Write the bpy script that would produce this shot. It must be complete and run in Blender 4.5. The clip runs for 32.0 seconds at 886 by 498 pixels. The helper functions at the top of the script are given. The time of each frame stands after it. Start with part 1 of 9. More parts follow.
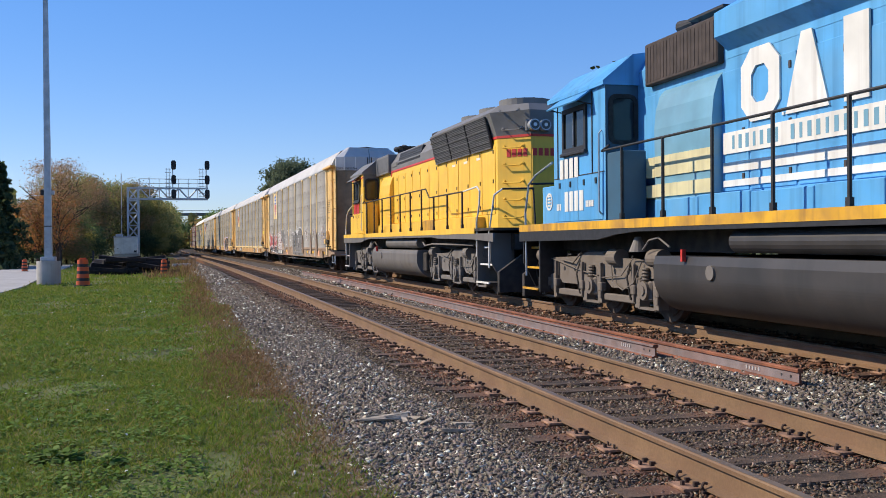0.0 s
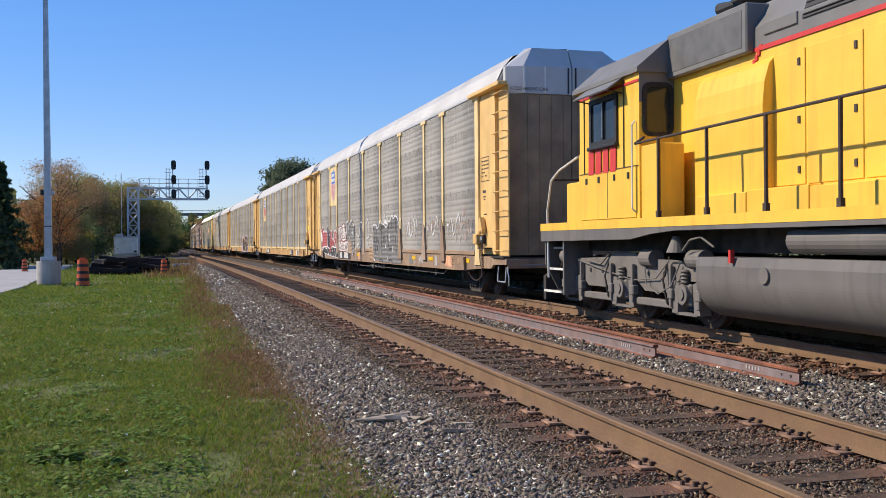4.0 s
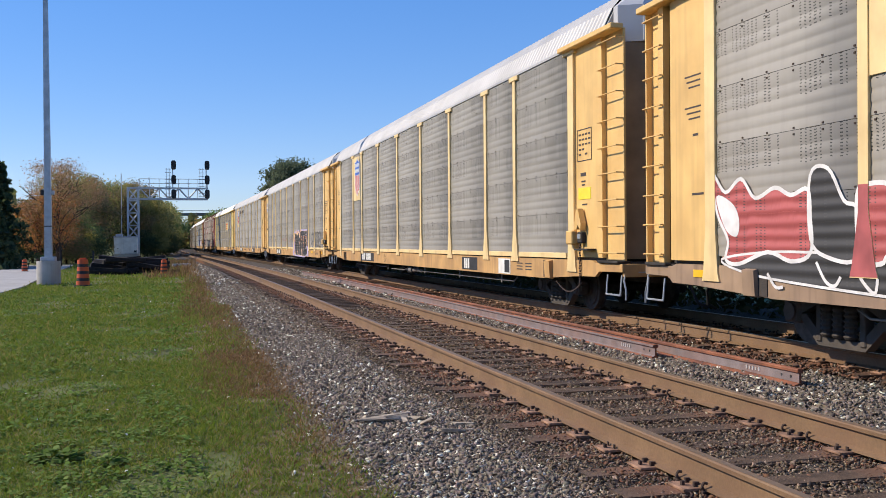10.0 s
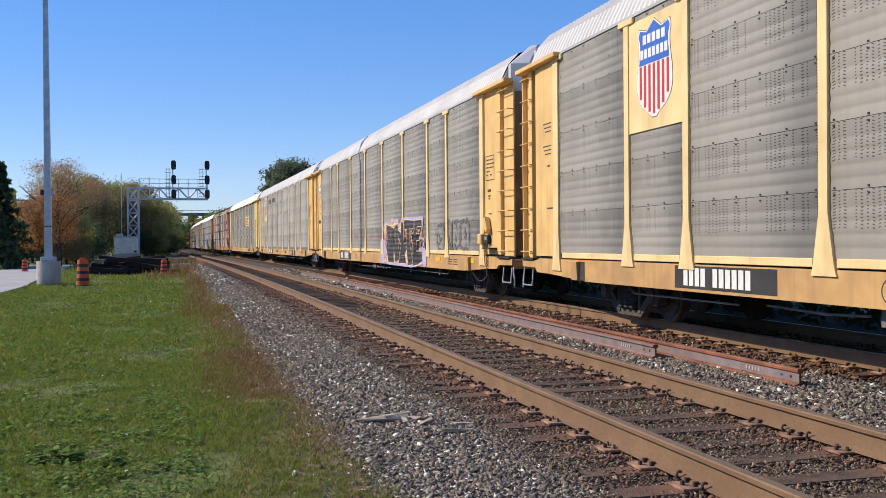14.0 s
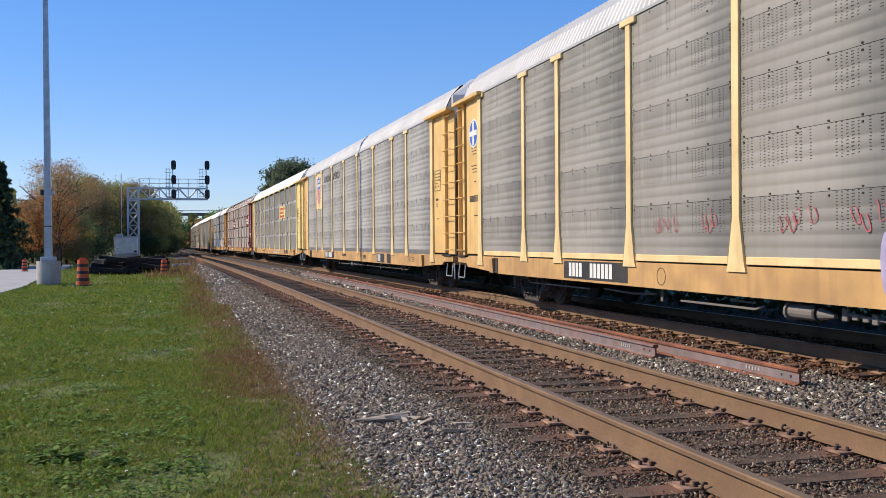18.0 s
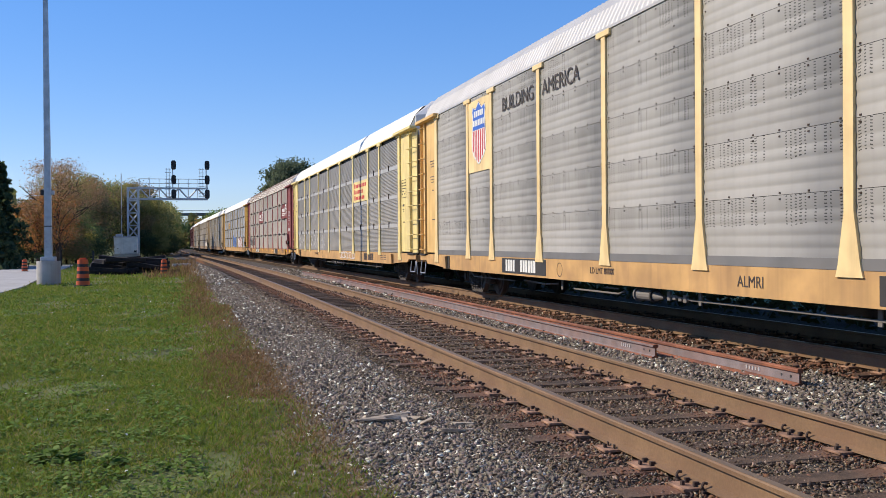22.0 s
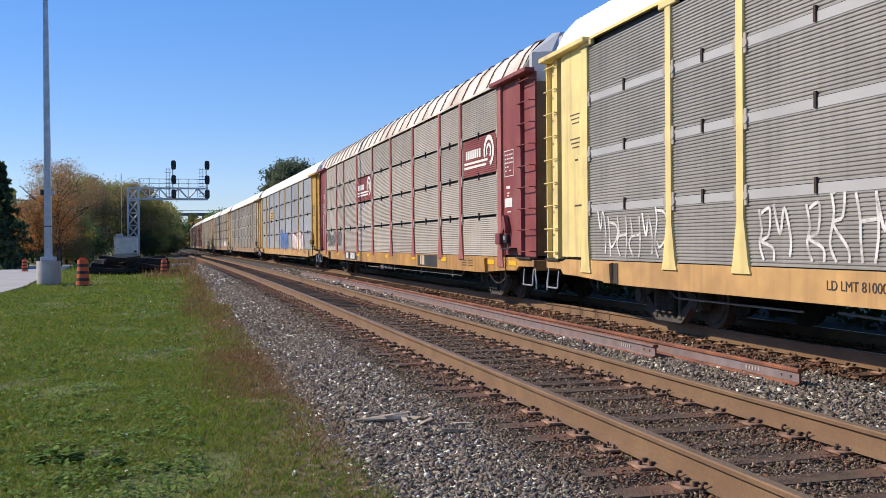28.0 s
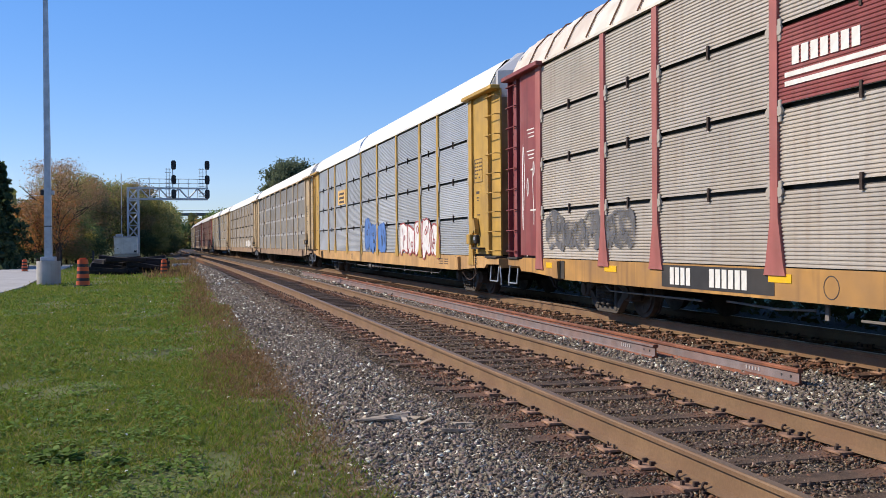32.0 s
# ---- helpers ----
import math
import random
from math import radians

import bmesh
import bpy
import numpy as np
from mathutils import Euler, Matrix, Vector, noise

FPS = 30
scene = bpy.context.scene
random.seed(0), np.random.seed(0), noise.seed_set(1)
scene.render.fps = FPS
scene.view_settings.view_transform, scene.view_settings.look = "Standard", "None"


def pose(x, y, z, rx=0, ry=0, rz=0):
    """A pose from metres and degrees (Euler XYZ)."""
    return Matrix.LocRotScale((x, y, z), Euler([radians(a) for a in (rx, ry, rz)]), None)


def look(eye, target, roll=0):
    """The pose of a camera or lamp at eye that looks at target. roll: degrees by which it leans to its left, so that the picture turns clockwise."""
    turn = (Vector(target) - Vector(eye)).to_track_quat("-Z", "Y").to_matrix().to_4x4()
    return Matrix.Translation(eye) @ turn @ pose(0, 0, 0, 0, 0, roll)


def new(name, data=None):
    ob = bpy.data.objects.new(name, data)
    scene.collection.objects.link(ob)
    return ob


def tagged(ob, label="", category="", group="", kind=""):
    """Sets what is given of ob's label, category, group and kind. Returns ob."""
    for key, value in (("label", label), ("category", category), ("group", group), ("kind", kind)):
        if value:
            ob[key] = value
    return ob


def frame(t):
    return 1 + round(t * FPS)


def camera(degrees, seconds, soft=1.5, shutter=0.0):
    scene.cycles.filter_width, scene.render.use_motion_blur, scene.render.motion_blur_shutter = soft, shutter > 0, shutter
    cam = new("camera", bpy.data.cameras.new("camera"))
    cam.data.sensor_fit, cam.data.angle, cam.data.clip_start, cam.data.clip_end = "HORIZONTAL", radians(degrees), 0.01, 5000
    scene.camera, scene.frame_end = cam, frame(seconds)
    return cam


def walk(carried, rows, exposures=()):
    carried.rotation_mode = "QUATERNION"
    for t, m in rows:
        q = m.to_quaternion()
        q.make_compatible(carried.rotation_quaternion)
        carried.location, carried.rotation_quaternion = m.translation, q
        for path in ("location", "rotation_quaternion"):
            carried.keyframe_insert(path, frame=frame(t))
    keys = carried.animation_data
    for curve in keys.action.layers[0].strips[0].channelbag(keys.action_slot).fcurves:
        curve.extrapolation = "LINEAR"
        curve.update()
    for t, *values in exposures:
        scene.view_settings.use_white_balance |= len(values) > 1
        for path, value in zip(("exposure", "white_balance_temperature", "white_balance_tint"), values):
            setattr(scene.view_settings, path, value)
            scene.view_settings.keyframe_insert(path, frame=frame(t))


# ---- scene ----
# ---------------------------------------------------------------- camera
EYE = (0.0, 0.0, 1.485)
YAW, PITCH = radians(15.011), radians(-0.403)
AIM = (math.sin(YAW) * math.cos(PITCH), math.cos(YAW) * math.cos(PITCH), EYE[2] + math.sin(PITCH))
cam = camera(50.24, 32.0, soft=0.85, shutter=0.0)
walk(cam, [(0.0, look(EYE, AIM, -0.448)), (32.0, look(EYE, AIM, -0.448))],
     exposures=[(0.0, 0.11, 6850, 11), (32.0, 0.11, 6850, 11)])

# ---------------------------------------------------------------- world and sun
TO_SUN = Vector((-0.74, 0.30, 0.60)).normalized()
world = bpy.data.worlds.new("sky")
scene.world = world
world.use_nodes = True
wn = world.node_tree.nodes
sky = wn.new("ShaderNodeTexSky")
sky.sky_type, sky.sun_disc = "NISHITA", False
sky.sun_elevation = math.asin(TO_SUN.z)
sky.sun_rotation = math.atan2(TO_SUN.x, TO_SUN.y)
sky.air_density, sky.dust_density, sky.ozone_density = 1.0, 0.0, 3.0
wn["Background"].inputs["Strength"].default_value = 0.137
rich = wn.new("ShaderNodeHueSaturation")
rich.inputs["Saturation"].default_value = 1.72
soft_sky = wn.new("ShaderNodeGamma")
soft_sky.inputs["Gamma"].default_value = 0.57
tint = wn.new("ShaderNodeMix")
tint.data_type, tint.blend_type = "RGBA", "MULTIPLY"
tint.inputs["Factor"].default_value = 1.0
tint.inputs[7].default_value = (1.40, 1.64, 2.36, 1)
world.node_tree.links.new(sky.outputs[0], soft_sky.inputs[0])
world.node_tree.links.new(soft_sky.outputs[0], rich.inputs["Color"])
world.node_tree.links.new(rich.outputs[0], tint.inputs[6])
world.node_tree.links.new(tint.outputs[2], wn["Background"].inputs[0])
sun = new("sun", bpy.data.lights.new("sun", "SUN"))
sun.data.energy, sun.data.angle, sun.data.color = 4.7, radians(0.6), (1.0, 0.90, 0.75)
sun.matrix_world = look(TO_SUN * 80, (0, 0, 0))

# ---------------------------------------------------------------- the line of the two tracks
TRACK_1, TRACK_2 = 3.747, 8.277      # centre lines abreast of the camera
RAIL_TOP = 0.19
HALF_GAUGE = 0.7175


def bend(y):
    """How far the tracks have swung aside, y metres down the line."""
    if y <= 300:
        return -3.2216e-4 * y * y + 8.755e-7 * y ** 3
    return bend(300) + (y - 300) * 0.0430


def heading(y):
    return (bend(y + 0.5) - bend(y - 0.5))


def ran(t):
    """How far the train has run, t seconds into the clip."""
    def s(u):
        return 95.560 * u + 4.707 * u * u + 0.6663 * u ** 3
    return s((t - 16) / 16) - s(-1.0)

# ---------------------------------------------------------------- materials
def mat(name, color, rough=0.7, metal=0.0, vary=0.12, scale=6.0, dirt=None, dirt_amount=0.0, dirt_scale=1.2, bump=0.0,
        bump_scale=60.0, spread=0.0, streak=None, streak_amount=0.0, grain=0.0):
    """A painted, worn or natural surface: grain and stains at two scales, optional runs of rust or dirt down the surface."""
    m = bpy.data.materials.new(name)
    m.use_nodes = True
    nt = m.node_tree
    n, l = nt.nodes, nt.links
    b = n["Principled BSDF"]
    b.inputs["Roughness"].default_value, b.inputs["Metallic"].default_value = rough, metal
    tc = n.new("ShaderNodeTexCoord")

    def noise_tex(s, detail=4.0, vec=None):
        t = n.new("ShaderNodeTexNoise")
        t.inputs["Scale"].default_value, t.inputs["Detail"].default_value = s, detail
        l.new(vec or tc.outputs["Object"], t.inputs["Vector"])
        return t.outputs["Fac"]

    def ramp(fac, lo, hi):
        r = n.new("ShaderNodeMapRange")
        r.inputs["From Min"].default_value, r.inputs["From Max"].default_value = lo, hi
        l.new(fac, r.inputs["Value"])
        return r.outputs[0]

    def mix(fac, a, c, kind="MIX"):
        x = n.new("ShaderNodeMix")
        x.data_type, x.blend_type = "RGBA", kind
        if isinstance(fac, float):
            x.inputs["Factor"].default_value = fac
        else:
            l.new(fac, x.inputs["Factor"])
        for v, k in ((a, 6), (c, 7)):
            if isinstance(v, tuple):
                x.inputs[k].default_value = (*v, 1)
            else:
                l.new(v, x.inputs[k])
        return x.outputs[2]

    dark = tuple(c * (1 - vary * 1.6) for c in color)
    light = tuple(min(1, c * (1 + vary)) for c in color)
    out = mix(ramp(noise_tex(scale), 0.3, 0.7), dark, light)
    if grain:
        out = mix(grain, out, mix(ramp(noise_tex(scale * 14, 3.0), 0.35, 0.65), (0.25, 0.25, 0.25), (0.75, 0.75, 0.75)), "OVERLAY")
    if dirt:
        f = n.new("ShaderNodeMath")
        f.operation, f.use_clamp = "MULTIPLY", True
        l.new(ramp(noise_tex(dirt_scale, 8.0), 0.42, 0.68), f.inputs[0])
        f.inputs[1].default_value = dirt_amount
        out = mix(f.outputs[0], out, dirt)
    if streak:
        mp = n.new("ShaderNodeMapping")
        mp.inputs["Scale"].default_value = (7.0, 7.0, 0.35)
        l.new(tc.outputs["Object"], mp.inputs["Vector"])
        f = n.new("ShaderNodeMath")
        f.operation, f.use_clamp = "MULTIPLY", True
        l.new(ramp(noise_tex(1.0, 5.0, mp.outputs[0]), 0.5, 0.75), f.inputs[0])
        f.inputs[1].default_value = streak_amount
        out = mix(f.outputs[0], out, streak)
    if spread:
        oi = n.new("ShaderNodeObjectInfo")
        hv = n.new("ShaderNodeHueSaturation")
        r = n.new("ShaderNodeMapRange")
        r.inputs["To Min"].default_value, r.inputs["To Max"].default_value = 1 - spread, 1 + spread
        l.new(oi.outputs["Random"], r.inputs["Value"])
        l.new(r.outputs[0], hv.inputs["Value"])
        l.new(out, hv.inputs["Color"])
        out = hv.outputs[0]
    l.new(out, b.inputs["Base Color"])
    if bump:
        bp = n.new("ShaderNodeBump")
        bp.inputs["Strength"].default_value, bp.inputs["Distance"].default_value = bump, 0.02
        l.new(noise_tex(bump_scale, 5.0), bp.inputs["Height"])
        l.new(bp.outputs[0], b.inputs["Normal"])
    return m


def islands(name, colors, rough=0.9, grain=0.15, scale=30.0, translucent=0.0):
    """Many small pieces in one mesh, each of them with a colour of its own."""
    m = bpy.data.materials.new(name)
    m.use_nodes = True
    n, l = m.node_tree.nodes, m.node_tree.links
    b = n["Principled BSDF"]
    b.inputs["Roughness"].default_value = rough
    g = n.new("ShaderNodeNewGeometry")
    r = n.new("ShaderNodeValToRGB")
    els = r.color_ramp.elements
    r.color_ramp.interpolation = "CONSTANT"
    for i, c in enumerate(colors):
        e = els[i] if i < 2 else els.new(i / len(colors))
        e.position = i / len(colors)
        e.color = (*c, 1)
    l.new(g.outputs["Random Per Island"], r.inputs[0])
    t = n.new("ShaderNodeTexNoise")
    t.inputs["Scale"].default_value = scale
    tc = n.new("ShaderNodeTexCoord")
    l.new(tc.outputs["Object"], t.inputs["Vector"])
    x = n.new("ShaderNodeMix")
    x.data_type, x.blend_type = "RGBA", "OVERLAY"
    x.inputs["Factor"].default_value = grain
    l.new(r.outputs[0], x.inputs[6])
    l.new(t.outputs["Color"], x.inputs[7])
    l.new(x.outputs[2], b.inputs["Base Color"])
    if translucent:
        tr = n.new("ShaderNodeBsdfTranslucent")
        ms = n.new("ShaderNodeMixShader")
        ms.inputs[0].default_value = translucent
        l.new(x.outputs[2], tr.inputs["Color"])
        l.new(b.outputs[0], ms.inputs[1])
        l.new(tr.outputs[0], ms.inputs[2])
        l.new(ms.outputs[0], n["Material Output"].inputs["Surface"])
    return m


M = {}
M["grass_soil"] = mat("grass_soil", (0.100, 0.125, 0.028), 0.95, vary=0.3, scale=1.2, dirt=(0.17, 0.15, 0.06), dirt_amount=0.5, dirt_scale=0.5, bump=0.6, bump_scale=40, grain=0.5)
M["dry_soil"] = mat("dry_soil", (0.235, 0.17, 0.10), 0.95, vary=0.3, scale=3, dirt=(0.09, 0.085, 0.04), dirt_amount=0.8, dirt_scale=1.0, bump=0.7, bump_scale=50, grain=0.5)
M["ballast_bed"] = mat("ballast_bed", (0.095, 0.073, 0.055), 0.95, vary=0.4, scale=22, dirt=(0.05, 0.042, 0.036), dirt_amount=0.8, dirt_scale=0.8, bump=1.0, bump_scale=24, grain=0.7)
M["rail_rust"] = mat("rail_rust", (0.205, 0.122, 0.062), 0.75, vary=0.12, scale=3, dirt=(0.17, 0.09, 0.05), dirt_amount=0.6, dirt_scale=2.0, bump=0.15, bump_scale=90, grain=0.2)
M["rail_red"] = mat("rail_red", (0.27, 0.095, 0.045), 0.8, vary=0.25, scale=4, dirt=(0.13, 0.05, 0.035), dirt_amount=0.7, bump=0.2, grain=0.3)
M["rail_purple"] = mat("rail_purple", (0.21, 0.17, 0.165), 0.7, vary=0.15, scale=5, dirt=(0.25, 0.11, 0.07), dirt_amount=0.5, bump=0.15, grain=0.2)
M["rail_shiny"] = mat("rail_shiny", (0.15, 0.105, 0.07), 0.5, 0.0, vary=0.08, scale=3)
M["rail_bright"] = mat("rail_bright", (0.55, 0.53, 0.50), 0.28, 0.9, vary=0.06, scale=3)
M["tie"] = mat("tie", (0.074, 0.047, 0.031), 0.92, vary=0.4, scale=9, dirt=(0.108, 0.070, 0.046), dirt_amount=0.7, dirt_scale=3, bump=0.7, bump_scale=70, spread=0.3, grain=0.4)
def rust_by_rails(m, color):
    """Rust washed into the wood on both sides of each rail."""
    n, l = m.node_tree.nodes, m.node_tree.links
    b, tc = n["Principled BSDF"], n["Texture Coordinate"]
    base = b.inputs["Base Color"].links[0].from_socket
    sp = n.new("ShaderNodeSeparateXYZ")
    l.new(tc.outputs["Object"], sp.inputs[0])
    last = sp.outputs[0]
    for op, v in (("ABSOLUTE", None), ("SUBTRACT", 0.80), ("ABSOLUTE", None)):
        k = n.new("ShaderNodeMath")
        k.operation = op
        l.new(last, k.inputs[0])
        if v is not None:
            k.inputs[1].default_value = v
        last = k.outputs[0]
    near = n.new("ShaderNodeMapRange")
    near.inputs["From Min"].default_value, near.inputs["From Max"].default_value = 0.48, 0.12
    l.new(last, near.inputs["Value"])
    t = n.new("ShaderNodeTexNoise")
    t.inputs["Scale"].default_value, t.inputs["Detail"].default_value = 4.0, 6.0
    l.new(tc.outputs["Object"], t.inputs["Vector"])
    f = n.new("ShaderNodeMath")
    f.operation, f.use_clamp = "MULTIPLY", True
    l.new(near.outputs[0], f.inputs[0])
    l.new(t.outputs["Fac"], f.inputs[1])
    x = n.new("ShaderNodeMix")
    x.data_type = "RGBA"
    l.new(f.outputs[0], x.inputs["Factor"])
    l.new(base, x.inputs[6])
    x.inputs[7].default_value = (*color, 1)
    l.new(x.outputs[2], b.inputs["Base Color"])


rust_by_rails(M["tie"], (0.30, 0.125, 0.06))
M["plate"] = mat("plate", (0.30, 0.17, 0.105), 0.85, vary=0.3, scale=14, bump=0.3, spread=0.25)
M["spike"] = mat("spike", (0.055, 0.034, 0.026), 0.85, vary=0.3, scale=30, bump=0.3)
M["stone"] = islands("stone", [(0.108, 0.087, 0.07), (0.154, 0.123, 0.097), (0.205, 0.168, 0.133), (0.137, 0.109, 0.085), (0.262, 0.218, 0.174), (0.177, 0.142, 0.111), (0.228, 0.188, 0.149), (0.114, 0.091, 0.072), (0.194, 0.156, 0.122), (0.319, 0.269, 0.218), (0.148, 0.118, 0.092), (0.239, 0.197, 0.157), (0.097, 0.076, 0.06), (0.68, 0.672, 0.567), (0.285, 0.239, 0.194), (0.165, 0.132, 0.104), (0.217, 0.177, 0.14), (0.131, 0.104, 0.082)], 0.85, 0.3)
M["concrete"] = mat("concrete", (0.46, 0.43, 0.38), 0.85, vary=0.12, scale=3, dirt=(0.27, 0.25, 0.22), dirt_amount=0.6, dirt_scale=1.5, bump=0.25, streak=(0.25, 0.23, 0.2), streak_amount=0.4)
M["road"] = mat("road", (0.42, 0.40, 0.37), 0.9, vary=0.1, scale=2, dirt=(0.30, 0.28, 0.26), dirt_amount=0.5, dirt_scale=0.5, bump=0.3, grain=0.2)
M["galvanised"] = mat("galvanised", (0.42, 0.45, 0.48), 0.45, 0.55, vary=0.12, scale=5, dirt=(0.30, 0.31, 0.33), dirt_amount=0.5)
M["white_paint"] = mat("white_paint", (0.78, 0.78, 0.76), 0.5, vary=0.06, scale=3, dirt=(0.5, 0.47, 0.42), dirt_amount=0.35)
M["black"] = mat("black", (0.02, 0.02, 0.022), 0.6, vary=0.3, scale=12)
M["rubber"] = mat("rubber", (0.03, 0.03, 0.03), 0.85, vary=0.3, scale=12)
M["orange"] = mat("orange", (0.66, 0.10, 0.022), 0.5, vary=0.12, scale=5, dirt=(0.3, 0.09, 0.04), dirt_amount=0.5)
M["under"] = mat("under", (0.030, 0.027, 0.025), 0.85, vary=0.35, scale=5, dirt=(0.09, 0.07, 0.055), dirt_amount=0.5, dirt_scale=3, bump=0.3)
M["steel_wheel"] = mat("steel_wheel", (0.11, 0.09, 0.075), 0.6, 0.4, vary=0.3, scale=7, dirt=(0.06, 0.045, 0.035), dirt_amount=0.6)
M["glass"] = mat("glass", (0.02, 0.025, 0.028), 0.08, vary=0.1)
M["yellow_post"] = mat("yellow_post", (0.83, 0.62, 0.30), 0.6, vary=0.06, scale=2.5, dirt=(0.45, 0.28, 0.12), dirt_amount=0.35, dirt_scale=1.6, streak=(0.33, 0.19, 0.09), streak_amount=0.25)
M["yellow_end"] = mat("yellow_end", (0.79, 0.51, 0.185), 0.6, vary=0.06, scale=2.0, dirt=(0.50, 0.28, 0.09), dirt_amount=0.4, dirt_scale=1.3, streak=(0.33, 0.18, 0.07), streak_amount=0.25)
M["yellow_sill"] = mat("yellow_sill", (0.58, 0.34, 0.13), 0.7, vary=0.12, scale=2.0, dirt=(0.33, 0.185, 0.085), dirt_amount=0.6, dirt_scale=1.6, streak=(0.24, 0.135, 0.07), streak_amount=0.4)
M["tan_sill"] = mat("tan_sill", (0.36, 0.24, 0.15), 0.8, vary=0.15, scale=2.0, dirt=(0.19, 0.13, 0.10), dirt_amount=0.6, dirt_scale=0.8, streak=(0.10, 0.07, 0.05), streak_amount=0.5)
M["orange_sill"] = mat("orange_sill", (0.50, 0.26, 0.07), 0.75, vary=0.12, scale=2.0, dirt=(0.20, 0.12, 0.07), dirt_amount=0.6, dirt_scale=0.9, streak=(0.10, 0.06, 0.04), streak_amount=0.55)
M["pale_yellow"] = mat("pale_yellow", (0.82, 0.66, 0.27), 0.6, vary=0.06, scale=2.5, dirt=(0.45, 0.34, 0.17), dirt_amount=0.4, dirt_scale=1.5, streak=(0.30, 0.20, 0.10), streak_amount=0.35)
M["red_paint"] = mat("red_paint", (0.235, 0.045, 0.045), 0.65, vary=0.1, scale=2.5, dirt=(0.33, 0.14, 0.12), dirt_amount=0.35, dirt_scale=1.5, streak=(0.10, 0.035, 0.03), streak_amount=0.4)
M["mustard"] = mat("mustard", (0.52, 0.31, 0.06), 0.65, vary=0.1, scale=2.5, dirt=(0.28, 0.17, 0.06), dirt_amount=0.5, dirt_scale=1.5, streak=(0.2, 0.12, 0.05), streak_amount=0.4)
M["brown_paint"] = mat("brown_paint", (0.16, 0.08, 0.06), 0.75, vary=0.15, scale=2.5, dirt=(0.09, 0.06, 0.05), dirt_amount=0.5)
M["roof_grey"] = mat("roof_grey", (0.47, 0.46, 0.445), 0.5, 0.1, vary=0.06, scale=1.5, dirt=(0.33, 0.32, 0.30), dirt_amount=0.5, dirt_scale=0.8)
M["roof_white"] = mat("roof_white", (0.80, 0.79, 0.74), 0.5, vary=0.05, scale=1.5, dirt=(0.55, 0.52, 0.46), dirt_amount=0.4, dirt_scale=0.7)
M["roof_rusty"] = mat("roof_rusty", (0.72, 0.67, 0.58), 0.65, vary=0.1, scale=1.5, dirt=(0.34, 0.19, 0.13), dirt_amount=0.55, dirt_scale=0.8)
M["rust"] = mat("rust", (0.16, 0.075, 0.045), 0.85, vary=0.25, scale=4)
M["plate_black"] = mat("plate_black", (0.028, 0.028, 0.03), 0.7, vary=0.2, scale=3, dirt=(0.10, 0.08, 0.06), dirt_amount=0.3)
M["letter_white"] = mat("letter_white", (0.74, 0.73, 0.68), 0.7, vary=0.08, scale=6)
M["letter_tan"] = mat("letter_tan", (0.62, 0.48, 0.33), 0.7, vary=0.08, scale=6)
M["letter_dark"] = mat("letter_dark", (0.06, 0.045, 0.04), 0.7, vary=0.1, scale=6)
M["reflector"] = mat("reflector", (0.85, 0.50, 0.02), 0.4, vary=0.05, scale=9)
M["sign_yellow"] = mat("sign_yellow", (0.85, 0.70, 0.05), 0.5, vary=0.05, scale=9)
M["logo_blue"] = mat("logo_blue", (0.035, 0.13, 0.50), 0.55, vary=0.08, scale=4)
M["logo_red"] = mat("logo_red", (0.55, 0.03, 0.035), 0.55, vary=0.08, scale=4)
M["spray_white"] = mat("spray_white", (0.74, 0.72, 0.70), 0.7, vary=0.12, scale=5)
M["spray_black"] = mat("spray_black", (0.035, 0.033, 0.035), 0.65, vary=0.3, scale=3)
M["spray_grey"] = mat("spray_grey", (0.16, 0.155, 0.15), 0.7, vary=0.25, scale=2.5)
M["spray_red"] = mat("spray_red", (0.42, 0.10, 0.10), 0.65, vary=0.2, scale=3)
M["spray_orange"] = mat("spray_orange", (0.70, 0.36, 0.20), 0.7, vary=0.25, scale=5)
M["spray_lilac"] = mat("spray_lilac", (0.46, 0.40, 0.60), 0.7, vary=0.15, scale=3)
M["spray_blue"] = mat("spray_blue", (0.08, 0.19, 0.48), 0.7, vary=0.2, scale=4)
M["loco_yellow"] = mat("loco_yellow", (0.92, 0.55, 0.06), 0.5, vary=0.05, scale=1.6, dirt=(0.70, 0.40, 0.05), dirt_amount=0.4, dirt_scale=1.2, streak=(0.42, 0.22, 0.04), streak_amount=0.3)
M["loco_grey"] = mat("loco_grey", (0.17, 0.167, 0.162), 0.6, vary=0.12, scale=2.0, dirt=(0.18, 0.165, 0.15), dirt_amount=0.5, dirt_scale=1.2)
M["loco_blue"] = mat("loco_blue", (0.09, 0.37, 0.70), 0.45, vary=0.1, scale=1.6, dirt=(0.17, 0.41, 0.62), dirt_amount=0.5, dirt_scale=1.0, streak=(0.03, 0.12, 0.26), streak_amount=0.45)
# darker copy of the blue: shade painted onto the cab's sunless rear
M["loco_blue_shaded"] = mat("loco_blue_shaded", (0.035, 0.115, 0.19), 0.55, vary=0.12, scale=1.6, dirt=(0.05, 0.08, 0.11), dirt_amount=0.5)
M["loco_blue_dark"] = mat("loco_blue_dark", (0.16, 0.36, 0.48), 0.5, vary=0.12, scale=1.6, dirt=(0.15, 0.25, 0.32), dirt_amount=0.4)
M["loco_cream"] = mat("loco_cream", (0.68, 0.62, 0.36), 0.55, vary=0.1, scale=2, dirt=(0.4, 0.36, 0.22), dirt_amount=0.5, streak=(0.25, 0.22, 0.15), streak_amount=0.4)
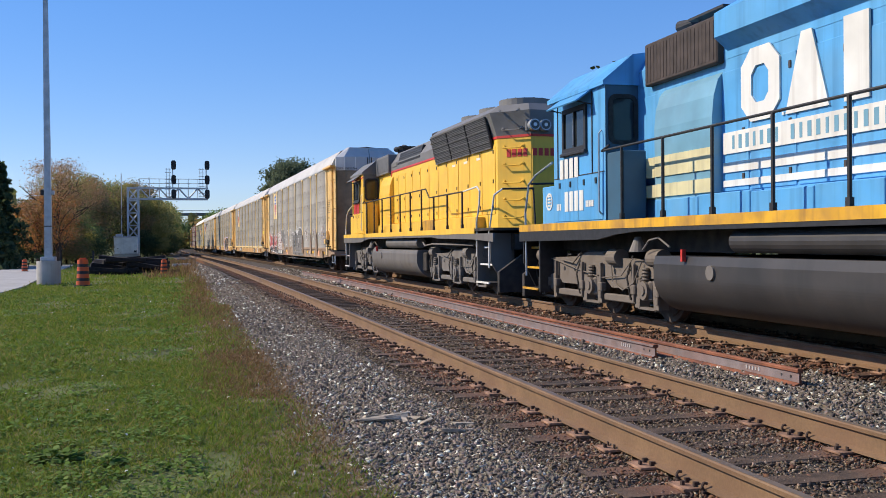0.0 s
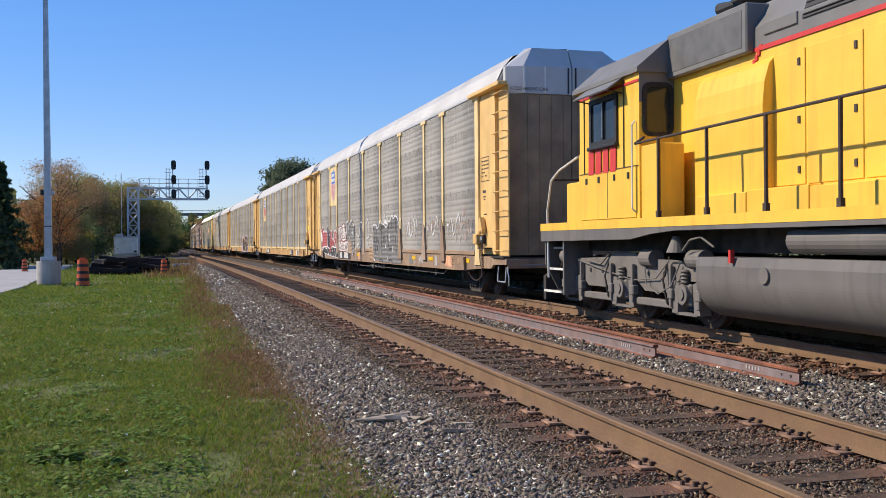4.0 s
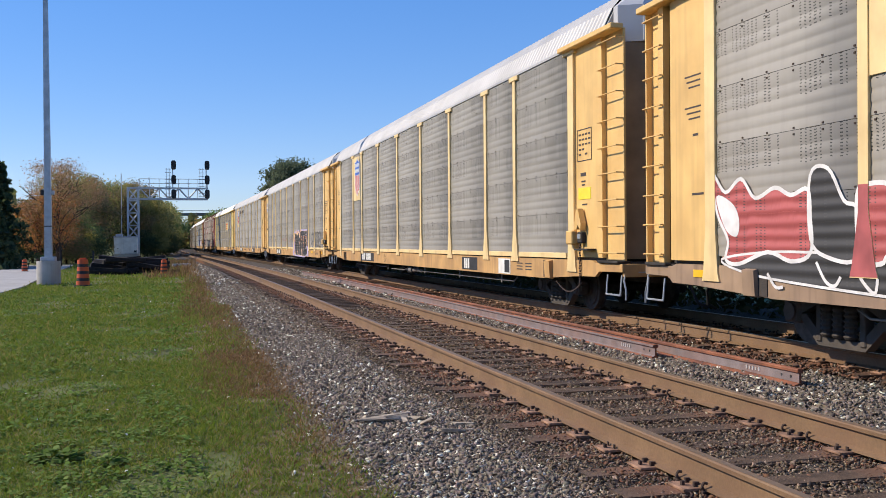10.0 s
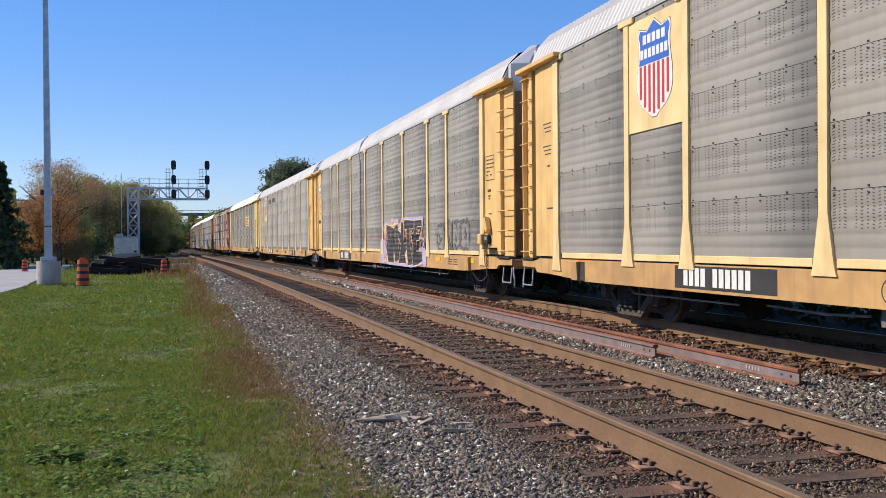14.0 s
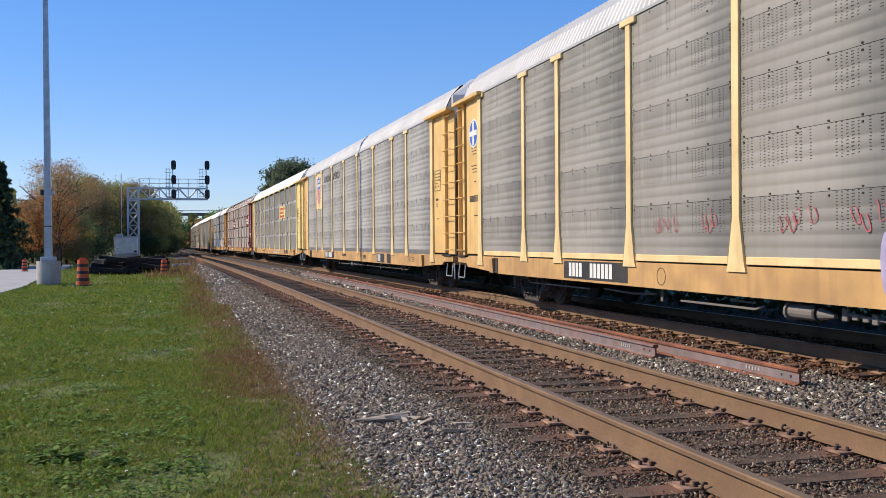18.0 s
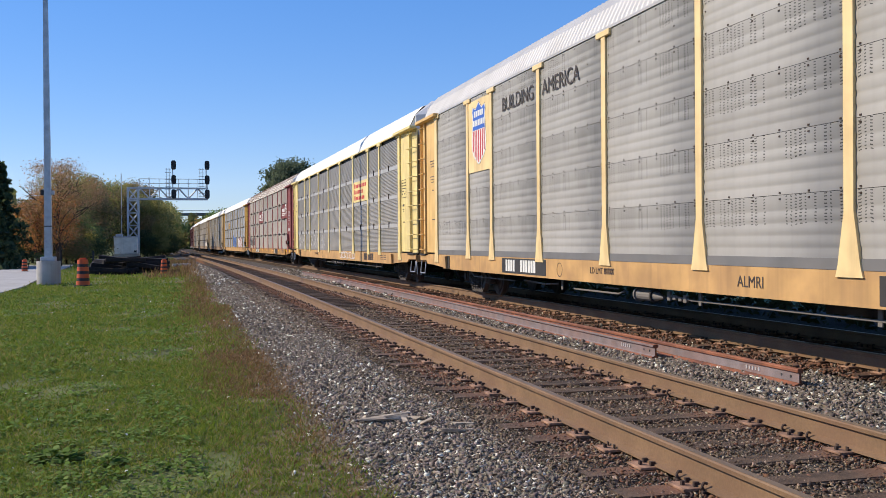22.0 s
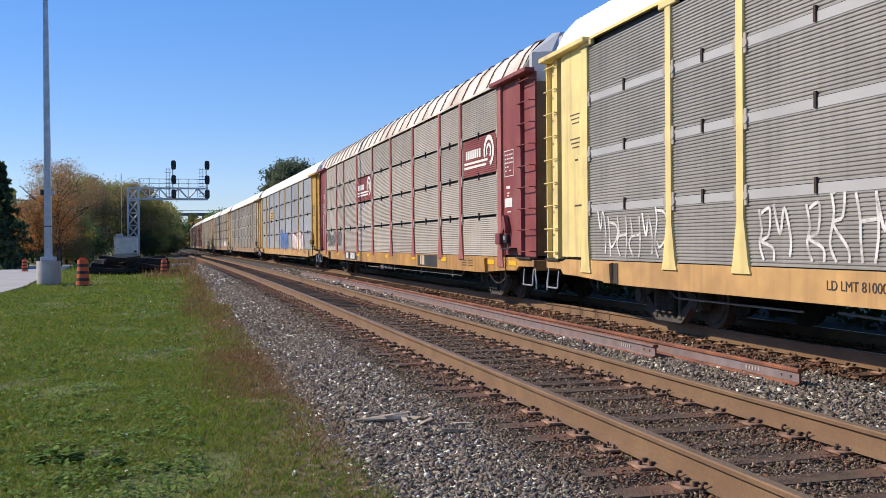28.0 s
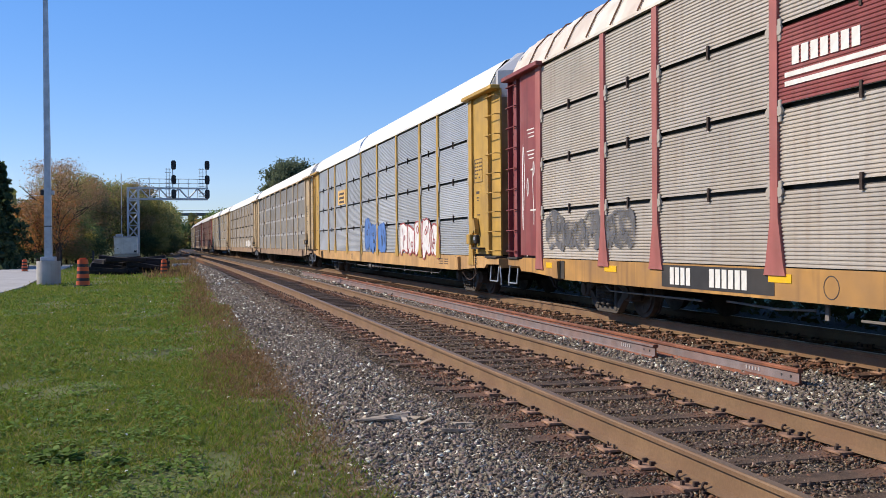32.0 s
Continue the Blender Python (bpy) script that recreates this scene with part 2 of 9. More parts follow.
M["loco_white"] = mat("loco_white", (0.78, 0.77, 0.72), 0.55, vary=0.06, scale=2, dirt=(0.5, 0.48, 0.42), dirt_amount=0.4, streak=(0.35, 0.3, 0.25), streak_amount=0.4)
M["frame_yellow"] = mat("frame_yellow", (0.80, 0.42, 0.02), 0.6, vary=0.12, scale=2.5, dirt=(0.25, 0.13, 0.05), dirt_amount=0.75, dirt_scale=1.5, streak=(0.2, 0.1, 0.05), streak_amount=0.6)
M["brown_grille"] = mat("brown_grille", (0.055, 0.040, 0.035), 0.8, vary=0.25, scale=5)
M["loco_red"] = mat("loco_red", (0.62, 0.04, 0.03), 0.5, vary=0.06, scale=5)
M["tank_grey"] = mat("tank_grey", (0.155, 0.143, 0.132), 0.6, vary=0.12, scale=1.5, dirt=(0.17, 0.15, 0.13), dirt_amount=0.5, dirt_scale=1.0, streak=(0.07, 0.06, 0.05), streak_amount=0.4)
M["tank_dark"] = mat("tank_dark", (0.038, 0.036, 0.036), 0.5, vary=0.15, scale=1.5, dirt=(0.075, 0.065, 0.06), dirt_amount=0.5, streak=(0.06, 0.055, 0.05), streak_amount=0.5)
M["truck_grey"] = mat("truck_grey", (0.21, 0.19, 0.172), 0.75, vary=0.2, scale=3, dirt=(0.07, 0.06, 0.05), dirt_amount=0.6, dirt_scale=3)
M["truck_tan"] = mat("truck_tan", (0.20, 0.165, 0.135), 0.8, vary=0.2, scale=3, dirt=(0.08, 0.065, 0.05), dirt_amount=0.6, dirt_scale=3)


def perforated(name, color, base=0.0, ribs=False):
    """Sheet steel with fine rows of punched holes, in groups; base is the height of the lowest panel."""
    m = mat(name, color, 0.65, 0.0, vary=0.08, scale=1.4, dirt=tuple(c * 0.72 for c in color), dirt_amount=0.45, dirt_scale=1.1,
            streak=tuple(c * 0.66 for c in color), streak_amount=0.25, spread=0.09)
    n, l = m.node_tree.nodes, m.node_tree.links
    b = n["Principled BSDF"]
    base = b.inputs["Base Color"].links[0].from_socket
    tc = n["Texture Coordinate"]
    sp = n.new("ShaderNodeSeparateXYZ")
    l.new(tc.outputs["Object"], sp.inputs[0])

    def math_node(op, a, c=None, d=None):
        x = n.new("ShaderNodeMath")
        x.operation = op
        for v, k in ((a, 0), (c, 1), (d, 2)):
            if v is None:
                continue
            if isinstance(v, (int, float)):
                x.inputs[k].default_value = v
            else:
                l.new(v, x.inputs[k])
        return x.outputs[0]

    y, z = sp.outputs[1], sp.outputs[2]
    z = math_node("MULTIPLY", math_node("FRACT", math_node("DIVIDE", math_node("SUBTRACT", z, base), 0.722)), 0.722)
    cell = math_node("DIVIDE", y, 0.085)
    wn_ = n.new("ShaderNodeTexWhiteNoise")
    wn_.noise_dimensions = "1D"
    l.new(math_node("FLOOR", cell), wn_.inputs["W"])
    pick = wn_.outputs["Value"]
    hole_y = math_node("LESS_THAN", math_node("ABSOLUTE", math_node("SUBTRACT", math_node("FRACT", cell), 0.5)), math_node("MULTIPLY_ADD", pick, 0.26, 0.04))
    hole_z = math_node("LESS_THAN", math_node("ABSOLUTE", math_node("SUBTRACT", math_node("FRACT", math_node("DIVIDE", z, 0.0355)), 0.5)), 0.17)
    f = math_node("MULTIPLY", math_node("MULTIPLY", hole_y, hole_z), math_node("GREATER_THAN", pick, 0.36))
    inside = math_node("MULTIPLY", f, math_node("MULTIPLY", math_node("LESS_THAN", z, 0.585), math_node("GREATER_THAN", z, 0.03)))
    if base:
        inside = math_node("MULTIPLY", inside, math_node("GREATER_THAN", sp.outputs[2], base))
    x = n.new("ShaderNodeMix")
    x.data_type = "RGBA"
    l.new(inside, x.inputs["Factor"])
    l.new(base, x.inputs[6])
    x.inputs[7].default_value = (0.055, 0.053, 0.05, 1)
    l.new(x.outputs[2], b.inputs["Base Color"])
    if ribs:
        bp = n.new("ShaderNodeBump")
        bp.inputs["Strength"].default_value, bp.inputs["Distance"].default_value = 0.6, 0.012
        l.new(math_node("SINE", math_node("MULTIPLY", z, 44.2)), bp.inputs["Height"])
        l.new(bp.outputs[0], b.inputs["Normal"])
    return m


def misty(name, color, cover):
    """Thin old spray: the sheet behind shows through in specks."""
    m = mat(name, color, 0.8, vary=0.15, scale=3)
    n, l = m.node_tree.nodes, m.node_tree.links
    t = n.new("ShaderNodeTexNoise")
    t.inputs["Scale"].default_value, t.inputs["Detail"].default_value = 5.0, 8.0
    l.new(n["Texture Coordinate"].outputs["Object"], t.inputs["Vector"])
    r = n.new("ShaderNodeMapRange")
    r.inputs["From Min"].default_value, r.inputs["From Max"].default_value = 0.62 - 0.4 * cover, 0.95 - 0.4 * cover
    l.new(t.outputs["Fac"], r.inputs["Value"])
    k = n.new("ShaderNodeMixShader")
    l.new(r.outputs[0], k.inputs[0])
    l.new(n.new("ShaderNodeBsdfTransparent").outputs[0], k.inputs[1])
    l.new(n["Principled BSDF"].outputs[0], k.inputs[2])
    l.new(k.outputs[0], n["Material Output"].inputs["Surface"])
    return m


for key, color in (("paint_red", (0.46, 0.10, 0.095)), ("paint_black", (0.05, 0.048, 0.048)), ("paint_grey", (0.225, 0.215, 0.20)), ("paint_tan", (0.44, 0.29, 0.17)),
                   ("paint_white", (0.70, 0.65, 0.60)), ("paint_orange", (0.80, 0.52, 0.30))):
    M[key] = perforated(key, color, 1.09, True)
M["mist_pink"] = misty("mist_pink", (0.50, 0.39, 0.36), 0.42)
M["mist_white"] = misty("mist_white", (0.60, 0.56, 0.53), 0.45)
M["mist_red"] = misty("mist_red", (0.45, 0.09, 0.10), 0.95)
M["mist_pale"] = misty("mist_pale", (0.72, 0.70, 0.67), 1.0)
M["mist_grey"] = misty("mist_grey", (0.13, 0.13, 0.14), 0.8)
M["mist_tan"] = misty("mist_tan", (0.55, 0.33, 0.18), 0.5)
M["spray_maroon"] = mat("spray_maroon", (0.22, 0.045, 0.05), 0.7, vary=0.2, scale=4)
M["spray_rust"] = mat("spray_rust", (0.60, 0.24, 0.13), 0.7, vary=0.25, scale=6)
M["letter_cream"] = mat("letter_cream", (0.80, 0.62, 0.45), 0.7, vary=0.1, scale=6)
M["red_post"] = mat("red_post", (0.38, 0.115, 0.10), 0.65, vary=0.1, scale=2.5, dirt=(0.42, 0.20, 0.17), dirt_amount=0.4, dirt_scale=1.5, streak=(0.14, 0.05, 0.04), streak_amount=0.35)
M["panel_grey"] = perforated("panel_grey", (0.325, 0.305, 0.268))
M["panel_cool"] = perforated("panel_cool", (0.385, 0.370, 0.340))
M["sheet_grey"] = mat("sheet_grey", (0.37, 0.35, 0.32), 0.5, 0.2, vary=0.08, scale=1.4, dirt=(0.19, 0.18, 0.165), dirt_amount=0.5, dirt_scale=0.9, streak=(0.16, 0.145, 0.13), streak_amount=0.4, spread=0.08)
M["sheet_light"] = mat("sheet_light", (0.455, 0.42, 0.375), 0.6, 0.05, vary=0.1, scale=1.4, dirt=(0.38, 0.325, 0.265), dirt_amount=0.6, dirt_scale=0.8, streak=(0.28, 0.20, 0.15), streak_amount=0.45, spread=0.13)
M["sheet_silver"] = mat("sheet_silver", (0.52, 0.54, 0.56), 0.42, 0.35, vary=0.07, scale=1.4, dirt=(0.38, 0.39, 0.40), dirt_amount=0.5, dirt_scale=0.8, spread=0.12)
M["sheet_tan"] = mat("sheet_tan", (0.40, 0.36, 0.31), 0.6, 0.1, vary=0.08, scale=1.4, dirt=(0.28, 0.24, 0.2), dirt_amount=0.5, spread=0.08)
M["sheet_brown"] = mat("sheet_brown", (0.20, 0.13, 0.105), 0.7, vary=0.1, scale=1.4, dirt=(0.12, 0.085, 0.07), dirt_amount=0.5, spread=0.08)
M["tan_paint"] = mat("tan_paint", (0.50, 0.37, 0.21), 0.7, vary=0.1, scale=2.0, dirt=(0.30, 0.22, 0.14), dirt_amount=0.5)
M["faded_pink"] = mat("faded_pink", (0.36, 0.295, 0.27), 0.7, vary=0.15, scale=2.0, dirt=(0.30, 0.28, 0.26), dirt_amount=0.8, dirt_scale=2.5)
M["hood_grey"] = mat("hood_grey", (0.50, 0.50, 0.50), 0.5, 0.1, vary=0.06, scale=2.0, dirt=(0.40, 0.39, 0.37), dirt_amount=0.4, dirt_scale=1.2)
M["slat_grey"] = mat("slat_grey", (0.12, 0.118, 0.115), 0.6, vary=0.15, scale=4)
M["spray_dim"] = mat("spray_dim", (0.185, 0.18, 0.17), 0.7, vary=0.2, scale=2.5, dirt=(0.25, 0.24, 0.22), dirt_amount=0.6, dirt_scale=2)
M["panel_pale"] = perforated("panel_pale", (0.37, 0.345, 0.305))
M["spray_tan"] = mat("spray_tan", (0.42, 0.29, 0.20), 0.75, vary=0.2, scale=3, dirt=(0.30, 0.26, 0.22), dirt_amount=0.6, dirt_scale=2.5)
# door colour darkened for the shade between cars, with patches of dirt
M["end_dirt_shade"] = mat("end_dirt_shade", (0.36, 0.26, 0.16), 0.8, vary=0.2, scale=2.0, dirt=(0.20, 0.15, 0.10), dirt_amount=0.7, dirt_scale=1.2)
M["bogie_dark"] = mat("bogie_dark", (0.085, 0.070, 0.058), 0.8, vary=0.25, scale=4, dirt=(0.045, 0.036, 0.03), dirt_amount=0.6, dirt_scale=3)

# ---------------------------------------------------------------- mesh helpers
def mesh_of(name, bm, material, smooth=False):
    me = bpy.data.meshes.new(name)
    bmesh.ops.recalc_face_normals(bm, faces=bm.faces)
    bm.to_mesh(me)
    bm.free()
    if material:
        me.materials.append(material)
    if smooth:
        for f in me.polygons:
            f.use_smooth = True
    return me


def part(name, bm, material, parent=None, label="", at=None, smooth=False):
    """Links a bmesh (or a mesh that is already made) as one object under a thing or a part."""
    me = mesh_of(name, bm, material, smooth) if isinstance(bm, bmesh.types.BMesh) else bm
    ob = new(name, me)
    if parent:
        ob.parent = parent
    if at is not None:
        ob.matrix_basis = at
    if label:
        ob["label"] = label
    return ob


def thing(name, label, category, group="", at=None, kind=""):
    ob = new(name)
    ob.empty_display_size = 0.2
    if at is not None:
        ob.matrix_basis = at
    return tagged(ob, label, category, group, kind)


def box(bm, x0, x1, y0, y1, z0, z1, bevel=0.0):
    m = Matrix.Translation(((x0 + x1) / 2, (y0 + y1) / 2, (z0 + z1) / 2)) @ Matrix.Diagonal((abs(x1 - x0), abs(y1 - y0), abs(z1 - z0), 1))
    r = bmesh.ops.create_cube(bm, size=1, matrix=m)
    if bevel:
        es = {e for v in r["verts"] for e in v.link_edges}
        bmesh.ops.bevel(bm, geom=list(es), offset=bevel, segments=1, affect="EDGES", clamp_overlap=True)
    return bm


def boxed(*a, bevel=0.0):
    return box(bmesh.new(), *a, bevel=bevel)


def rod(bm, a, b, r, n=8, r2=None):
    a, b = Vector(a), Vector(b)
    d = b - a
    q = d.to_track_quat("Z", "Y").to_matrix().to_4x4()
    bmesh.ops.create_cone(bm, cap_ends=True, segments=n, radius1=r, radius2=r if r2 is None else r2, depth=d.length,
                          matrix=Matrix.Translation((a + b) / 2) @ q)
    return bm


def pipe(bm, pts, r, n=6):
    for a, b in zip(pts, pts[1:]):
        rod(bm, a, b, r, n)
    return bm


def prism(bm, profile, y0, y1, axis="y"):
    """A closed profile of (x, z) pairs drawn out along y (or of (y, z) pairs along x)."""
    def p(a, b, c):
        return (a, c, b) if axis == "y" else (c, a, b) if axis == "x" else (a, b, c)
    v0 = [bm.verts.new(p(a, b, y0)) for a, b in profile]
    v1 = [bm.verts.new(p(a, b, y1)) for a, b in profile]
    k = len(profile)
    for i in range(k):
        bm.faces.new((v0[i], v0[(i + 1) % k], v1[(i + 1) % k], v1[i]))
    bm.faces.new(v0[::-1])
    bm.faces.new(v1)
    return bm


def sweep(profile, ys, centre):
    """A profile of (x, z) drawn along the line of a track."""
    bm = bmesh.new()
    rings = []
    for y in ys:
        rings.append([bm.verts.new((centre + bend(y) + a, y, b)) for a, b in profile])
    k = len(profile)
    for r0, r1 in zip(rings, rings[1:]):
        for i in range(k):
            bm.faces.new((r0[i], r0[(i + 1) % k], r1[(i + 1) % k], r1[i]))
    bm.faces.new(rings[0][::-1])
    bm.faces.new(rings[-1])
    return bm

# ---------------------------------------------------------------- the train: parts that all cars share
SHARED = {}


def shared(key, make, material, smooth=False):
    k = (*key, material.name)
    if k not in SHARED:
        SHARED[k] = mesh_of(key[0], make(), material, smooth)
    return SHARED[k]


def wheelset_mesh(r):
    bm = bmesh.new()
    for s in (-1, 1):
        rod(bm, (s * 0.70, 0, 0), (s * 0.735, 0, 0), r + 0.025, 28)
        rod(bm, (s * 0.735, 0, 0), (s * 0.835, 0, 0), r, 28)
        rod(bm, (s * 0.835, 0, 0), (s * 0.86, 0, 0), r * 0.82, 28)
        rod(bm, (s * 0.86, 0, 0), (s * 0.90, 0, 0), r * 0.36, 14)
        for i in range(5):
            a = i * math.tau / 5
            rod(bm, (s * 0.862, r * 0.58 * math.cos(a), r * 0.58 * math.sin(a)), (s * 0.872, r * 0.58 * math.cos(a), r * 0.58 * math.sin(a)), r * 0.09, 8)
    rod(bm, (-1.05, 0, 0), (1.05, 0, 0), 0.075, 12)
    return bm


WHEELS = []     # (wheelset, y, radius)


def wheelset(parent, y, r, z0=0.0):
    w = part("wheelset", shared(("wheelset", r), lambda: wheelset_mesh(r), M["steel_wheel"]), None, parent, at=pose(0, y, r + z0))
    WHEELS.append((w, y, r))
    return w


def freight_frame():
    """Cast side frame of a two-axle bogie, with its spring nest's window."""
    bm = bmesh.new()
    prism(bm, [(-1.06, 0.46), (-0.78, 0.54), (-0.40, 0.68), (0.40, 0.68), (0.78, 0.54), (1.06, 0.46), (1.06, 0.36), (0.72, 0.40), (0.38, 0.55), (-0.38, 0.55), (-0.72, 0.40), (-1.06, 0.36)], -1.10, -0.98, "x")
    prism(bm, [(-0.80, 0.40), (-0.62, 0.40), (-0.32, 0.15), (0.32, 0.15), (0.62, 0.40), (0.80, 0.40), (0.40, 0.05), (-0.40, 0.05)], -1.10, -0.98, "x")
    for s in (-1, 1):
        box(bm, -1.12, -0.98, s * 0.33, s * 0.42, 0.10, 0.60, 0.01)
    for s in (-1, 1):
        box(bm, -1.14, -0.94, s * 0.87 - 0.15, s * 0.87 + 0.15, 0.28, 0.56, 0.03)
        rod(bm, (-1.17, s * 0.87, 0.42), (-1.10, s * 0.87, 0.42), 0.11, 12)
    return bm


def ribbed_column(x, z0, z1, turns_, r0, r1):
    """A coil spring as one ribbed column."""
    bm = bmesh.new()
    rings = []
    for k in range(2 * turns_ + 1):
        z, r = z0 + (z1 - z0) * k / (2 * turns_), r1 if k % 2 else r0
        rings.append([bm.verts.new((x + r * math.cos(i * math.tau / 10), r * math.sin(i * math.tau / 10), z)) for i in range(10)])
    for a, b in zip(rings, rings[1:]):
        for i in range(10):
            bm.faces.new((a[i], a[(i + 1) % 10], b[(i + 1) % 10], b[i]))
    bm.faces.new(rings[0][::-1])
    bm.faces.new(rings[-1])
    return bm


def spring_coil():
    return ribbed_column(-1.12, 0.17, 0.53, 6, 0.062, 0.085)


def bogie(parent, y):
    b = part("bogie", shared(("bogie",), lambda: box(boxed(-0.95, 0.95, -0.2, 0.2, 0.40, 0.66), -0.45, 0.45, -0.45, 0.45, 0.55, 0.75), M["under"]), None, parent, at=pose(0, y, 0))
    part("brake_beam", shared(("brake_beam",), lambda: box(boxed(-1.0, 1.0, -0.46, -0.40, 0.30, 0.36), -1.0, 1.0, 0.40, 0.46, 0.30, 0.36), M["bogie_dark"]), None, b)
    for rz in (0, 180):
        f = part("side_frame", shared(("side_frame",), freight_frame, M["bogie_dark"]), None, b, at=pose(0, 0, 0, 0, 0, rz))
        for y2 in (-0.2, 0.0, 0.2):
            part("spring", shared(("spring",), spring_coil, M["bogie_dark"]), None, b, at=pose(0, 0, 0, 0, 0, rz) @ pose(0, y2, 0))
    for s in (-1, 1):
        wheelset(b, s * 0.87, 0.42)
    return b


def side_bars(name, parent, rows, material, x=-1.7, label=""):
    """Lettering that cannot be read or should not be: bars of its size. rows: (y, z, width, height)."""
    for y, z, w, h in rows:
        me = shared((name, round(w, 3), round(h, 3)), lambda: boxed(0, 0.004, -w / 2, w / 2, -h / 2, h / 2), material)
        part(name, me, None, parent, label, at=pose(x, y, z))


def number_bars(parent, y, z, chars, h, material, x, name="mark_bar", gap=None):
    """A run of blocks, as wide as the characters that they stand for."""
    w = h * 0.62
    rows, at = [], y
    for c in chars:
        if c != " ":
            rows.append((at, z, w * 0.74, h))
        at -= w
    side_bars(name, parent, rows, material, x)


def letters(name, text, size, material, parent, m):
    cu = bpy.data.curves.new(name, "FONT")
    cu.body, cu.size, cu.extrude, cu.align_x, cu.align_y = text, size, 0.002, "CENTER", "CENTER"
    ob = bpy.data.objects.new(name, cu)
    scene.collection.objects.link(ob)
    bpy.context.view_layer.update()
    me = bpy.data.meshes.new_from_object(ob.evaluated_get(bpy.context.evaluated_depsgraph_get()))
    bpy.data.objects.remove(ob)
    me.materials.clear()
    me.materials.append(material)
    return part(name, me, None, parent, at=m)


# writing on the side that faces -x reads along -y
def on_side(x, y, z):
    return Matrix.Translation((x, y, z)) @ Matrix(((0, 0, -1, 0), (-1, 0, 0, 0), (0, 1, 0, 0), (0, 0, 0, 1)))


def ribbon(bm, pts, w, x, closed=False):
    """A flat stroke of width w through points (y, z) at x."""
    k = len(pts)
    vs = []
    for i in range(k):
        a = pts[(i - 1) % k] if closed or i > 0 else pts[i]
        b = pts[(i + 1) % k] if closed or i < k - 1 else pts[i]
        d = Vector((b[0] - a[0], b[1] - a[1]))
        d = d.normalized() if d.length > 1e-6 else Vector((1, 0))
        q = Vector((-d.y, d.x)) * w / 2
        vs.append((bm.verts.new((x, pts[i][0] + q.x, pts[i][1] + q.y)), bm.verts.new((x, pts[i][0] - q.x, pts[i][1] - q.y))))
    for i in range(k if closed else k - 1):
        p, q = vs[i], vs[(i + 1) % k]
        bm.faces.new((p[0], p[1], q[1], q[0]))


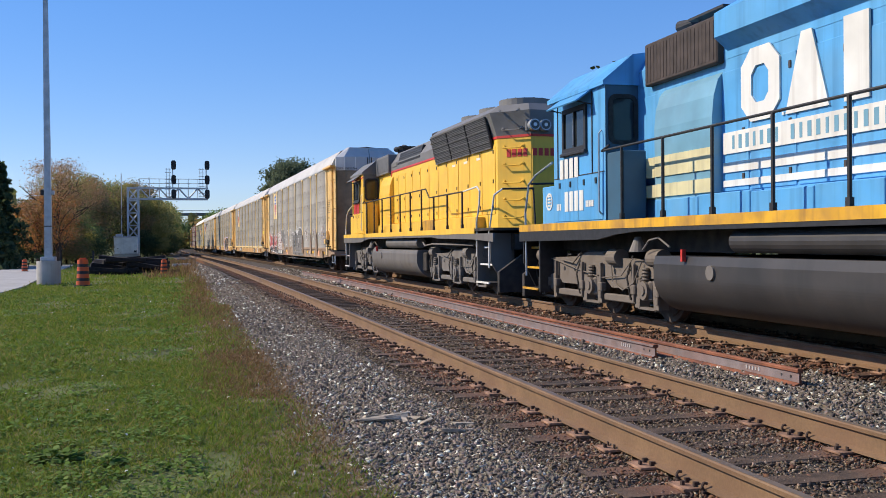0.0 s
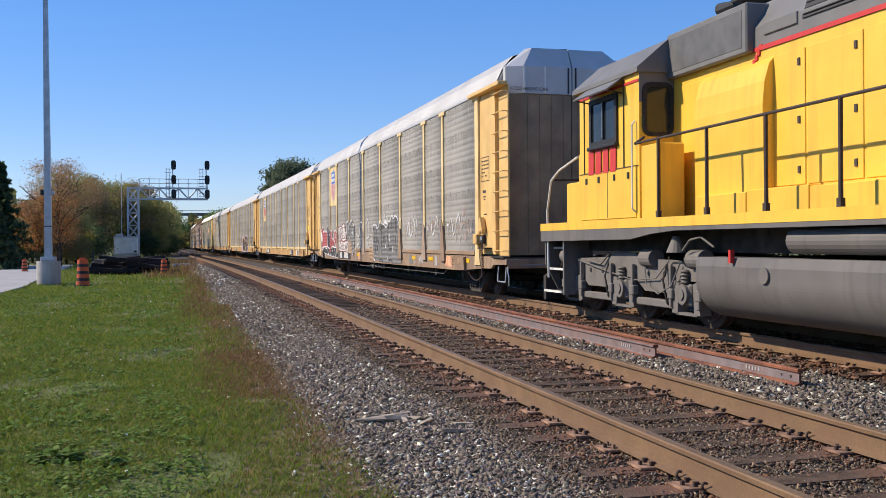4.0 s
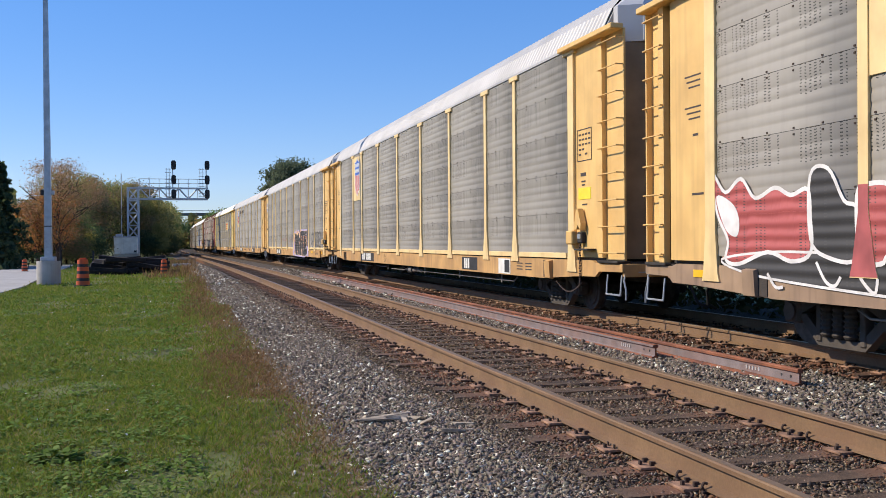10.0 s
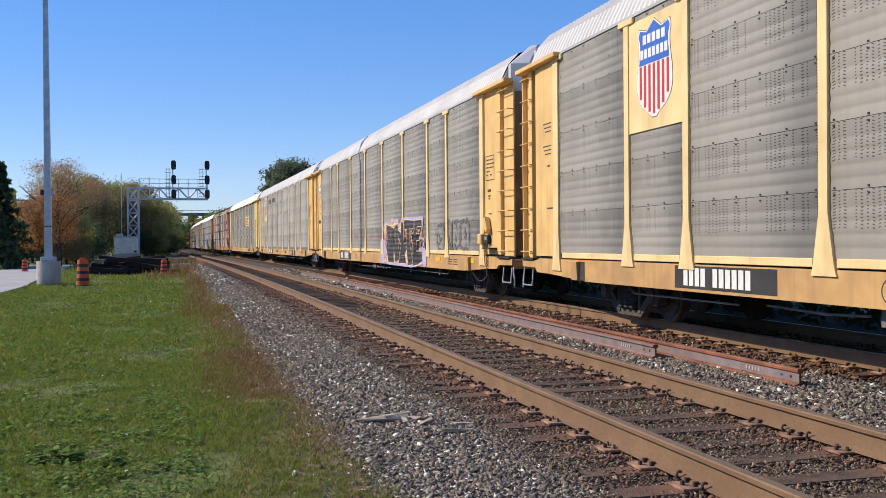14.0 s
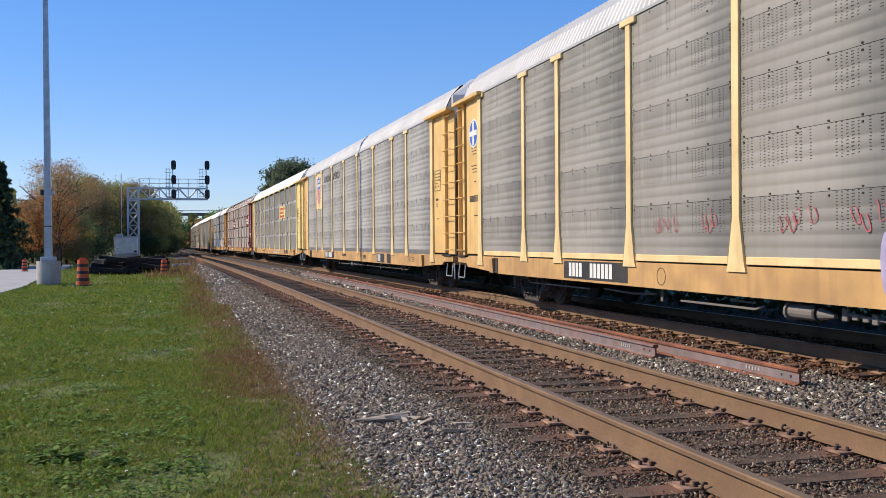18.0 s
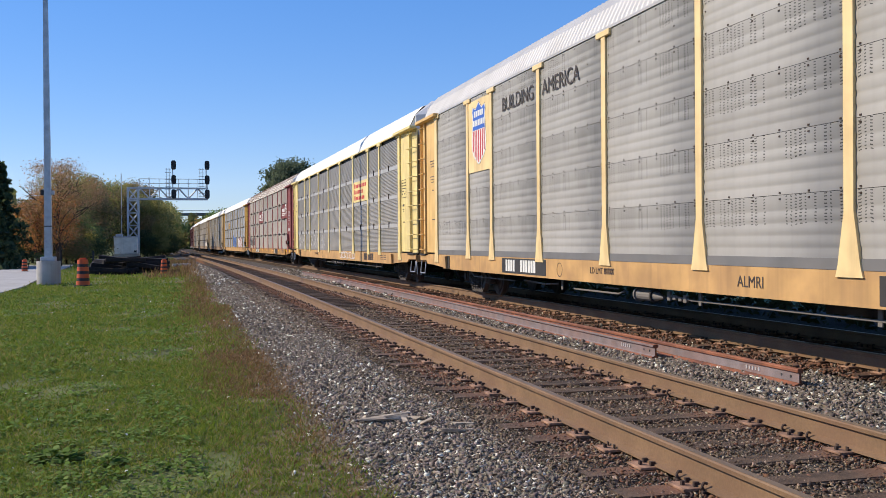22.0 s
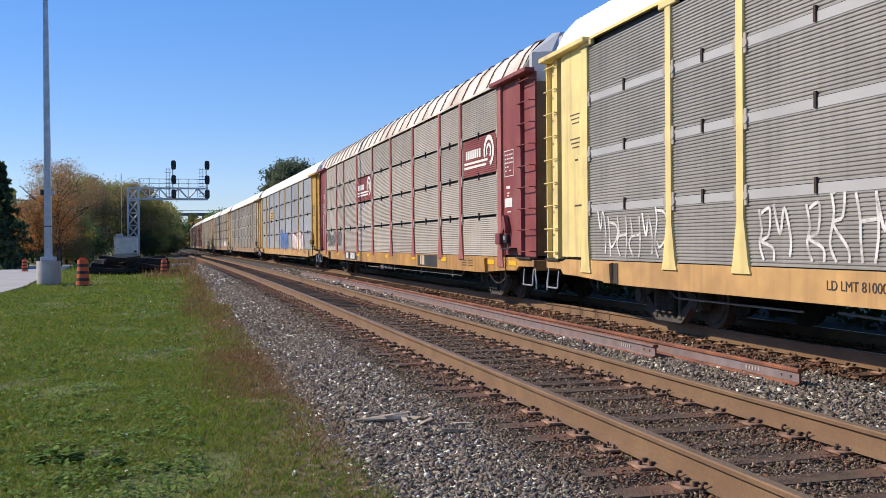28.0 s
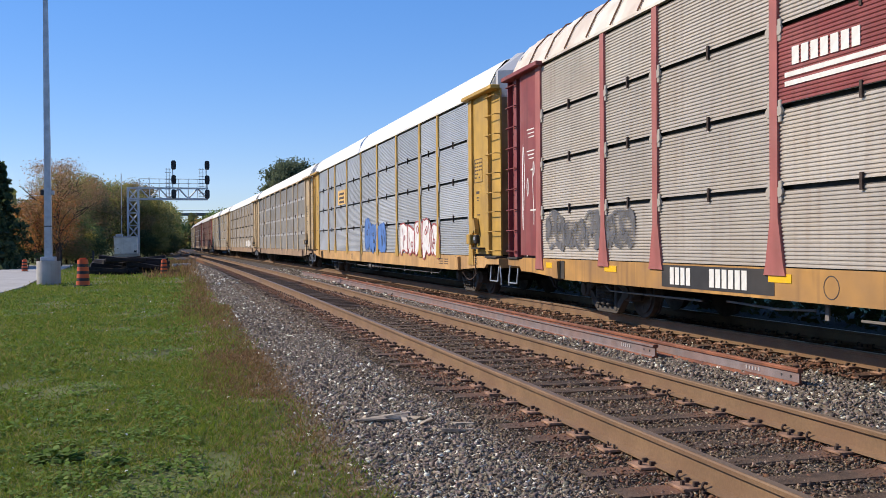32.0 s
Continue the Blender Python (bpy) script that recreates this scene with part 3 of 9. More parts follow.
def graffiti(parent, y0, y1, z0, z1, fill, line, seed, n, x=-1.6545, width=0.045, slant=0.0, block=False, inner=True, shade=None):
    """Sprayed shapes in a row: rounded, hooked or block forms, filled, with an outline and strokes inside."""
    rnd = random.Random(seed)
    step = (y1 - y0) / n
    for i in range(n):
        cy = y1 - step * (i + 0.5)
        hw = step * rnd.uniform(0.50, 0.62)
        lo, hi = z0 + rnd.uniform(0, 0.10) * (z1 - z0), z1 - rnd.uniform(0, 0.25) * (z1 - z0)
        if block:
            t = rnd.uniform(0.18, 0.34)
            kinds = [[(-1, 1), (-1 + t, 1), (-0.3, 0.2), (0, 0.9), (0.3, 0.2), (1 - t, 1), (1, 1), (0.55, -1), (0.12, -1), (0, -0.2), (-0.12, -1), (-0.55, -1)],
                     [(-1, 1), (-0.45, 1), (0, 0.2), (0.45, 1), (1, 1), (0.28, -0.1), (0.28, -1), (-0.28, -1), (-0.28, -0.1)],
                     [(-1, 1), (1, 1), (1, 0.55), (t, 0.55), (t, -1), (-t, -1), (-t, 0.55), (-1, 0.55)],
                     [(-0.9, 1), (0.9, 1), (0.9, 0.6), (-0.2, 0.55), (-0.2, 0.25), (0.6, 0.2), (0.6, -0.2), (-0.2, -0.25), (-0.2, -0.6), (0.9, -0.6), (0.9, -1), (-0.9, -1)]]
            shape = [(cy - hw * a, (lo + hi) / 2 + b * (hi - lo) / 2) for a, b in kinds[i % 4]]
        else:
            ph = [rnd.uniform(0, 6.3) for _ in range(4)]
            legs, notch, k = rnd.choice((1, 2, 2, 3)), rnd.uniform(0.25, 0.6), 44
            shape = []
            for j in range(k):
                a = j * math.tau / k
                r = 1 + 0.10 * math.sin(2 * a + ph[0]) + 0.10 * math.sin(3 * a + ph[1]) + 0.06 * math.sin(7 * a + ph[2])
                c, q = math.cos(a), math.sin(a)
                c, q = math.copysign(abs(c) ** 0.5, c), math.copysign(abs(q) ** 0.5, q)
                if q < 0:
                    r *= 1 - notch * max(0, math.cos(legs * math.pi * c + ph[3])) ** 3 * abs(q)
                else:
                    r *= 1 - 0.32 * notch * max(0, math.cos((legs + 1) * 1.6 * c + ph[1])) ** 4 * q
                shape.append((cy + hw * c * (0.9 + 0.1 * r), (lo + hi) / 2 + r * q * (hi - lo) * 0.5))
        shape = [(a + slant * (b - z0), b) for a, b in shape]
        dx = 0.0012 * (i % 2)
        owner = parent
        if fill:
            bm = bmesh.new()
            f = bm.faces.new([bm.verts.new((x - dx, *p)) for p in shape])
            bmesh.ops.triangulate(bm, faces=[f])
            owner = part("graffiti_shape", bm, fill, parent, "sprayed graffiti shape")
        bm = bmesh.new()
        ribbon(bm, shape, width * rnd.uniform(0.7, 1.2), x - 0.004 - dx, True)
        outline = part("graffiti_outline", bm, line, owner, "sprayed outline")
        if inner:
            bm = bmesh.new()
            for _ in range(rnd.choice((1, 2))):
                a, b, ra, rb = rnd.uniform(-0.35, 0.35), rnd.uniform(-0.4, 0.5), rnd.uniform(0.10, 0.22), rnd.uniform(0.10, 0.26)
                loop = [(cy + hw * (a + ra * math.cos(q * 0.785)), (lo + hi) / 2 + (hi - lo) * 0.5 * (b + rb * math.sin(q * 0.785))) for q in range(8)]
                ribbon(bm, loop, width * 0.7, x - 0.007, True)
            a, b = rnd.uniform(-0.6, 0.6), rnd.uniform(0.3, 0.8)
            ribbon(bm, [(cy + hw * (a + 0.12 * math.sin(q * 0.9 + b * 5)), (lo + hi) / 2 + (hi - lo) * 0.5 * (-b + 0.2 * q)) for q in range(7)], width * 0.6, x - 0.0075)
            part("graffiti_stroke", bm, shade or line, owner, "sprayed strokes")


def curve_through(pts, closed, steps=5):
    """A smooth curve through a few hand-set points."""
    k, out = len(pts), []
    for i in range(k if closed else k - 1):
        q = [pts[(i + d) % k] if closed else pts[min(max(i + d, 0), k - 1)] for d in (-1, 0, 1, 2)]
        for j in range(steps):
            t = j / steps
            out.append(tuple(0.5 * (2 * q[1][m] + (q[2][m] - q[0][m]) * t + (2 * q[0][m] - 5 * q[1][m] + 4 * q[2][m] - q[3][m]) * t * t
                                    + (3 * q[1][m] - q[0][m] - 3 * q[2][m] + q[3][m]) * t ** 3) for m in (0, 1)))
    if not closed:
        out.append(pts[-1])
    return out


def sprayed(parent, pts, fill, line, w, x, sharp=False):
    """One filled graffiti form with its outline; points are (y, z) on the car's side."""
    shape = pts if sharp else curve_through(pts, True)
    bm = bmesh.new()
    bmesh.ops.triangulate(bm, faces=[bm.faces.new([bm.verts.new((x, *p)) for p in shape])])
    form = part("graffiti_shape", bm, fill, parent, "sprayed graffiti shape")
    if w:
        bm = bmesh.new()
        ribbon(bm, shape, w, x - 0.0012, True)
        part("graffiti_outline", bm, line, form, "sprayed outline")


def spray_line(parent, pts, material, w, x):
    bm = bmesh.new()
    ribbon(bm, curve_through(pts, False), w, x)
    part("graffiti_stroke", bm, material, parent, "sprayed stroke")


def post_spray(parent, y, top, material):
    """Spray that runs over the face of a post, from its foot up to a height."""
    wide = [(0.205, 0.91), (0.172, 1.02), (0.072, 1.58), (0.072, max(top, 1.6))]
    if top < 1.6:
        wide = [(0.205, 0.91), (0.172, 1.02), (0.172 - 0.1 * (top - 1.02) / 0.56, top)]
    lift = 0.0022 if top < 1.93 else 0.001
    bm = prism(bmesh.new(), [(y + a, z) for a, z in wide] + [(y - a, z) for a, z in wide[::-1]], -1.685 - lift, -1.684, "x")
    part("post_spray", bm, material, parent, "post face covered with spray")


# ---------------------------------------------------------------- autorack cars
POSTS = (-12.0, -9.17, -7.28, -4.38, -1.46, 1.46, 4.38, 7.26, 9.05, 11.9)
Z_SILL, Z_PANEL, Z_EAVE = 0.97, 1.09, 4.70
W = 1.685


def ribbed_sheet(length, height, pitch, depth, band=0.0, flat=0.36):
    """A sheet with level ribs pressed into it, smooth along its top for the height of the band."""
    bm = bmesh.new()
    prof, z = [], 0.0
    while z < height - band - pitch * 0.5:
        prof += [(0, z), (0, z + pitch * flat), (depth, z + pitch * (flat + 0.22)), (depth, z + pitch * (flat + 0.40))]
        z += pitch
    prof += [(0, min(z, height)), (0, height)]
    a = [bm.verts.new((p, -length / 2, q)) for p, q in prof]
    b = [bm.verts.new((p, length / 2, q)) for p, q in prof]
    for i in range(len(prof) - 1):
        bm.faces.new((a[i], b[i], b[i + 1], a[i + 1]))
    # the sheet's own thickness at its rims
    for s, row in ((-1, a), (1, b)):
        t = [bm.verts.new((0.03, s * length / 2, row[0].co.z)), bm.verts.new((0.03, s * length / 2, row[-1].co.z))]
        bm.faces.new((*row, t[1], t[0]))
    return bm


def flared_post(height, foot, flare, w=0.075):
    bm = bmesh.new()
    z0 = foot
    prof = [(-flare, z0), (flare, z0), (flare * 0.82, z0 + 0.12), (w, z0 + 0.68), (w, height), (-w, height), (-w, z0 + 0.68), (-flare * 0.82, z0 + 0.12)]
    prism(bm, prof, -W, -W + 0.055, "x")
    return bm


def roof_shell(rib, depth):
    bm = bmesh.new()
    prof = [(-1.66, 4.72), (-1.62, 4.84), (-1.46, 5.16), (-1.22, 5.42), (-0.8, 5.56), (0, 5.64), (0.8, 5.56), (1.22, 5.42), (1.46, 5.16), (1.62, 4.84), (1.66, 4.72)]
    y, up = -13.30, True
    rings = []
    while y < 13.31:
        k = depth if up else 0.0
        rings.append([bm.verts.new((a * (1 - k * 0.25), y, b - k)) for a, b in prof])
        rings.append([bm.verts.new((a * (1 - k * 0.25), y + rib * 0.34, b - k)) for a, b in prof])
        y += rib * 0.5
        up = not up
    for r0, r1 in zip(rings, rings[1:]):
        for i in range(len(prof) - 1):
            bm.faces.new((r0[i], r1[i], r1[i + 1], r0[i + 1]))
    return bm


def roof_end(s):
    bm = bmesh.new()
    prof = [(-1.60, 4.72), (-1.57, 4.86), (-1.42, 5.14), (-1.20, 5.36), (-0.8, 5.48), (0, 5.56), (0.8, 5.48), (1.20, 5.36), (1.42, 5.14), (1.57, 4.86), (1.60, 4.72)]
    prism(bm, prof, s * 13.20, s * 13.34)
    return bm


def end_plate(s):
    """The side's plain end between the last post and the ladder."""
    if s < 0:
        return box(bmesh.new(), -1.635, -1.50, -13.24, -12.05, 1.02, 4.70)
    bm = box(bmesh.new(), -1.660, -1.50, 11.98, 12.86, 1.02, 4.70)
    return box(bm, -1.648, -1.50, 12.872, 13.06, 1.02, 4.70)


def ladder_bay(s):
    """The corner's open channel: a recessed back, and a thin flange along its outer edge."""
    bm = bmesh.new()
    if s < 0:
        box(bm, -1.555, -1.535, -13.88, -13.20, 0.98, 4.68)
        box(bm, -1.570, -1.535, -13.905, -13.875, 0.98, 4.68)
    else:
        box(bm, -1.56, -1.45, 13.25, 13.79, 0.98, 4.68)
        box(bm, -1.655, -1.50, 13.765, 13.80, 0.98, 4.68)
        box(bm, -1.655, -1.50, 13.25, 13.40, 0.98, 4.68)
    return bm


def ladder_rung(s):
    """A round rung held off the channel by a flat foot at each end."""
    a, b = (-13.90, -13.20) if s < 0 else (13.26, 13.80)
    bm = rod(bmesh.new(), (-1.70, a, 0), (-1.70, b, 0), 0.011, 6)
    for y in (a + 0.02, b - 0.02):
        box(bm, -1.708, -1.56, y - 0.012, y + 0.012, -0.01, 0.008)
    return bm


def ring_mark(r):
    """A thin painted circle."""
    bm = bmesh.new()
    for i in range(20):
        a, b = i * math.tau / 20, (i + 1) * math.tau / 20
        prism(bm, [(q * math.cos(t), q * math.sin(t)) for t, q in ((a, r), (b, r), (b, r - 0.012), (a, r - 0.012))], 0, 0.003, "x")
    return bm


def base_rails(car, material):
    """The rail under the panels, a piece in each bay, with a dark slot below."""
    for a, b in zip(POSTS, POSTS[1:]):
        part("base_rail", shared(("base_rail", round(b - a, 2)), lambda: boxed(-1.672, -1.60, -(b - a) / 2 + 0.2, (b - a) / 2 - 0.2, Z_SILL + 0.022, Z_PANEL, bevel=0.006), material), None, car, at=pose(0, (a + b) / 2, 0))


def under_gear(car):
    """Air pipes, brake cylinder, rods and hangers below the side sill."""
    x = -1.48
    for pts, r in (([(x, 5.7, 0.50), (x, 4.6, 0.47), (x, 3.9, 0.50)], 0.016), ([(x, 3.15, 0.44), (x, 1.35, 0.44), (x, 1.15, 0.49)], 0.018),
                   ([(x, 1.9, 0.52), (x, 1.35, 0.52)], 0.013), ([(x, -0.9, 0.46), (x, -8.6, 0.46), (x, -8.8, 0.56)], 0.016), ([(x, 9.4, 0.56), (x, 9.2, 0.47), (x, 6.3, 0.47)], 0.014)):
        part("brake_pipe", pipe(bmesh.new(), pts, r, 6), M["truck_grey"], car)
    b = rod(bmesh.new(), (x, 0.14, 0.47), (x, 0.60, 0.47), 0.088, 14)
    b = part("brake_cylinder", b, M["truck_grey"], car)
    part("cylinder_flange", rod(bmesh.new(), (x, 0.60, 0.47), (x, 0.64, 0.47), 0.115, 14), M["truck_grey"], b)
    part("cylinder_flange", rod(bmesh.new(), (x, 0.10, 0.47), (x, 0.14, 0.47), 0.105, 14), M["under"], b)
    part("cylinder_nose", rod(bmesh.new(), (x, -0.14, 0.46), (x, 0.10, 0.47), 0.025, 12, 0.075), M["truck_grey"], b)
    part("brake_rod", rod(bmesh.new(), (x, -0.9, 0.465), (x, -0.25, 0.50), 0.016, 6), M["truck_grey"], car)
    for y, z, h in ((-0.30, 0.49, 0.07), (-0.46, 0.475, 0.035), (-0.62, 0.46, 0.03), (-0.76, 0.47, 0.055)):
        part("slack_adjuster", boxed(x - 0.022, x + 0.022, y - 0.045, y + 0.045, z - h, z + h, bevel=0.008), M["truck_grey"], car)
    for y in (3.7, -1.15, -4.6, -7.8):
        part("pipe_hanger", boxed(x - 0.012, x + 0.012, y - 0.035, y + 0.035, 0.40, 0.87, bevel=0.004), M["truck_grey"], car)


def autorack(mid, label, *, post, end, sill, panel, roof, style="A", gap=False, rust_roof=False, ledge=True, brake=True, near=True,
             shield=True, low_strip=True, row_count=5, dark_foot=False):
    car = thing("autorack_car", label, "railcar", "autorack cars of the train")
    # side sill, deeper towards the middle
    bm = bmesh.new()
    prof = [(-14.0, 0.80), (-13.15, 0.79), (-13.0, 0.70), (-12.4, 0.69), (-10.6, 0.60), (10.6, 0.60), (12.4, 0.69), (13.0, 0.70), (13.12, 0.79), (13.82, 0.80), (13.82, 0.93), (13.0, 0.935), (12.9, Z_SILL), (-12.9, Z_SILL), (-13.0, 0.935), (-14.0, 0.93)]
    for x0, x1 in ((-1.66, -1.60), (1.60, 1.66)):
        prism(bm, prof, x0, x1, "x")
    part("side_sill", bm, sill, car)
    part("deck", boxed(-1.60, 1.60, -13.9, 13.9, 0.86, 0.96), M["under"], car)
    part("centre_sill", box(boxed(-0.35, 0.35, -13.7, 13.7, 0.55, 0.86), -0.9, 0.9, -6.0, -3.0, 0.42, 0.8), M["under"], car)
    if near:
        under_gear(car)
    part("inner_floor", boxed(-1.52, 1.52, -13.2, 13.2, 0.97, 1.02), M["under"], car)
    part("inner_deck", boxed(-1.52, 1.52, -13.2, 13.2, 2.75, 2.82), M["under"], car)
    part("far_side", boxed(1.59, 1.65, -13.28, 13.28, Z_SILL, 4.74), panel, car)
    # added black sheet gives the panel gaps the darkness of the car's inside
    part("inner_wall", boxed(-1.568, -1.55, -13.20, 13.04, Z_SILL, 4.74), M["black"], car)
    if low_strip:
        base_rails(car, post)
    # panels between the posts
    bays = list(zip(POSTS, POSTS[1:]))
    z_low = Z_PANEL if style == "A" else 0.985
    row_h = (Z_EAVE - z_low) / row_count
    for bi, (a, b) in enumerate(bays):
        length = b - a - 0.13
        for r in range(row_count):
            space = 0.055 if gap else 0.006
            h = row_h - space
            if style == "A":
                me = shared(("panel", round(length, 2), row_count), lambda: ribbed_sheet(length, h, 0.142, 0.0065, 0.13, 0.48), panel, True)
            else:
                me = shared(("panel", round(length, 2), row_count, space), lambda: ribbed_sheet(length, h - (0.0 if gap else 0.12), 0.046, 0.014), panel)
            part("panel", me, None, car, at=pose(-1.652, (a + b) / 2, z_low + r * row_h))
    if near and style == "A":
        bm = bmesh.new()
        for r in range(row_count):
            z = z_low + (r + 1) * row_h - 0.05
            for a, b in bays:
                k = int((b - a) / 0.42)
                for i in range(k):
                    y = a + 0.15 + (b - a - 0.3) * i / max(1, k - 1)
                    box(bm, -1.660, -1.65, y - 0.014, y + 0.014, z - 0.010, z + 0.010)
                    if z < 4.6:
                        box(bm, -1.660, -1.65, y - 0.014, y + 0.014, z + 0.062, z + 0.082)
                    elif i % 2:
                        box(bm, -1.660, -1.65, y - 0.012, y + 0.012, z - 0.37, z - 0.352)
        tagged(part("bolts", bm, M["spike"], car), kind="stuff")
    if style == "B" and not gap:
        for r in range(1, row_count):
            z = z_low + r * row_h
            for a, b in bays:
                part("smooth_band", shared(("smooth_band", round(b - a, 2)), lambda: boxed(-1.658, -1.63, -(b - a) / 2 + 0.065, (b - a) / 2 - 0.065, -0.125, -0.008), M["roof_grey"]),
                     None, car, at=pose(0, (a + b) / 2, z))
    if style == "B":
        for r in range(1, row_count):
            z = z_low + r * row_h
            for a, b in bays:
                part("clip", shared(("clip",), lambda: boxed(-1.68, -1.65, -0.02, 0.02, -0.12, 0.06), M["spike"]), None, car, at=pose(0, (a + b) / 2, z))
            if near:
                for a in POSTS:
                    for s in (-1, 1):
                        part("hinge_plate", shared(("hinge_plate",), lambda: rod(boxed(-1.676, -1.650, -0.035, 0.035, -0.15, 0.11, bevel=0.008), (-1.684, 0, -0.02), (-1.650, 0, -0.02), 0.06, 10), M["sheet_tan"]),
                             None, car, at=pose(0, a + s * 0.10, z - 0.05))
    for y in POSTS:
        wide = abs(y) > 11
        part("post", shared(("post", dark_foot, wide), lambda: flared_post(4.68, 0.76 if wide else 0.90 if style == "A" else 0.88, 0.21, 0.12 if wide else 0.075), post), None, car, at=pose(0, y + (0.06 if wide and y > 0 else -0.06 if wide else 0), 0))
        if style == "A" or not gap:
            part("post_head", shared(("post_head",), lambda: boxed(-1.70, -1.62, -0.25, 0.25, 4.60, 4.70, bevel=0.01), post), None, car, at=pose(0, y, 0))
    if dark_foot:
        part("foot_band", boxed(-1.664, -1.60, -12.0, 11.9, Z_SILL + 0.004, Z_PANEL + 0.006), M["loco_grey"], car)
    # eave rail and roof
    part("eave_rail", boxed(-1.672, -1.60, -13.3, 13.3, 4.70, 4.745), post if style == "B" and not gap else roof, car)
    if rust_roof:
        part("roof", shared(("roof", 0.95), lambda: roof_shell(0.95, 0.02), roof), None, car)
        def rib():
            bm = bmesh.new()
            pipe(bm, [(-1.665, 0, 4.76), (-1.465, 0, 5.165), (-1.225, 0, 5.425), (-0.7, 0, 5.585)], 0.016, 5)
            return bm
        y = -13.1
        while y < 13.1:
            part("roof_rib", shared(("roof_rib",), rib, M["rust"]), None, car, at=pose(0, y, 0))
            y += 0.95
    else:
        part("roof", shared(("roof", 0.17), lambda: roof_shell(0.17, 0.012), roof), None, car)
    for s in (-1, 1):
        part("roof_end", shared(("roof_end", s), lambda: roof_end(s), roof), None, car)
        part("end_plate", shared(("end_plate", s), lambda: end_plate(s), end), None, car)
        # ladder channel and end doors
        part("corner_column", shared(("corner_column", s), lambda: ladder_bay(s), end), None, car)
        part("corner_column", boxed(1.50, 1.64, s * 13.27, s * 13.80, 0.98, 4.66), end, car)
        for side in (-1, 1):
            d = part("end_door", prism(bmesh.new(), [(side * 0.01, s * 13.40), (side * 1.449, s * 13.40), (side * 1.449, s * 13.60), (side * 1.12, s * 13.70), (side * 0.01, s * 13.70)], 1.0, 4.52, "z"), M["end_dirt_shade"], car, "soiled end door, darkened to brown for the shade between cars")
            for k in range(4):
                part("door_rib", boxed(side * (0.15 + 0.28 * k), side * (0.20 + 0.28 * k), s * 13.70, s * 13.72, 1.05, 4.48), M["end_dirt_shade"], d)
            # pale hooded top of the end door, chamfered under the roof
            bm = bmesh.new()
            lo = [(side * 0.012, 13.40), (side * 1.49, 13.40), (side * 1.49, 13.55), (side * 1.14, 13.74), (side * 0.012, 13.74)]
            hi = [(side * 0.012, 13.30), (side * 0.95, 13.30), (side * 0.95, 13.36), (side * 0.85, 13.50), (side * 0.012, 13.50)]
            vs = [[bm.verts.new((x_, s * y_, z_)) for x_, y_ in ring_] for ring_, z_ in ((lo, 4.525), (lo, 5.12), (hi, 5.57))]
            for r0, r1 in zip(vs, vs[1:]):
                for i in range(5):
                    bm.faces.new((r0[i], r0[(i + 1) % 5], r1[(i + 1) % 5], r1[i]))
            bm.faces.new(vs[0])
            bm.faces.new(vs[-1])
            h_ = part("door_hood", bm, M["hood_grey"], car, "pale grey metal hood over the end door")
            for xs in (0.07, 0.62, 1.10):
                part("hood_seam", boxed(side * xs, side * (xs + 0.035), s * 13.74, s * 13.752, 4.54, 5.12), M["white_paint"] if xs != 0.07 else M["black"], h_)
        for k in range(9):
            part("ladder_rung", shared(("ladder_rung", s), lambda: ladder_rung(s), end), None, car, at=pose(0, 0, 1.10 + 0.43 * k))
        if s > 0:
            # black strip paints the deep shade in the gap beside the column
            part("column_recess", boxed(-1.46, -1.44, 13.06, 13.25, 0.98, 4.66), M["black"], car)
        part("end_shelf", boxed(-1.70, -1.45, s * 13.15, s * (13.90 if s < 0 else 13.78), 0.935, 0.975, bevel=0.008), M["under"], car, "dark grimy step plate")
        if ledge:
            part("ledge", boxed(-1.80, -1.58, s * (13.92 if s < 0 else 13.82), s * 11.75, 4.66, 4.75, bevel=0.012), end, car)
        # end sill, draft gear, coupler, stirrup, grab iron
        part("end_sill", boxed(-1.62 if s < 0 else -1.2, 1.62, s * 13.92, s * 14.0, 0.72, 0.93, bevel=0.01), sill, car)
        bm = boxed(-0.16, 0.16, s * 13.9, s * 14.2, 0.60, 0.86)
        box(bm, -0.22, 0.16, s * 14.08, s * 14.24, 0.58, 0.90, 0.05)
        part("coupler", bm, M["under"], car)
        bm = bmesh.new()
        e_ = 13.92 if s < 0 else 13.78
        pipe(bm, [(-1.63, s * (e_ - 0.5), 0.75), (-1.66, s * (e_ - 0.5), 0.43), (-1.66, s * e_, 0.43), (-1.63, s * e_, 0.75)], 0.016, 6)
        part("stirrup_step", bm, M["galvanised"], car)
        bm = bmesh.new()
        e_ += 0.06
        pipe(bm, [(-1.60, s * e_, 0.80), (-1.62, s * e_, 0.66), (-1.62, s * (e_ + 0.06), 0.52), (-1.62, s * (e_ + 0.06), 0.36)], 0.016, 6)
        pipe(bm, [(-1.60, s * e_, 0.80), (-0.2, s * (e_ + 0.05), 0.78)], 0.014, 6)
        part("uncoupling_lever", bm, M["galvanised"], car)
        bm = bmesh.new()
        pipe(bm, [(-0.5, s * 13.95, 0.66), (-0.48, s * 14.08, 0.50), (-0.42, s * 14.16, 0.30), (-0.25, s * 14.2, 0.22)], 0.022, 6)
        part("air_hose", bm, M["rubber"], car)
        bogie(car, s * 10.15)
        pad = part("jacking_pad", prism(bmesh.new(), [(-1.66, 0.95), (-1.74, 0.93), (-1.72, 0.62), (-1.64, 0.60)], s * 11.15, s * 10.90), sill, car)
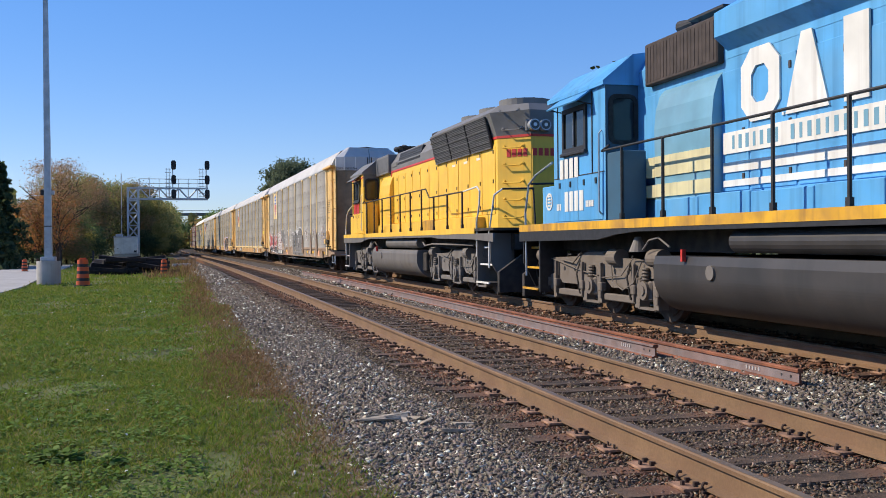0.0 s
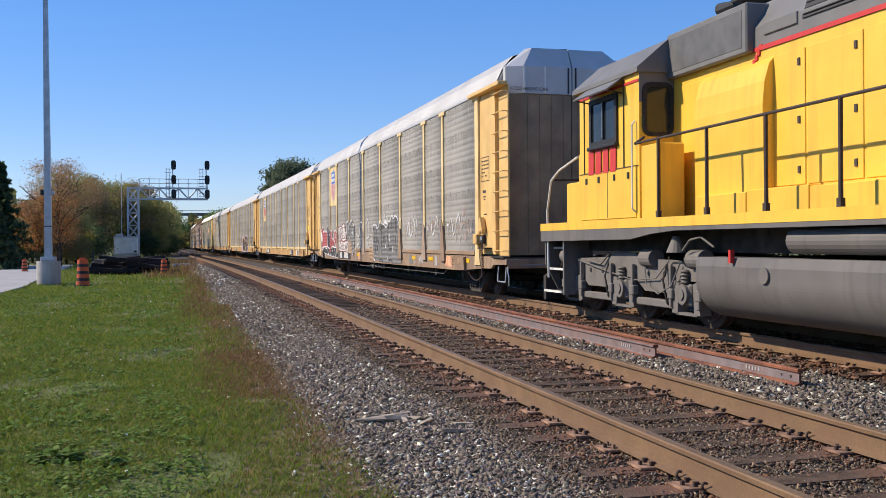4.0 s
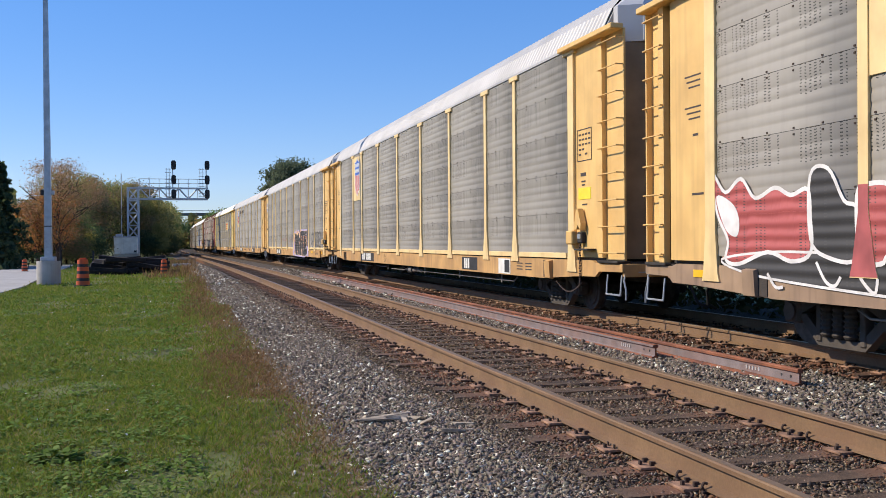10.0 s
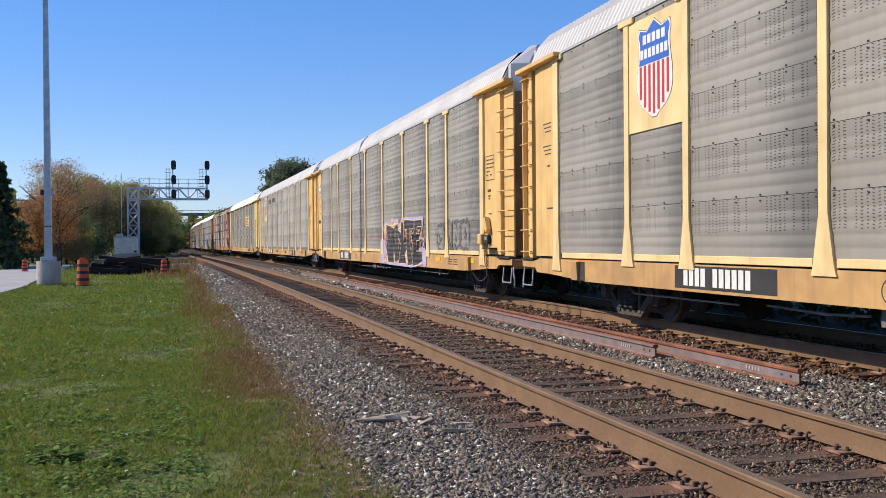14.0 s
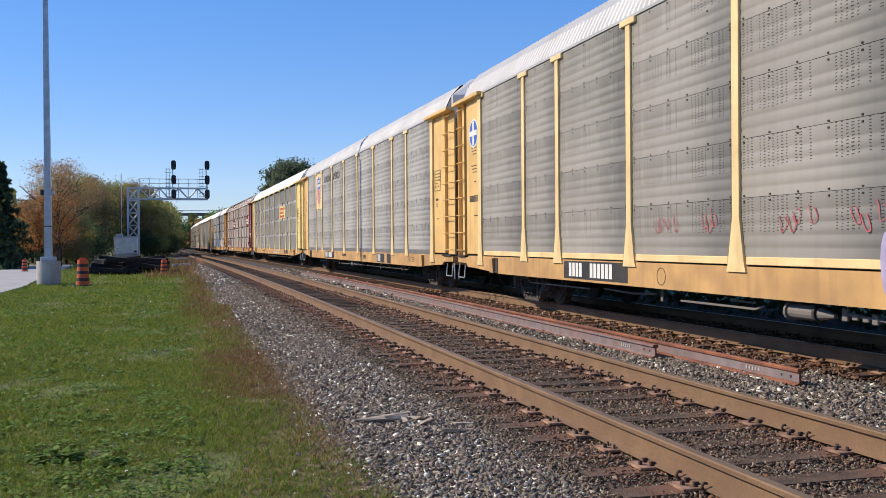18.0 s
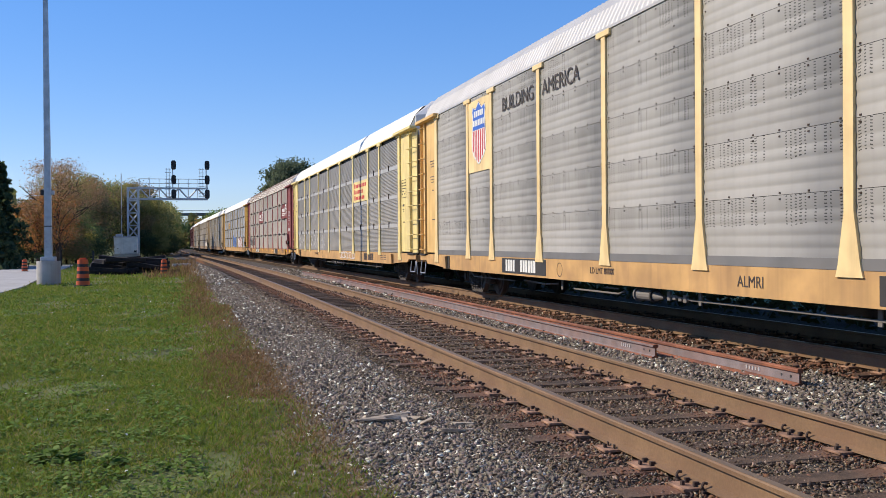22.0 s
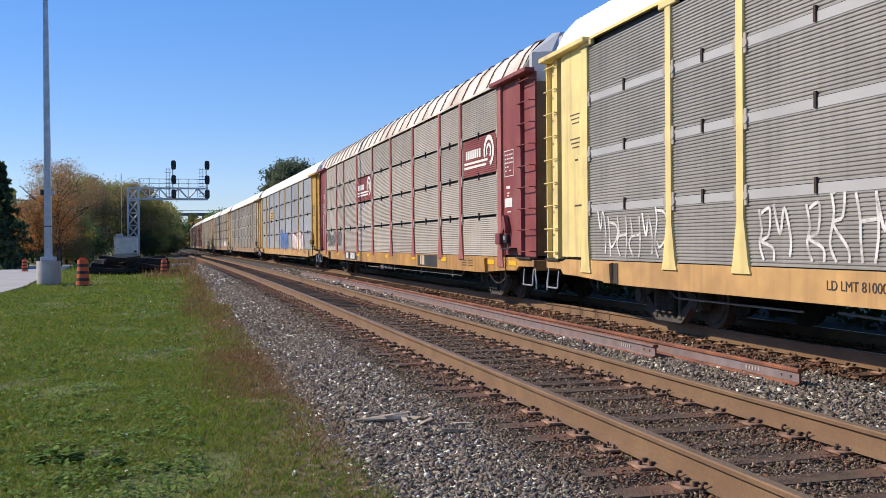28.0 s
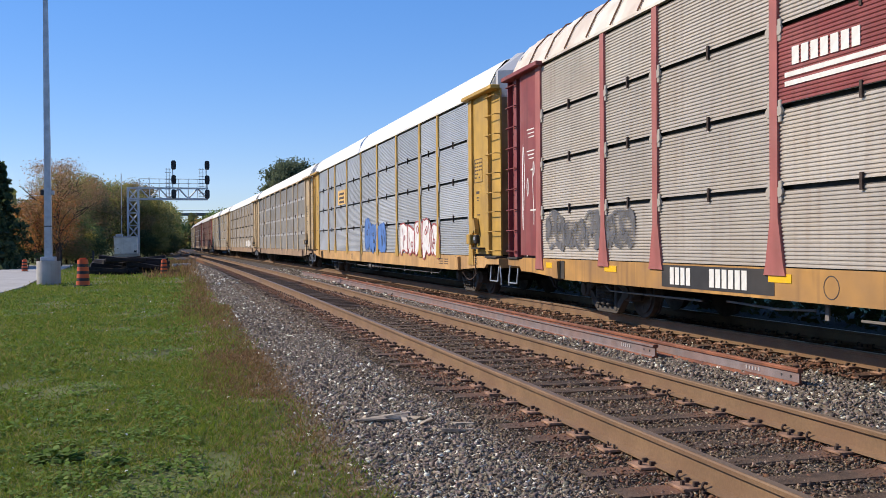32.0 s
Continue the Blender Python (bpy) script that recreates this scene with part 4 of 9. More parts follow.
        # flat dark plate stands in for the shading beside the pad
        part("pad_gusset", boxed(-1.672, -1.655, s * 10.90, s * 10.72, 0.62, 0.94), M["under"], pad)
    if brake:
        b = part("brake_gear", boxed(-1.735, -1.63, -12.60, -12.42, 1.26, 1.46, bevel=0.02), M["under"], car)
        part("brake_bracket", prism(bmesh.new(), [(-12.34, 1.50), (-12.44, 1.84), (-12.52, 1.86), (-12.64, 1.60), (-12.62, 1.48), (-12.52, 1.58), (-12.46, 1.50)], -1.76, -1.66, "x"), end, b)
        part("brake_plate", boxed(-1.742, -1.735, -12.58, -12.44, 1.34, 1.42), M["galvanised"], b)
        part("brake_box", boxed(-1.80, -1.68, -12.34, -12.08, 1.24, 1.48, bevel=0.02), end, b)
        bm = bmesh.new()
        for k in range(20):
            z = 1.24 - k * 0.045
            yy = -12.45 + 0.016 * (k % 2)
            if z > 0.55:
                box(bm, -1.70, -1.676, yy - 0.014, yy + 0.014, z - 0.03, z + 0.008)
        for k in range(24):
            q = k / 23
            yy, z = -12.42 + 1.1 * q, 0.56 - 0.16 * math.sin(math.pi * q)
            box(bm, -1.66, -1.638, yy - 0.022, yy + 0.022, z - 0.012, z + 0.012)
        part("brake_chain", bm, M["spike"], b)
        part("brake_platform", boxed(-1.80, -1.64, -13.0, -12.45, 1.14, 1.17), M["under"], b)
    # small stencils on the end plate
    x = -1.641
    ink = M["letter_white"] if end == M["red_paint"] else M["letter_dark"]
    side_bars("data_stencil", car, [(-12.36 - 0.13 * j, 3.14 - 0.085 * k, 0.09 - 0.02 * ((j + k) % 2), 0.03) for k in range(5) for j in range(4) if (j, k) not in ((2, 3), (3, 3), (1, 4), (3, 4))], ink, x)
    bm = bmesh.new()
    for y0, y1, z0, z1 in ((-12.84, -12.26, 3.22, 3.235), (-12.84, -12.26, 2.68, 2.695), (-12.84, -12.825, 2.68, 3.235), (-12.275, -12.26, 2.68, 3.235)):
        box(bm, x, x + 0.004, y0, y1, z0, z1)
    part("stencil_frame", bm, ink, car)
    side_bars("small_stencil", car, [(-12.5, 2.45, 0.22, 0.06), (-12.5, 2.33, 0.16, 0.025), (-12.5, 2.27, 0.12, 0.025), (-12.55, 1.93, 0.2, 0.025)], ink, x)
    side_bars("clearance_stencil", car, [(-13.62 - 0.11 * j + 0.12, 1.98 - 0.1 * k, 0.07, 0.05) for k in range(3) for j in range(4)], ink, -1.540)
    if near:
        side_bars("plate_stencil", car, [(12.42 - 0.02 * (k % 3), 3.52 - 0.075 * k - (0.2 if k > 2 else 0.0), 0.42 - 0.06 * (k % 3), 0.022) for k in range(6)] + [(12.35, 2.72, 0.14, 0.035), (12.30, 1.92, 0.3, 0.03)], ink, -1.663)
        side_bars("sill_stencil", car, [(-9.4 - 0.5 * (k % 2), 0.86 - 0.06 * (k // 2), 0.34, 0.022) for k in range(6)], M["letter_dark"], -1.663)
        part("sill_ring", ring_mark(0.13), M["letter_dark"], car, at=pose(-1.663, 3.4, 0.78))
    CARS.append((car, mid, 10.15))
    return car


def shield_panel(car, a=7.26, b=9.05):
    """A yellow plate with a shield of blue over red and white stripes, drawn as plain shapes."""
    x = -1.668
    s = part("emblem_plate", boxed(x, -1.64, a + 0.08, b - 0.08, 2.93, 4.60), M["yellow_post"], car)
    c, w, lo, hi = (a + b) / 2, 0.50, 3.14, 4.42
    half = ((0.0, 0.05), (0.05, 0.42), (0.12, 0.72), (0.22, 0.93), (0.34, 1.0), (0.48, 0.98), (0.62, 0.90), (0.76, 0.84), (0.86, 0.85), (0.94, 0.95), (1.0, 0.84))

    def edge(z):
        q = (z - lo) / (hi - lo)
        for (q0, h0), (q1, h1) in zip(half, half[1:]):
            if q <= q1:
                return w * (h0 + (h1 - h0) * (q - q0) / (q1 - q0))
        return w * 0.84

    def slab(name, z0, z1, grow, xx, m, crown):
        n = 18
        zs = [z0 + (z1 - z0) * i / n for i in range(n + 1)]
        right = [(c - edge(min(max(z, lo), hi)) - grow, z) for z in zs]
        top = [(c - 0.22, z1 - 0.05), (c, z1 + 0.09), (c + 0.22, z1 - 0.05)] if crown else []
        prism(bm := bmesh.new(), right + top + [(2 * c - y, z) for y, z in right[::-1]], xx, xx + 0.003, "x")
        return part(name, bm, m, s)
    slab("shield_border", lo - 0.045, hi + 0.035, 0.052, x - 0.003, M["letter_dark"], True)
    slab("shield_rim", lo - 0.035, hi + 0.025, 0.042, x - 0.006, M["letter_white"], True)
    slab("shield_top", 3.90, hi, 0.0, x - 0.009, M["logo_blue"], True)
    for k in range(7):
        y = c - 0.445 + 0.1373 * (k - 0.0)
        need = abs(y - c + 0.033) + 0.03
        z0 = next(z for z in [lo + 0.01 * i for i in range(80)] if edge(z) >= need)
        part("shield_stripe", boxed(x - 0.010, x - 0.006, y, y + 0.066, z0, 3.885), M["logo_red"], s)
    for count, z, pitch, h in ((5, 4.20, 0.142, 0.135), (7, 3.99, 0.122, 0.135)):
        for k in range(count):
            y = c + (k - (count - 1) / 2) * pitch
            part("shield_bar", boxed(x - 0.012, x - 0.009, y - pitch * 0.36, y + pitch * 0.36, z, z + h), M["letter_white"], s)
    return s


def sill_marks(car, plate_y, chars, dark=True):
    x = -1.664
    if dark:
        n = len(chars) * 0.62 * 0.26
        part("mark_plate", boxed(x, -1.65, plate_y - n - 0.3, plate_y + 0.3, 0.64, 0.95), M["plate_black"], car)
        number_bars(car, plate_y, 0.80, chars, 0.24, M["letter_white"], x - 0.005)
    else:
        number_bars(car, plate_y, 0.80, chars, 0.24, M["letter_dark"], x - 0.002)


def reflectors(car, ys):
    for y in ys:
        part("reflector", boxed(-1.668, -1.65, y - 0.22, y + 0.22, 0.80, 0.90), M["reflector"], car, "yellow reflective patch")

# ---------------------------------------------------------------- diesel locomotives, long hood leading
AXLES = (4.35, 6.40, 8.45)


def loco_truck_frame():
    """Cast frame of a three-axle truck with its horn guides, brake cylinders and equaliser."""
    bm = bmesh.new()
    prof = [(-2.62, 0.80), (-2.45, 0.97), (-0.62, 1.02), (-0.35, 1.10), (0.35, 1.10), (0.62, 1.02), (2.45, 0.97), (2.62, 0.80), (2.56, 0.62), (2.30, 0.70), (1.78, 0.70),
            (1.45, 0.50), (0.72, 0.50), (0.38, 0.70), (-0.38, 0.70), (-0.72, 0.50), (-1.45, 0.50), (-1.78, 0.70), (-2.30, 0.70), (-2.56, 0.62)]
    prism(bm, prof, -1.22, -1.06, "x")
    return bm


def loco_horn_guides(y):
    bm = bmesh.new()
    for s in (-1, 1):
        prism(bm, [(y + s * 0.20, 0.66), (y + s * 0.34, 0.70), (y + s * 0.40, 0.22), (y + s * 0.24, 0.22)], -1.26, -1.08, "x")
    box(bm, -1.25, -1.15, y - 0.30, y + 0.30, 0.20, 0.24)
    return bm


def loco_journal(y):
    bm = bmesh.new()
    box(bm, -1.28, -1.05, y - 0.17, y + 0.17, 0.34, 0.66, 0.03)
    rod(bm, (-1.33, y, 0.51), (-1.25, y, 0.51), 0.15, 16)
    rod(bm, (-1.35, y, 0.51), (-1.32, y, 0.51), 0.08, 10)
    return bm


def loco_truck(loco, s, material):
    t = part("truck", box(boxed(-0.95, 0.95, -2.3, 2.3, 0.56, 0.82), -0.5, 0.5, -0.6, 0.6, 0.8, 1.25), M["under"], loco, at=pose(0, 6.45 if s > 0 else -6.05, 0))
    for rz in (0, 180):
        part("truck_frame", shared(("truck_frame",), loco_truck_frame, material, False), None, t, at=pose(0, 0, 0, 0, 0, rz))
        for y in (-2.05, 0, 2.05):
            part("horn_guide", shared(("horn_guide", y), lambda: loco_horn_guides(y), material), None, t, at=pose(0, 0, 0, 0, 0, rz))
            part("journal_box", shared(("journal_box", y), lambda: loco_journal(y), material), None, t, at=pose(0, 0, 0, 0, 0, rz))
        for y in (-1.35, -0.85, 0.85, 1.35):
            part("frame_hole", shared(("frame_hole",), lambda: rod(bmesh.new(), (-1.225, 0, 0.78), (-1.20, 0, 0.78), 0.045, 10), M["black"]), None, t, at=pose(0, y, 0, 0, 0, 0) if rz == 0 else pose(0, y, 0, 0, 0, 180))
        for y in (-1.05, 1.05):
            part("tie_bar", shared(("tie_bar",), lambda: boxed(-1.24, -1.12, -0.60, 0.60, 0.27, 0.39, bevel=0.015), material), None, t, at=pose(0, y, 0) if rz == 0 else pose(0, y, 0, 0, 0, 180))
        for y in (-2.05, 0.0, 2.05):
            for d in (-0.40, 0.40):
                part("brake_hanger", shared(("brake_hanger", d), lambda: box(boxed(-1.30, -1.24, d - 0.03, d + 0.03, 0.30, 0.92, bevel=0.008), -1.31, -1.20, d - 0.07, d + 0.07, 0.42, 0.58, 0.015), material), None, t, at=pose(0, y, 0) if rz == 0 else pose(0, y, 0, 0, 0, 180))
            part("axle_spring", shared(("axle_spring",), lambda: ribbed_column(-1.27, 0.66, 0.87, 4, 0.045, 0.07), material), None, t, at=pose(0, y, 0) if rz == 0 else pose(0, y, 0, 0, 0, 180))
            part("sand_pipe", shared(("sand_pipe",), lambda: pipe(bmesh.new(), [(-1.18, 0.62, 1.05), (-1.30, 0.60, 0.70), (-1.26, 0.55, 0.35), (-0.85, 0.52, 0.12)], 0.017, 6), M["under"]), None, t, at=pose(0, y, 0) if rz == 0 else pose(0, y, 0, 0, 0, 180))
        for y in (-2.35, -0.9, 2.35):
            bm = bmesh.new()
            rod(bm, (-1.22, y - 0.2, 1.02), (-1.22, y + 0.16, 1.02), 0.14, 16)
            rod(bm, (-1.22, y + 0.16, 1.02), (-1.22, y + 0.38, 1.02), 0.035, 8)
            part("brake_cylinder", bm, material, t, at=pose(0, 0, 0, 0, 0, rz))
        bm = bmesh.new()
        pipe(bm, [(-1.25, -2.5, 0.98), (-1.27, -1.6, 1.0), (-1.28, -1.2, 0.72), (-1.27, -0.4, 0.66), (-1.27, 0.6, 0.78), (-1.25, 2.2, 1.0)], 0.010, 6)
        pipe(bm, [(-1.27, -1.9, 0.95), (-1.30, -1.7, 0.62), (-1.30, -1.3, 0.48), (-1.29, -0.9, 0.60), (-1.27, -0.8, 0.9)], 0.012, 6)
        pipe(bm, [(-1.24, 0.5, 1.1), (-1.28, 0.8, 0.9), (-1.27, 1.4, 0.95)], 0.016, 6)
        part("brake_rigging", bm, material, t, at=pose(0, 0, 0, 0, 0, rz))
    for y in (-2.05, 0, 2.05):
        wheelset(t, y, 0.51)


def handrail(loco, ys, high, low, dip, steel, white):
    """Walkway handrail: uprights and a long rail that steps down at its rear."""
    for k, y in enumerate(ys):
        z = high if y > dip else low
        bm = bmesh.new()
        rod(bm, (-1.50, y, 1.50), (-1.50, y, z), 0.026, 8)
        box(bm, -1.53, -1.47, y - 0.035, y + 0.035, 1.52, 1.74)
        part("stanchion", bm, steel, loco)
    bm = bmesh.new()
    pipe(bm, [(-1.50, 5.2, high + 0.05), (-1.50, ys[0] + 0.75, high - 0.02), (-1.50, dip + 0.25, high), (-1.50, dip - 0.15, low), (-1.50, ys[-1] - 0.1, low)], 0.02, 8)
    part("handrail", bm, steel, loco)
    bm = bmesh.new()
    pipe(bm, [(-1.50, ys[-1] - 0.1, low), (-1.50, -8.55, low + 0.06), (-1.50, -8.76, low - 0.06), (-1.50, -8.72, 2.2), (-1.50, -8.50, 1.75), (-1.50, -8.52, 0.95)], 0.022, 8)
    part("step_rail", bm, white, loco)
    bm = bmesh.new()
    pipe(bm, [(-1.50, -9.42, 0.70), (-1.50, -9.44, 1.55), (-1.48, -9.74, 2.36), (-1.30, -9.80, 2.50)], 0.022, 8)
    part("step_rail", bm, white, loco)
    for s in (-1, 1):
        for e in (-1, 1):
            bm = pipe(bmesh.new(), [(e * 1.30, s * (9.4 if s > 0 else 9.80), 2.50), (e * 0.55, s * (9.42 if s > 0 else 9.80), 2.52), (e * 0.50, s * (9.42 if s > 0 else 9.80), 1.6)], 0.022, 8)
            part("end_handrail", bm, steel, loco)
    bm = bmesh.new()
    pipe(bm, [(-1.50, 9.15, 0.6), (-1.50, 9.2, 1.9), (-1.50, 9.0, 2.45), (-1.50, 8.6, 2.62), (-1.50, 7.7, 2.80)], 0.022, 8)
    part("step_rail", bm, white, loco)


def end_steps(loco, s, body, edge):
    """Corner stairwell: side plates and treads with painted edges."""
    a, b = (8.38, 9.34) if s > 0 else (8.50, 9.52)
    for side in (-1, 1):
        w = part("stair_plate", boxed(side * 1.50, side * 0.95, s * a, s * (a + 0.06), 0.30, 1.50), body, loco)
        part("stair_back", boxed(side * 0.98, side * 0.92, s * a, s * b, 0.45, 1.50), body, loco)
        part("stair_plate", prism(bmesh.new(), [(side * 1.50, 0.86), (side * 1.50, 1.50), (side * 0.95, 1.50), (side * 0.95, 0.30), (side * 1.20, 0.30)], s * (b - 0.04), s * b), body, loco)
        for z, dx in ((0.36, 0.0), (0.78, 0.10), (1.18, 0.20)):
            part("tread", boxed(side * (1.50 - dx), side * 1.0, s * (a + 0.06), s * (b - 0.04), z - 0.03, z), M["under"], w)
            part("tread_edge", boxed(side * (1.535 - dx), side * (1.50 - dx), s * (a + 0.06), s * (b - 0.04), z - 0.03, z + 0.012), edge, w)


def hood_plan(g):
    """Plan of the long hood with its angled end corners, grown by g."""
    half = [(0.90 + g, 5.35), (0.90 + g, -8.35 - g * 0.4), (0.30 + g * 0.5, -9.05 - g)]
    return half + [(-x, y) for x, y in half[::-1]]


def round_pts(x0, x1, z0, z1, r):
    out = []
    for cx, cz, a0 in ((x1 - r, z1 - r, 0), (x0 + r, z1 - r, 90), (x0 + r, z0 + r, 180), (x1 - r, z0 + r, 270)):
        for k in range(5):
            a = radians(a0 + 22.5 * k)
            out.append((cx + r * math.cos(a), cz + r * math.sin(a)))
    return out


def rounded_panel(x0, x1, z0, z1, r, y0, y1):
    return prism(bmesh.new(), round_pts(x0, x1, z0, z1, r), y0, y1)


def rounded_ring(x0, x1, z0, z1, r, w, y0, y1):
    bm = bmesh.new()
    a, b = round_pts(x0, x1, z0, z1, r), round_pts(x0 + w, x1 - w, z0 + w, z1 - w, r * 0.6)
    n = len(a)
    for i in range(n):
        prism(bm, [a[i], a[(i + 1) % n], b[(i + 1) % n], b[i]], y0, y1)
    return bm


def locomotive(mid, label, L):
    """L: the livery's materials by name."""
    loco = thing("diesel_locomotive", label, "locomotive", "locomotives of the train")
    body, top = L["body"], L["top"]
    # frame and walkway
    part("underframe", boxed(-1.0, 1.0, -9.8, 9.4, 1.12, 1.48), M["under"], loco)
    part("walkway", boxed(-1.54, 1.54, -9.85, 9.42, 1.56, 1.62), M["under"], loco)
    bm = bmesh.new()
    prism(bm, [(-8.50, 1.50), (9.42, 1.50), (9.42, 1.64), (-8.50, 1.64)], -1.56, -1.535, "x")
    prism(bm, [(-8.50, 1.50), (9.42, 1.50), (9.42, 1.64), (-8.50, 1.64)], 1.535, 1.56, "x")
    part("frame_stripe", bm, L["stripe"], loco)
    bm = bmesh.new()
    for x0, x1 in ((-1.555, -1.50), (1.50, 1.555)):
        prism(bm, [(-9.85, 1.30), (-8.4, 1.36), (-5.2, 1.40), (-4.6, 1.44), (4.2, 1.44), (4.9, 1.40), (5.6, 1.32), (9.42, 1.30), (9.42, 1.498), (-9.85, 1.498)], x0, x1, "x")
    part("side_sill", bm, L["sill"], loco)
    # long hood with bevelled shoulders, engine-room doors and battery boxes
    bm = bmesh.new()
    prism(bm, hood_plan(0.0), 1.62, 3.84, "z")
    part("long_hood", bm, body, loco)
    bm = bmesh.new()
    prism(bm, [(-0.905, 3.84), (0.905, 3.84), (0.905, 4.12), (0.62, 4.52), (0.3, 4.60), (-0.3, 4.60), (-0.62, 4.52), (-0.905, 4.12)], -2.9, 5.35)
    part("hood_roof", bm, top, loco)
    bm = bmesh.new()
    prism(bm, [(-0.905, 3.84), (0.905, 3.84), (1.10, 4.42), (0.86, 4.60), (-0.86, 4.60), (-1.10, 4.42)], -8.348, -2.9)
    part("radiator_section", bm, top, loco)
    # upper hood end, flared over the corners
    rings = []
    for z, a, b, c in ((3.842, 0.905, 0.302, -9.053), (4.42, 1.10, 0.38, -9.15), (4.60, 0.86, 0.32, -8.95)):
        rings.append([(-a, -8.35, z), (-b, c, z), (b, c, z), (a, -8.35, z)])
    bm = bmesh.new()
    vs = [[bm.verts.new(p) for p in r] for r in rings]
    for r0, r1 in zip(vs, vs[1:]):
        for i in range(4):
            bm.faces.new((r0[i], r0[(i + 1) % 4], r1[(i + 1) % 4], r1[i]))
    bm.faces.new(vs[-1])
    bm.faces.new(vs[0][::-1])
    part("hood_end_top", bm, top, loco)
    for k in range(13):
        y = 5.15 - 1.03 * k
        d = part("hood_door", boxed(-0.915, -0.90, y - 0.98, y, 1.98, 3.66, bevel=0.006), body, loco)
        for z in (2.12, 2.74, 3.46):
            part("door_latch", shared(("door_latch",), lambda: boxed(-0.930, -0.912, -0.022, 0.022, 0, 0.09), M["letter_dark"]), None, d, at=pose(0, y - 0.87, z))
    y = 4.3
    for k in range(9):
        part("battery_box" if k < 2 else "duct_box", boxed(-1.16, -0.90, y - 1.28, y, 1.62, 1.93 + (0.02 if k % 2 else 0), bevel=0.012), L["low"] if k != 5 else M["frame_yellow"], loco)
        y -= 1.30
    # radiator grilles
    for a, b in ((-2.98, -4.62), (-4.70, -6.34), (-6.42, -8.06)):
        g = part("radiator_frame", prism(bmesh.new(), [(-0.955, 3.60), (-0.90, 3.60), (-1.10, 4.36), (-1.135, 4.36)], b, a), M["black"], loco)
        n = 18
        bm = bmesh.new()
        for k in range(n):
            q = (k + 0.5) / n
            xx, zz = -0.955 - 0.18 * q, 3.61 + 0.74 * q
            box(bm, xx - 0.006, xx + 0.02, b + 0.03, a - 0.03, zz - 0.010, zz + 0.004)
        tagged(part("shutter_slats", bm, M["slat_grey"] if L["name"] == "yellow" else M["brown_grille"], g), kind="stuff")
        for q in (0.0, 0.2, 0.4, 0.6, 0.8, 1.0):
            xx, zz = -0.975 - 0.18 * q, 3.60 + 0.755 * q
            part("shutter_bar", boxed(xx - 0.006, xx + 0.03, b, a, zz - 0.007, zz + 0.007), M["loco_grey"] if L["name"] == "yellow" else M["brown_grille"], g)
    # dynamic brake grille and central air intake
    bg = part("brake_grille", prism(bmesh.new(), [(-0.925, 4.02), (-0.80, 4.0), (-0.62, 4.40), (-0.80, 4.42)], -0.95, 2.15), M["black"], loco)
    for k in range(5):
        part("grille_bar", boxed(-0.93 + 0.026 * k, -0.90 + 0.026 * k, -0.93, 2.13, 4.06 + 0.075 * k, 4.068 + 0.075 * k), M["black"], bg)
    i = part("air_intake", boxed(-1.02, -0.2, L["intake"], L["intake"] + 2.15, 3.80, 4.48, bevel=0.02), L["intake_paint"], loco)
    bm = bmesh.new()
    for k in range(20):
        yy = L["intake"] + 0.07 + k * 0.104
        box(bm, -1.026, -1.015, yy, yy + 0.04, 3.86, 4.42)
    if L["name"] == "blue":
        part("intake_slats", bm, M["brown_grille"], i)
    else:
        bm.free()
        part("intake_panel", boxed(-1.026, -1.015, L["intake"] + 0.1, L["intake"] + 2.05, 3.88, 4.40, bevel=0.008), M["slat_grey"], i)
    bm = bmesh.new()
    prism(bm, [(-0.88, 1.70), (-1.06, 1.75), (-1.08, 3.05), (-1.05, 3.35), (-0.98, 3.58), (-0.88, 3.70)], 2.75, 4.45)
    part("blower_duct", bm, L["duct"], loco)
    if L["name"] == "blue":
        bm = bmesh.new()
        prism(bm, [(-0.905, 3.95), (-1.12, 4.12), (-1.12, 4.46), (-0.7, 4.70), (0.7, 4.70), (1.12, 4.46), (0.905, 3.95)], -2.0, 2.62)
        part("brake_blister", bm, L["body"], loco)
    # fans, stack, horn, roof equipment
    for y in (-7.9, -6.3, -4.7):
        bm = rod(bmesh.new(), (0, y, 4.58), (0, y, 4.80), 0.66, 28)
        f = part("radiator_fan", bm, top, loco)
        g = bmesh.new()
        for k in range(8):
            a = k * math.pi / 8
            rod(g, (-0.6 * math.cos(a), y - 0.6 * math.sin(a), 4.81), (0.6 * math.cos(a), y + 0.6 * math.sin(a), 4.81), 0.012, 4)
        part("fan_guard", g, M["black"], f)
    part("exhaust_stack", boxed(-0.35, 0.35, -0.9, -0.3, 4.55, 4.85, bevel=0.03), M["black"], loco)
    bm = bmesh.new()
    for k, (dx, dz) in enumerate(((-0.28, 0.12), (0.0, 0.2), (0.26, 0.12))):
        rod(bm, (dx, 4.6, 4.72 + dz), (dx, 5.0, 4.72 + dz), 0.05, 10, 0.11)
    box(bm, -0.3, 0.3, 4.62, 4.72, 4.42, 4.86)
    part("air_horn", bm, M["black"], loco)
    bm = bmesh.new()
    for y in (4.2, 3.4):
        rod(bm, (-0.4, y, 4.45), (-0.4, y, 4.78), 0.02, 6)
    box(bm, -0.55, 0.2, 3.3, 4.3, 4.76, 4.80)
    part("roof_tray", bm, M["black"], loco)
    # cab with angled roof, windows, rear-wall window, doors
    bm = bmesh.new()
    prism(bm, [(-1.50, 1.62), (1.50, 1.62), (1.50, 3.92), (-1.50, 3.92)], 5.35, 7.62)
    cab = part("cab", bm, L["cab"], loco)
    bm = bmesh.new()
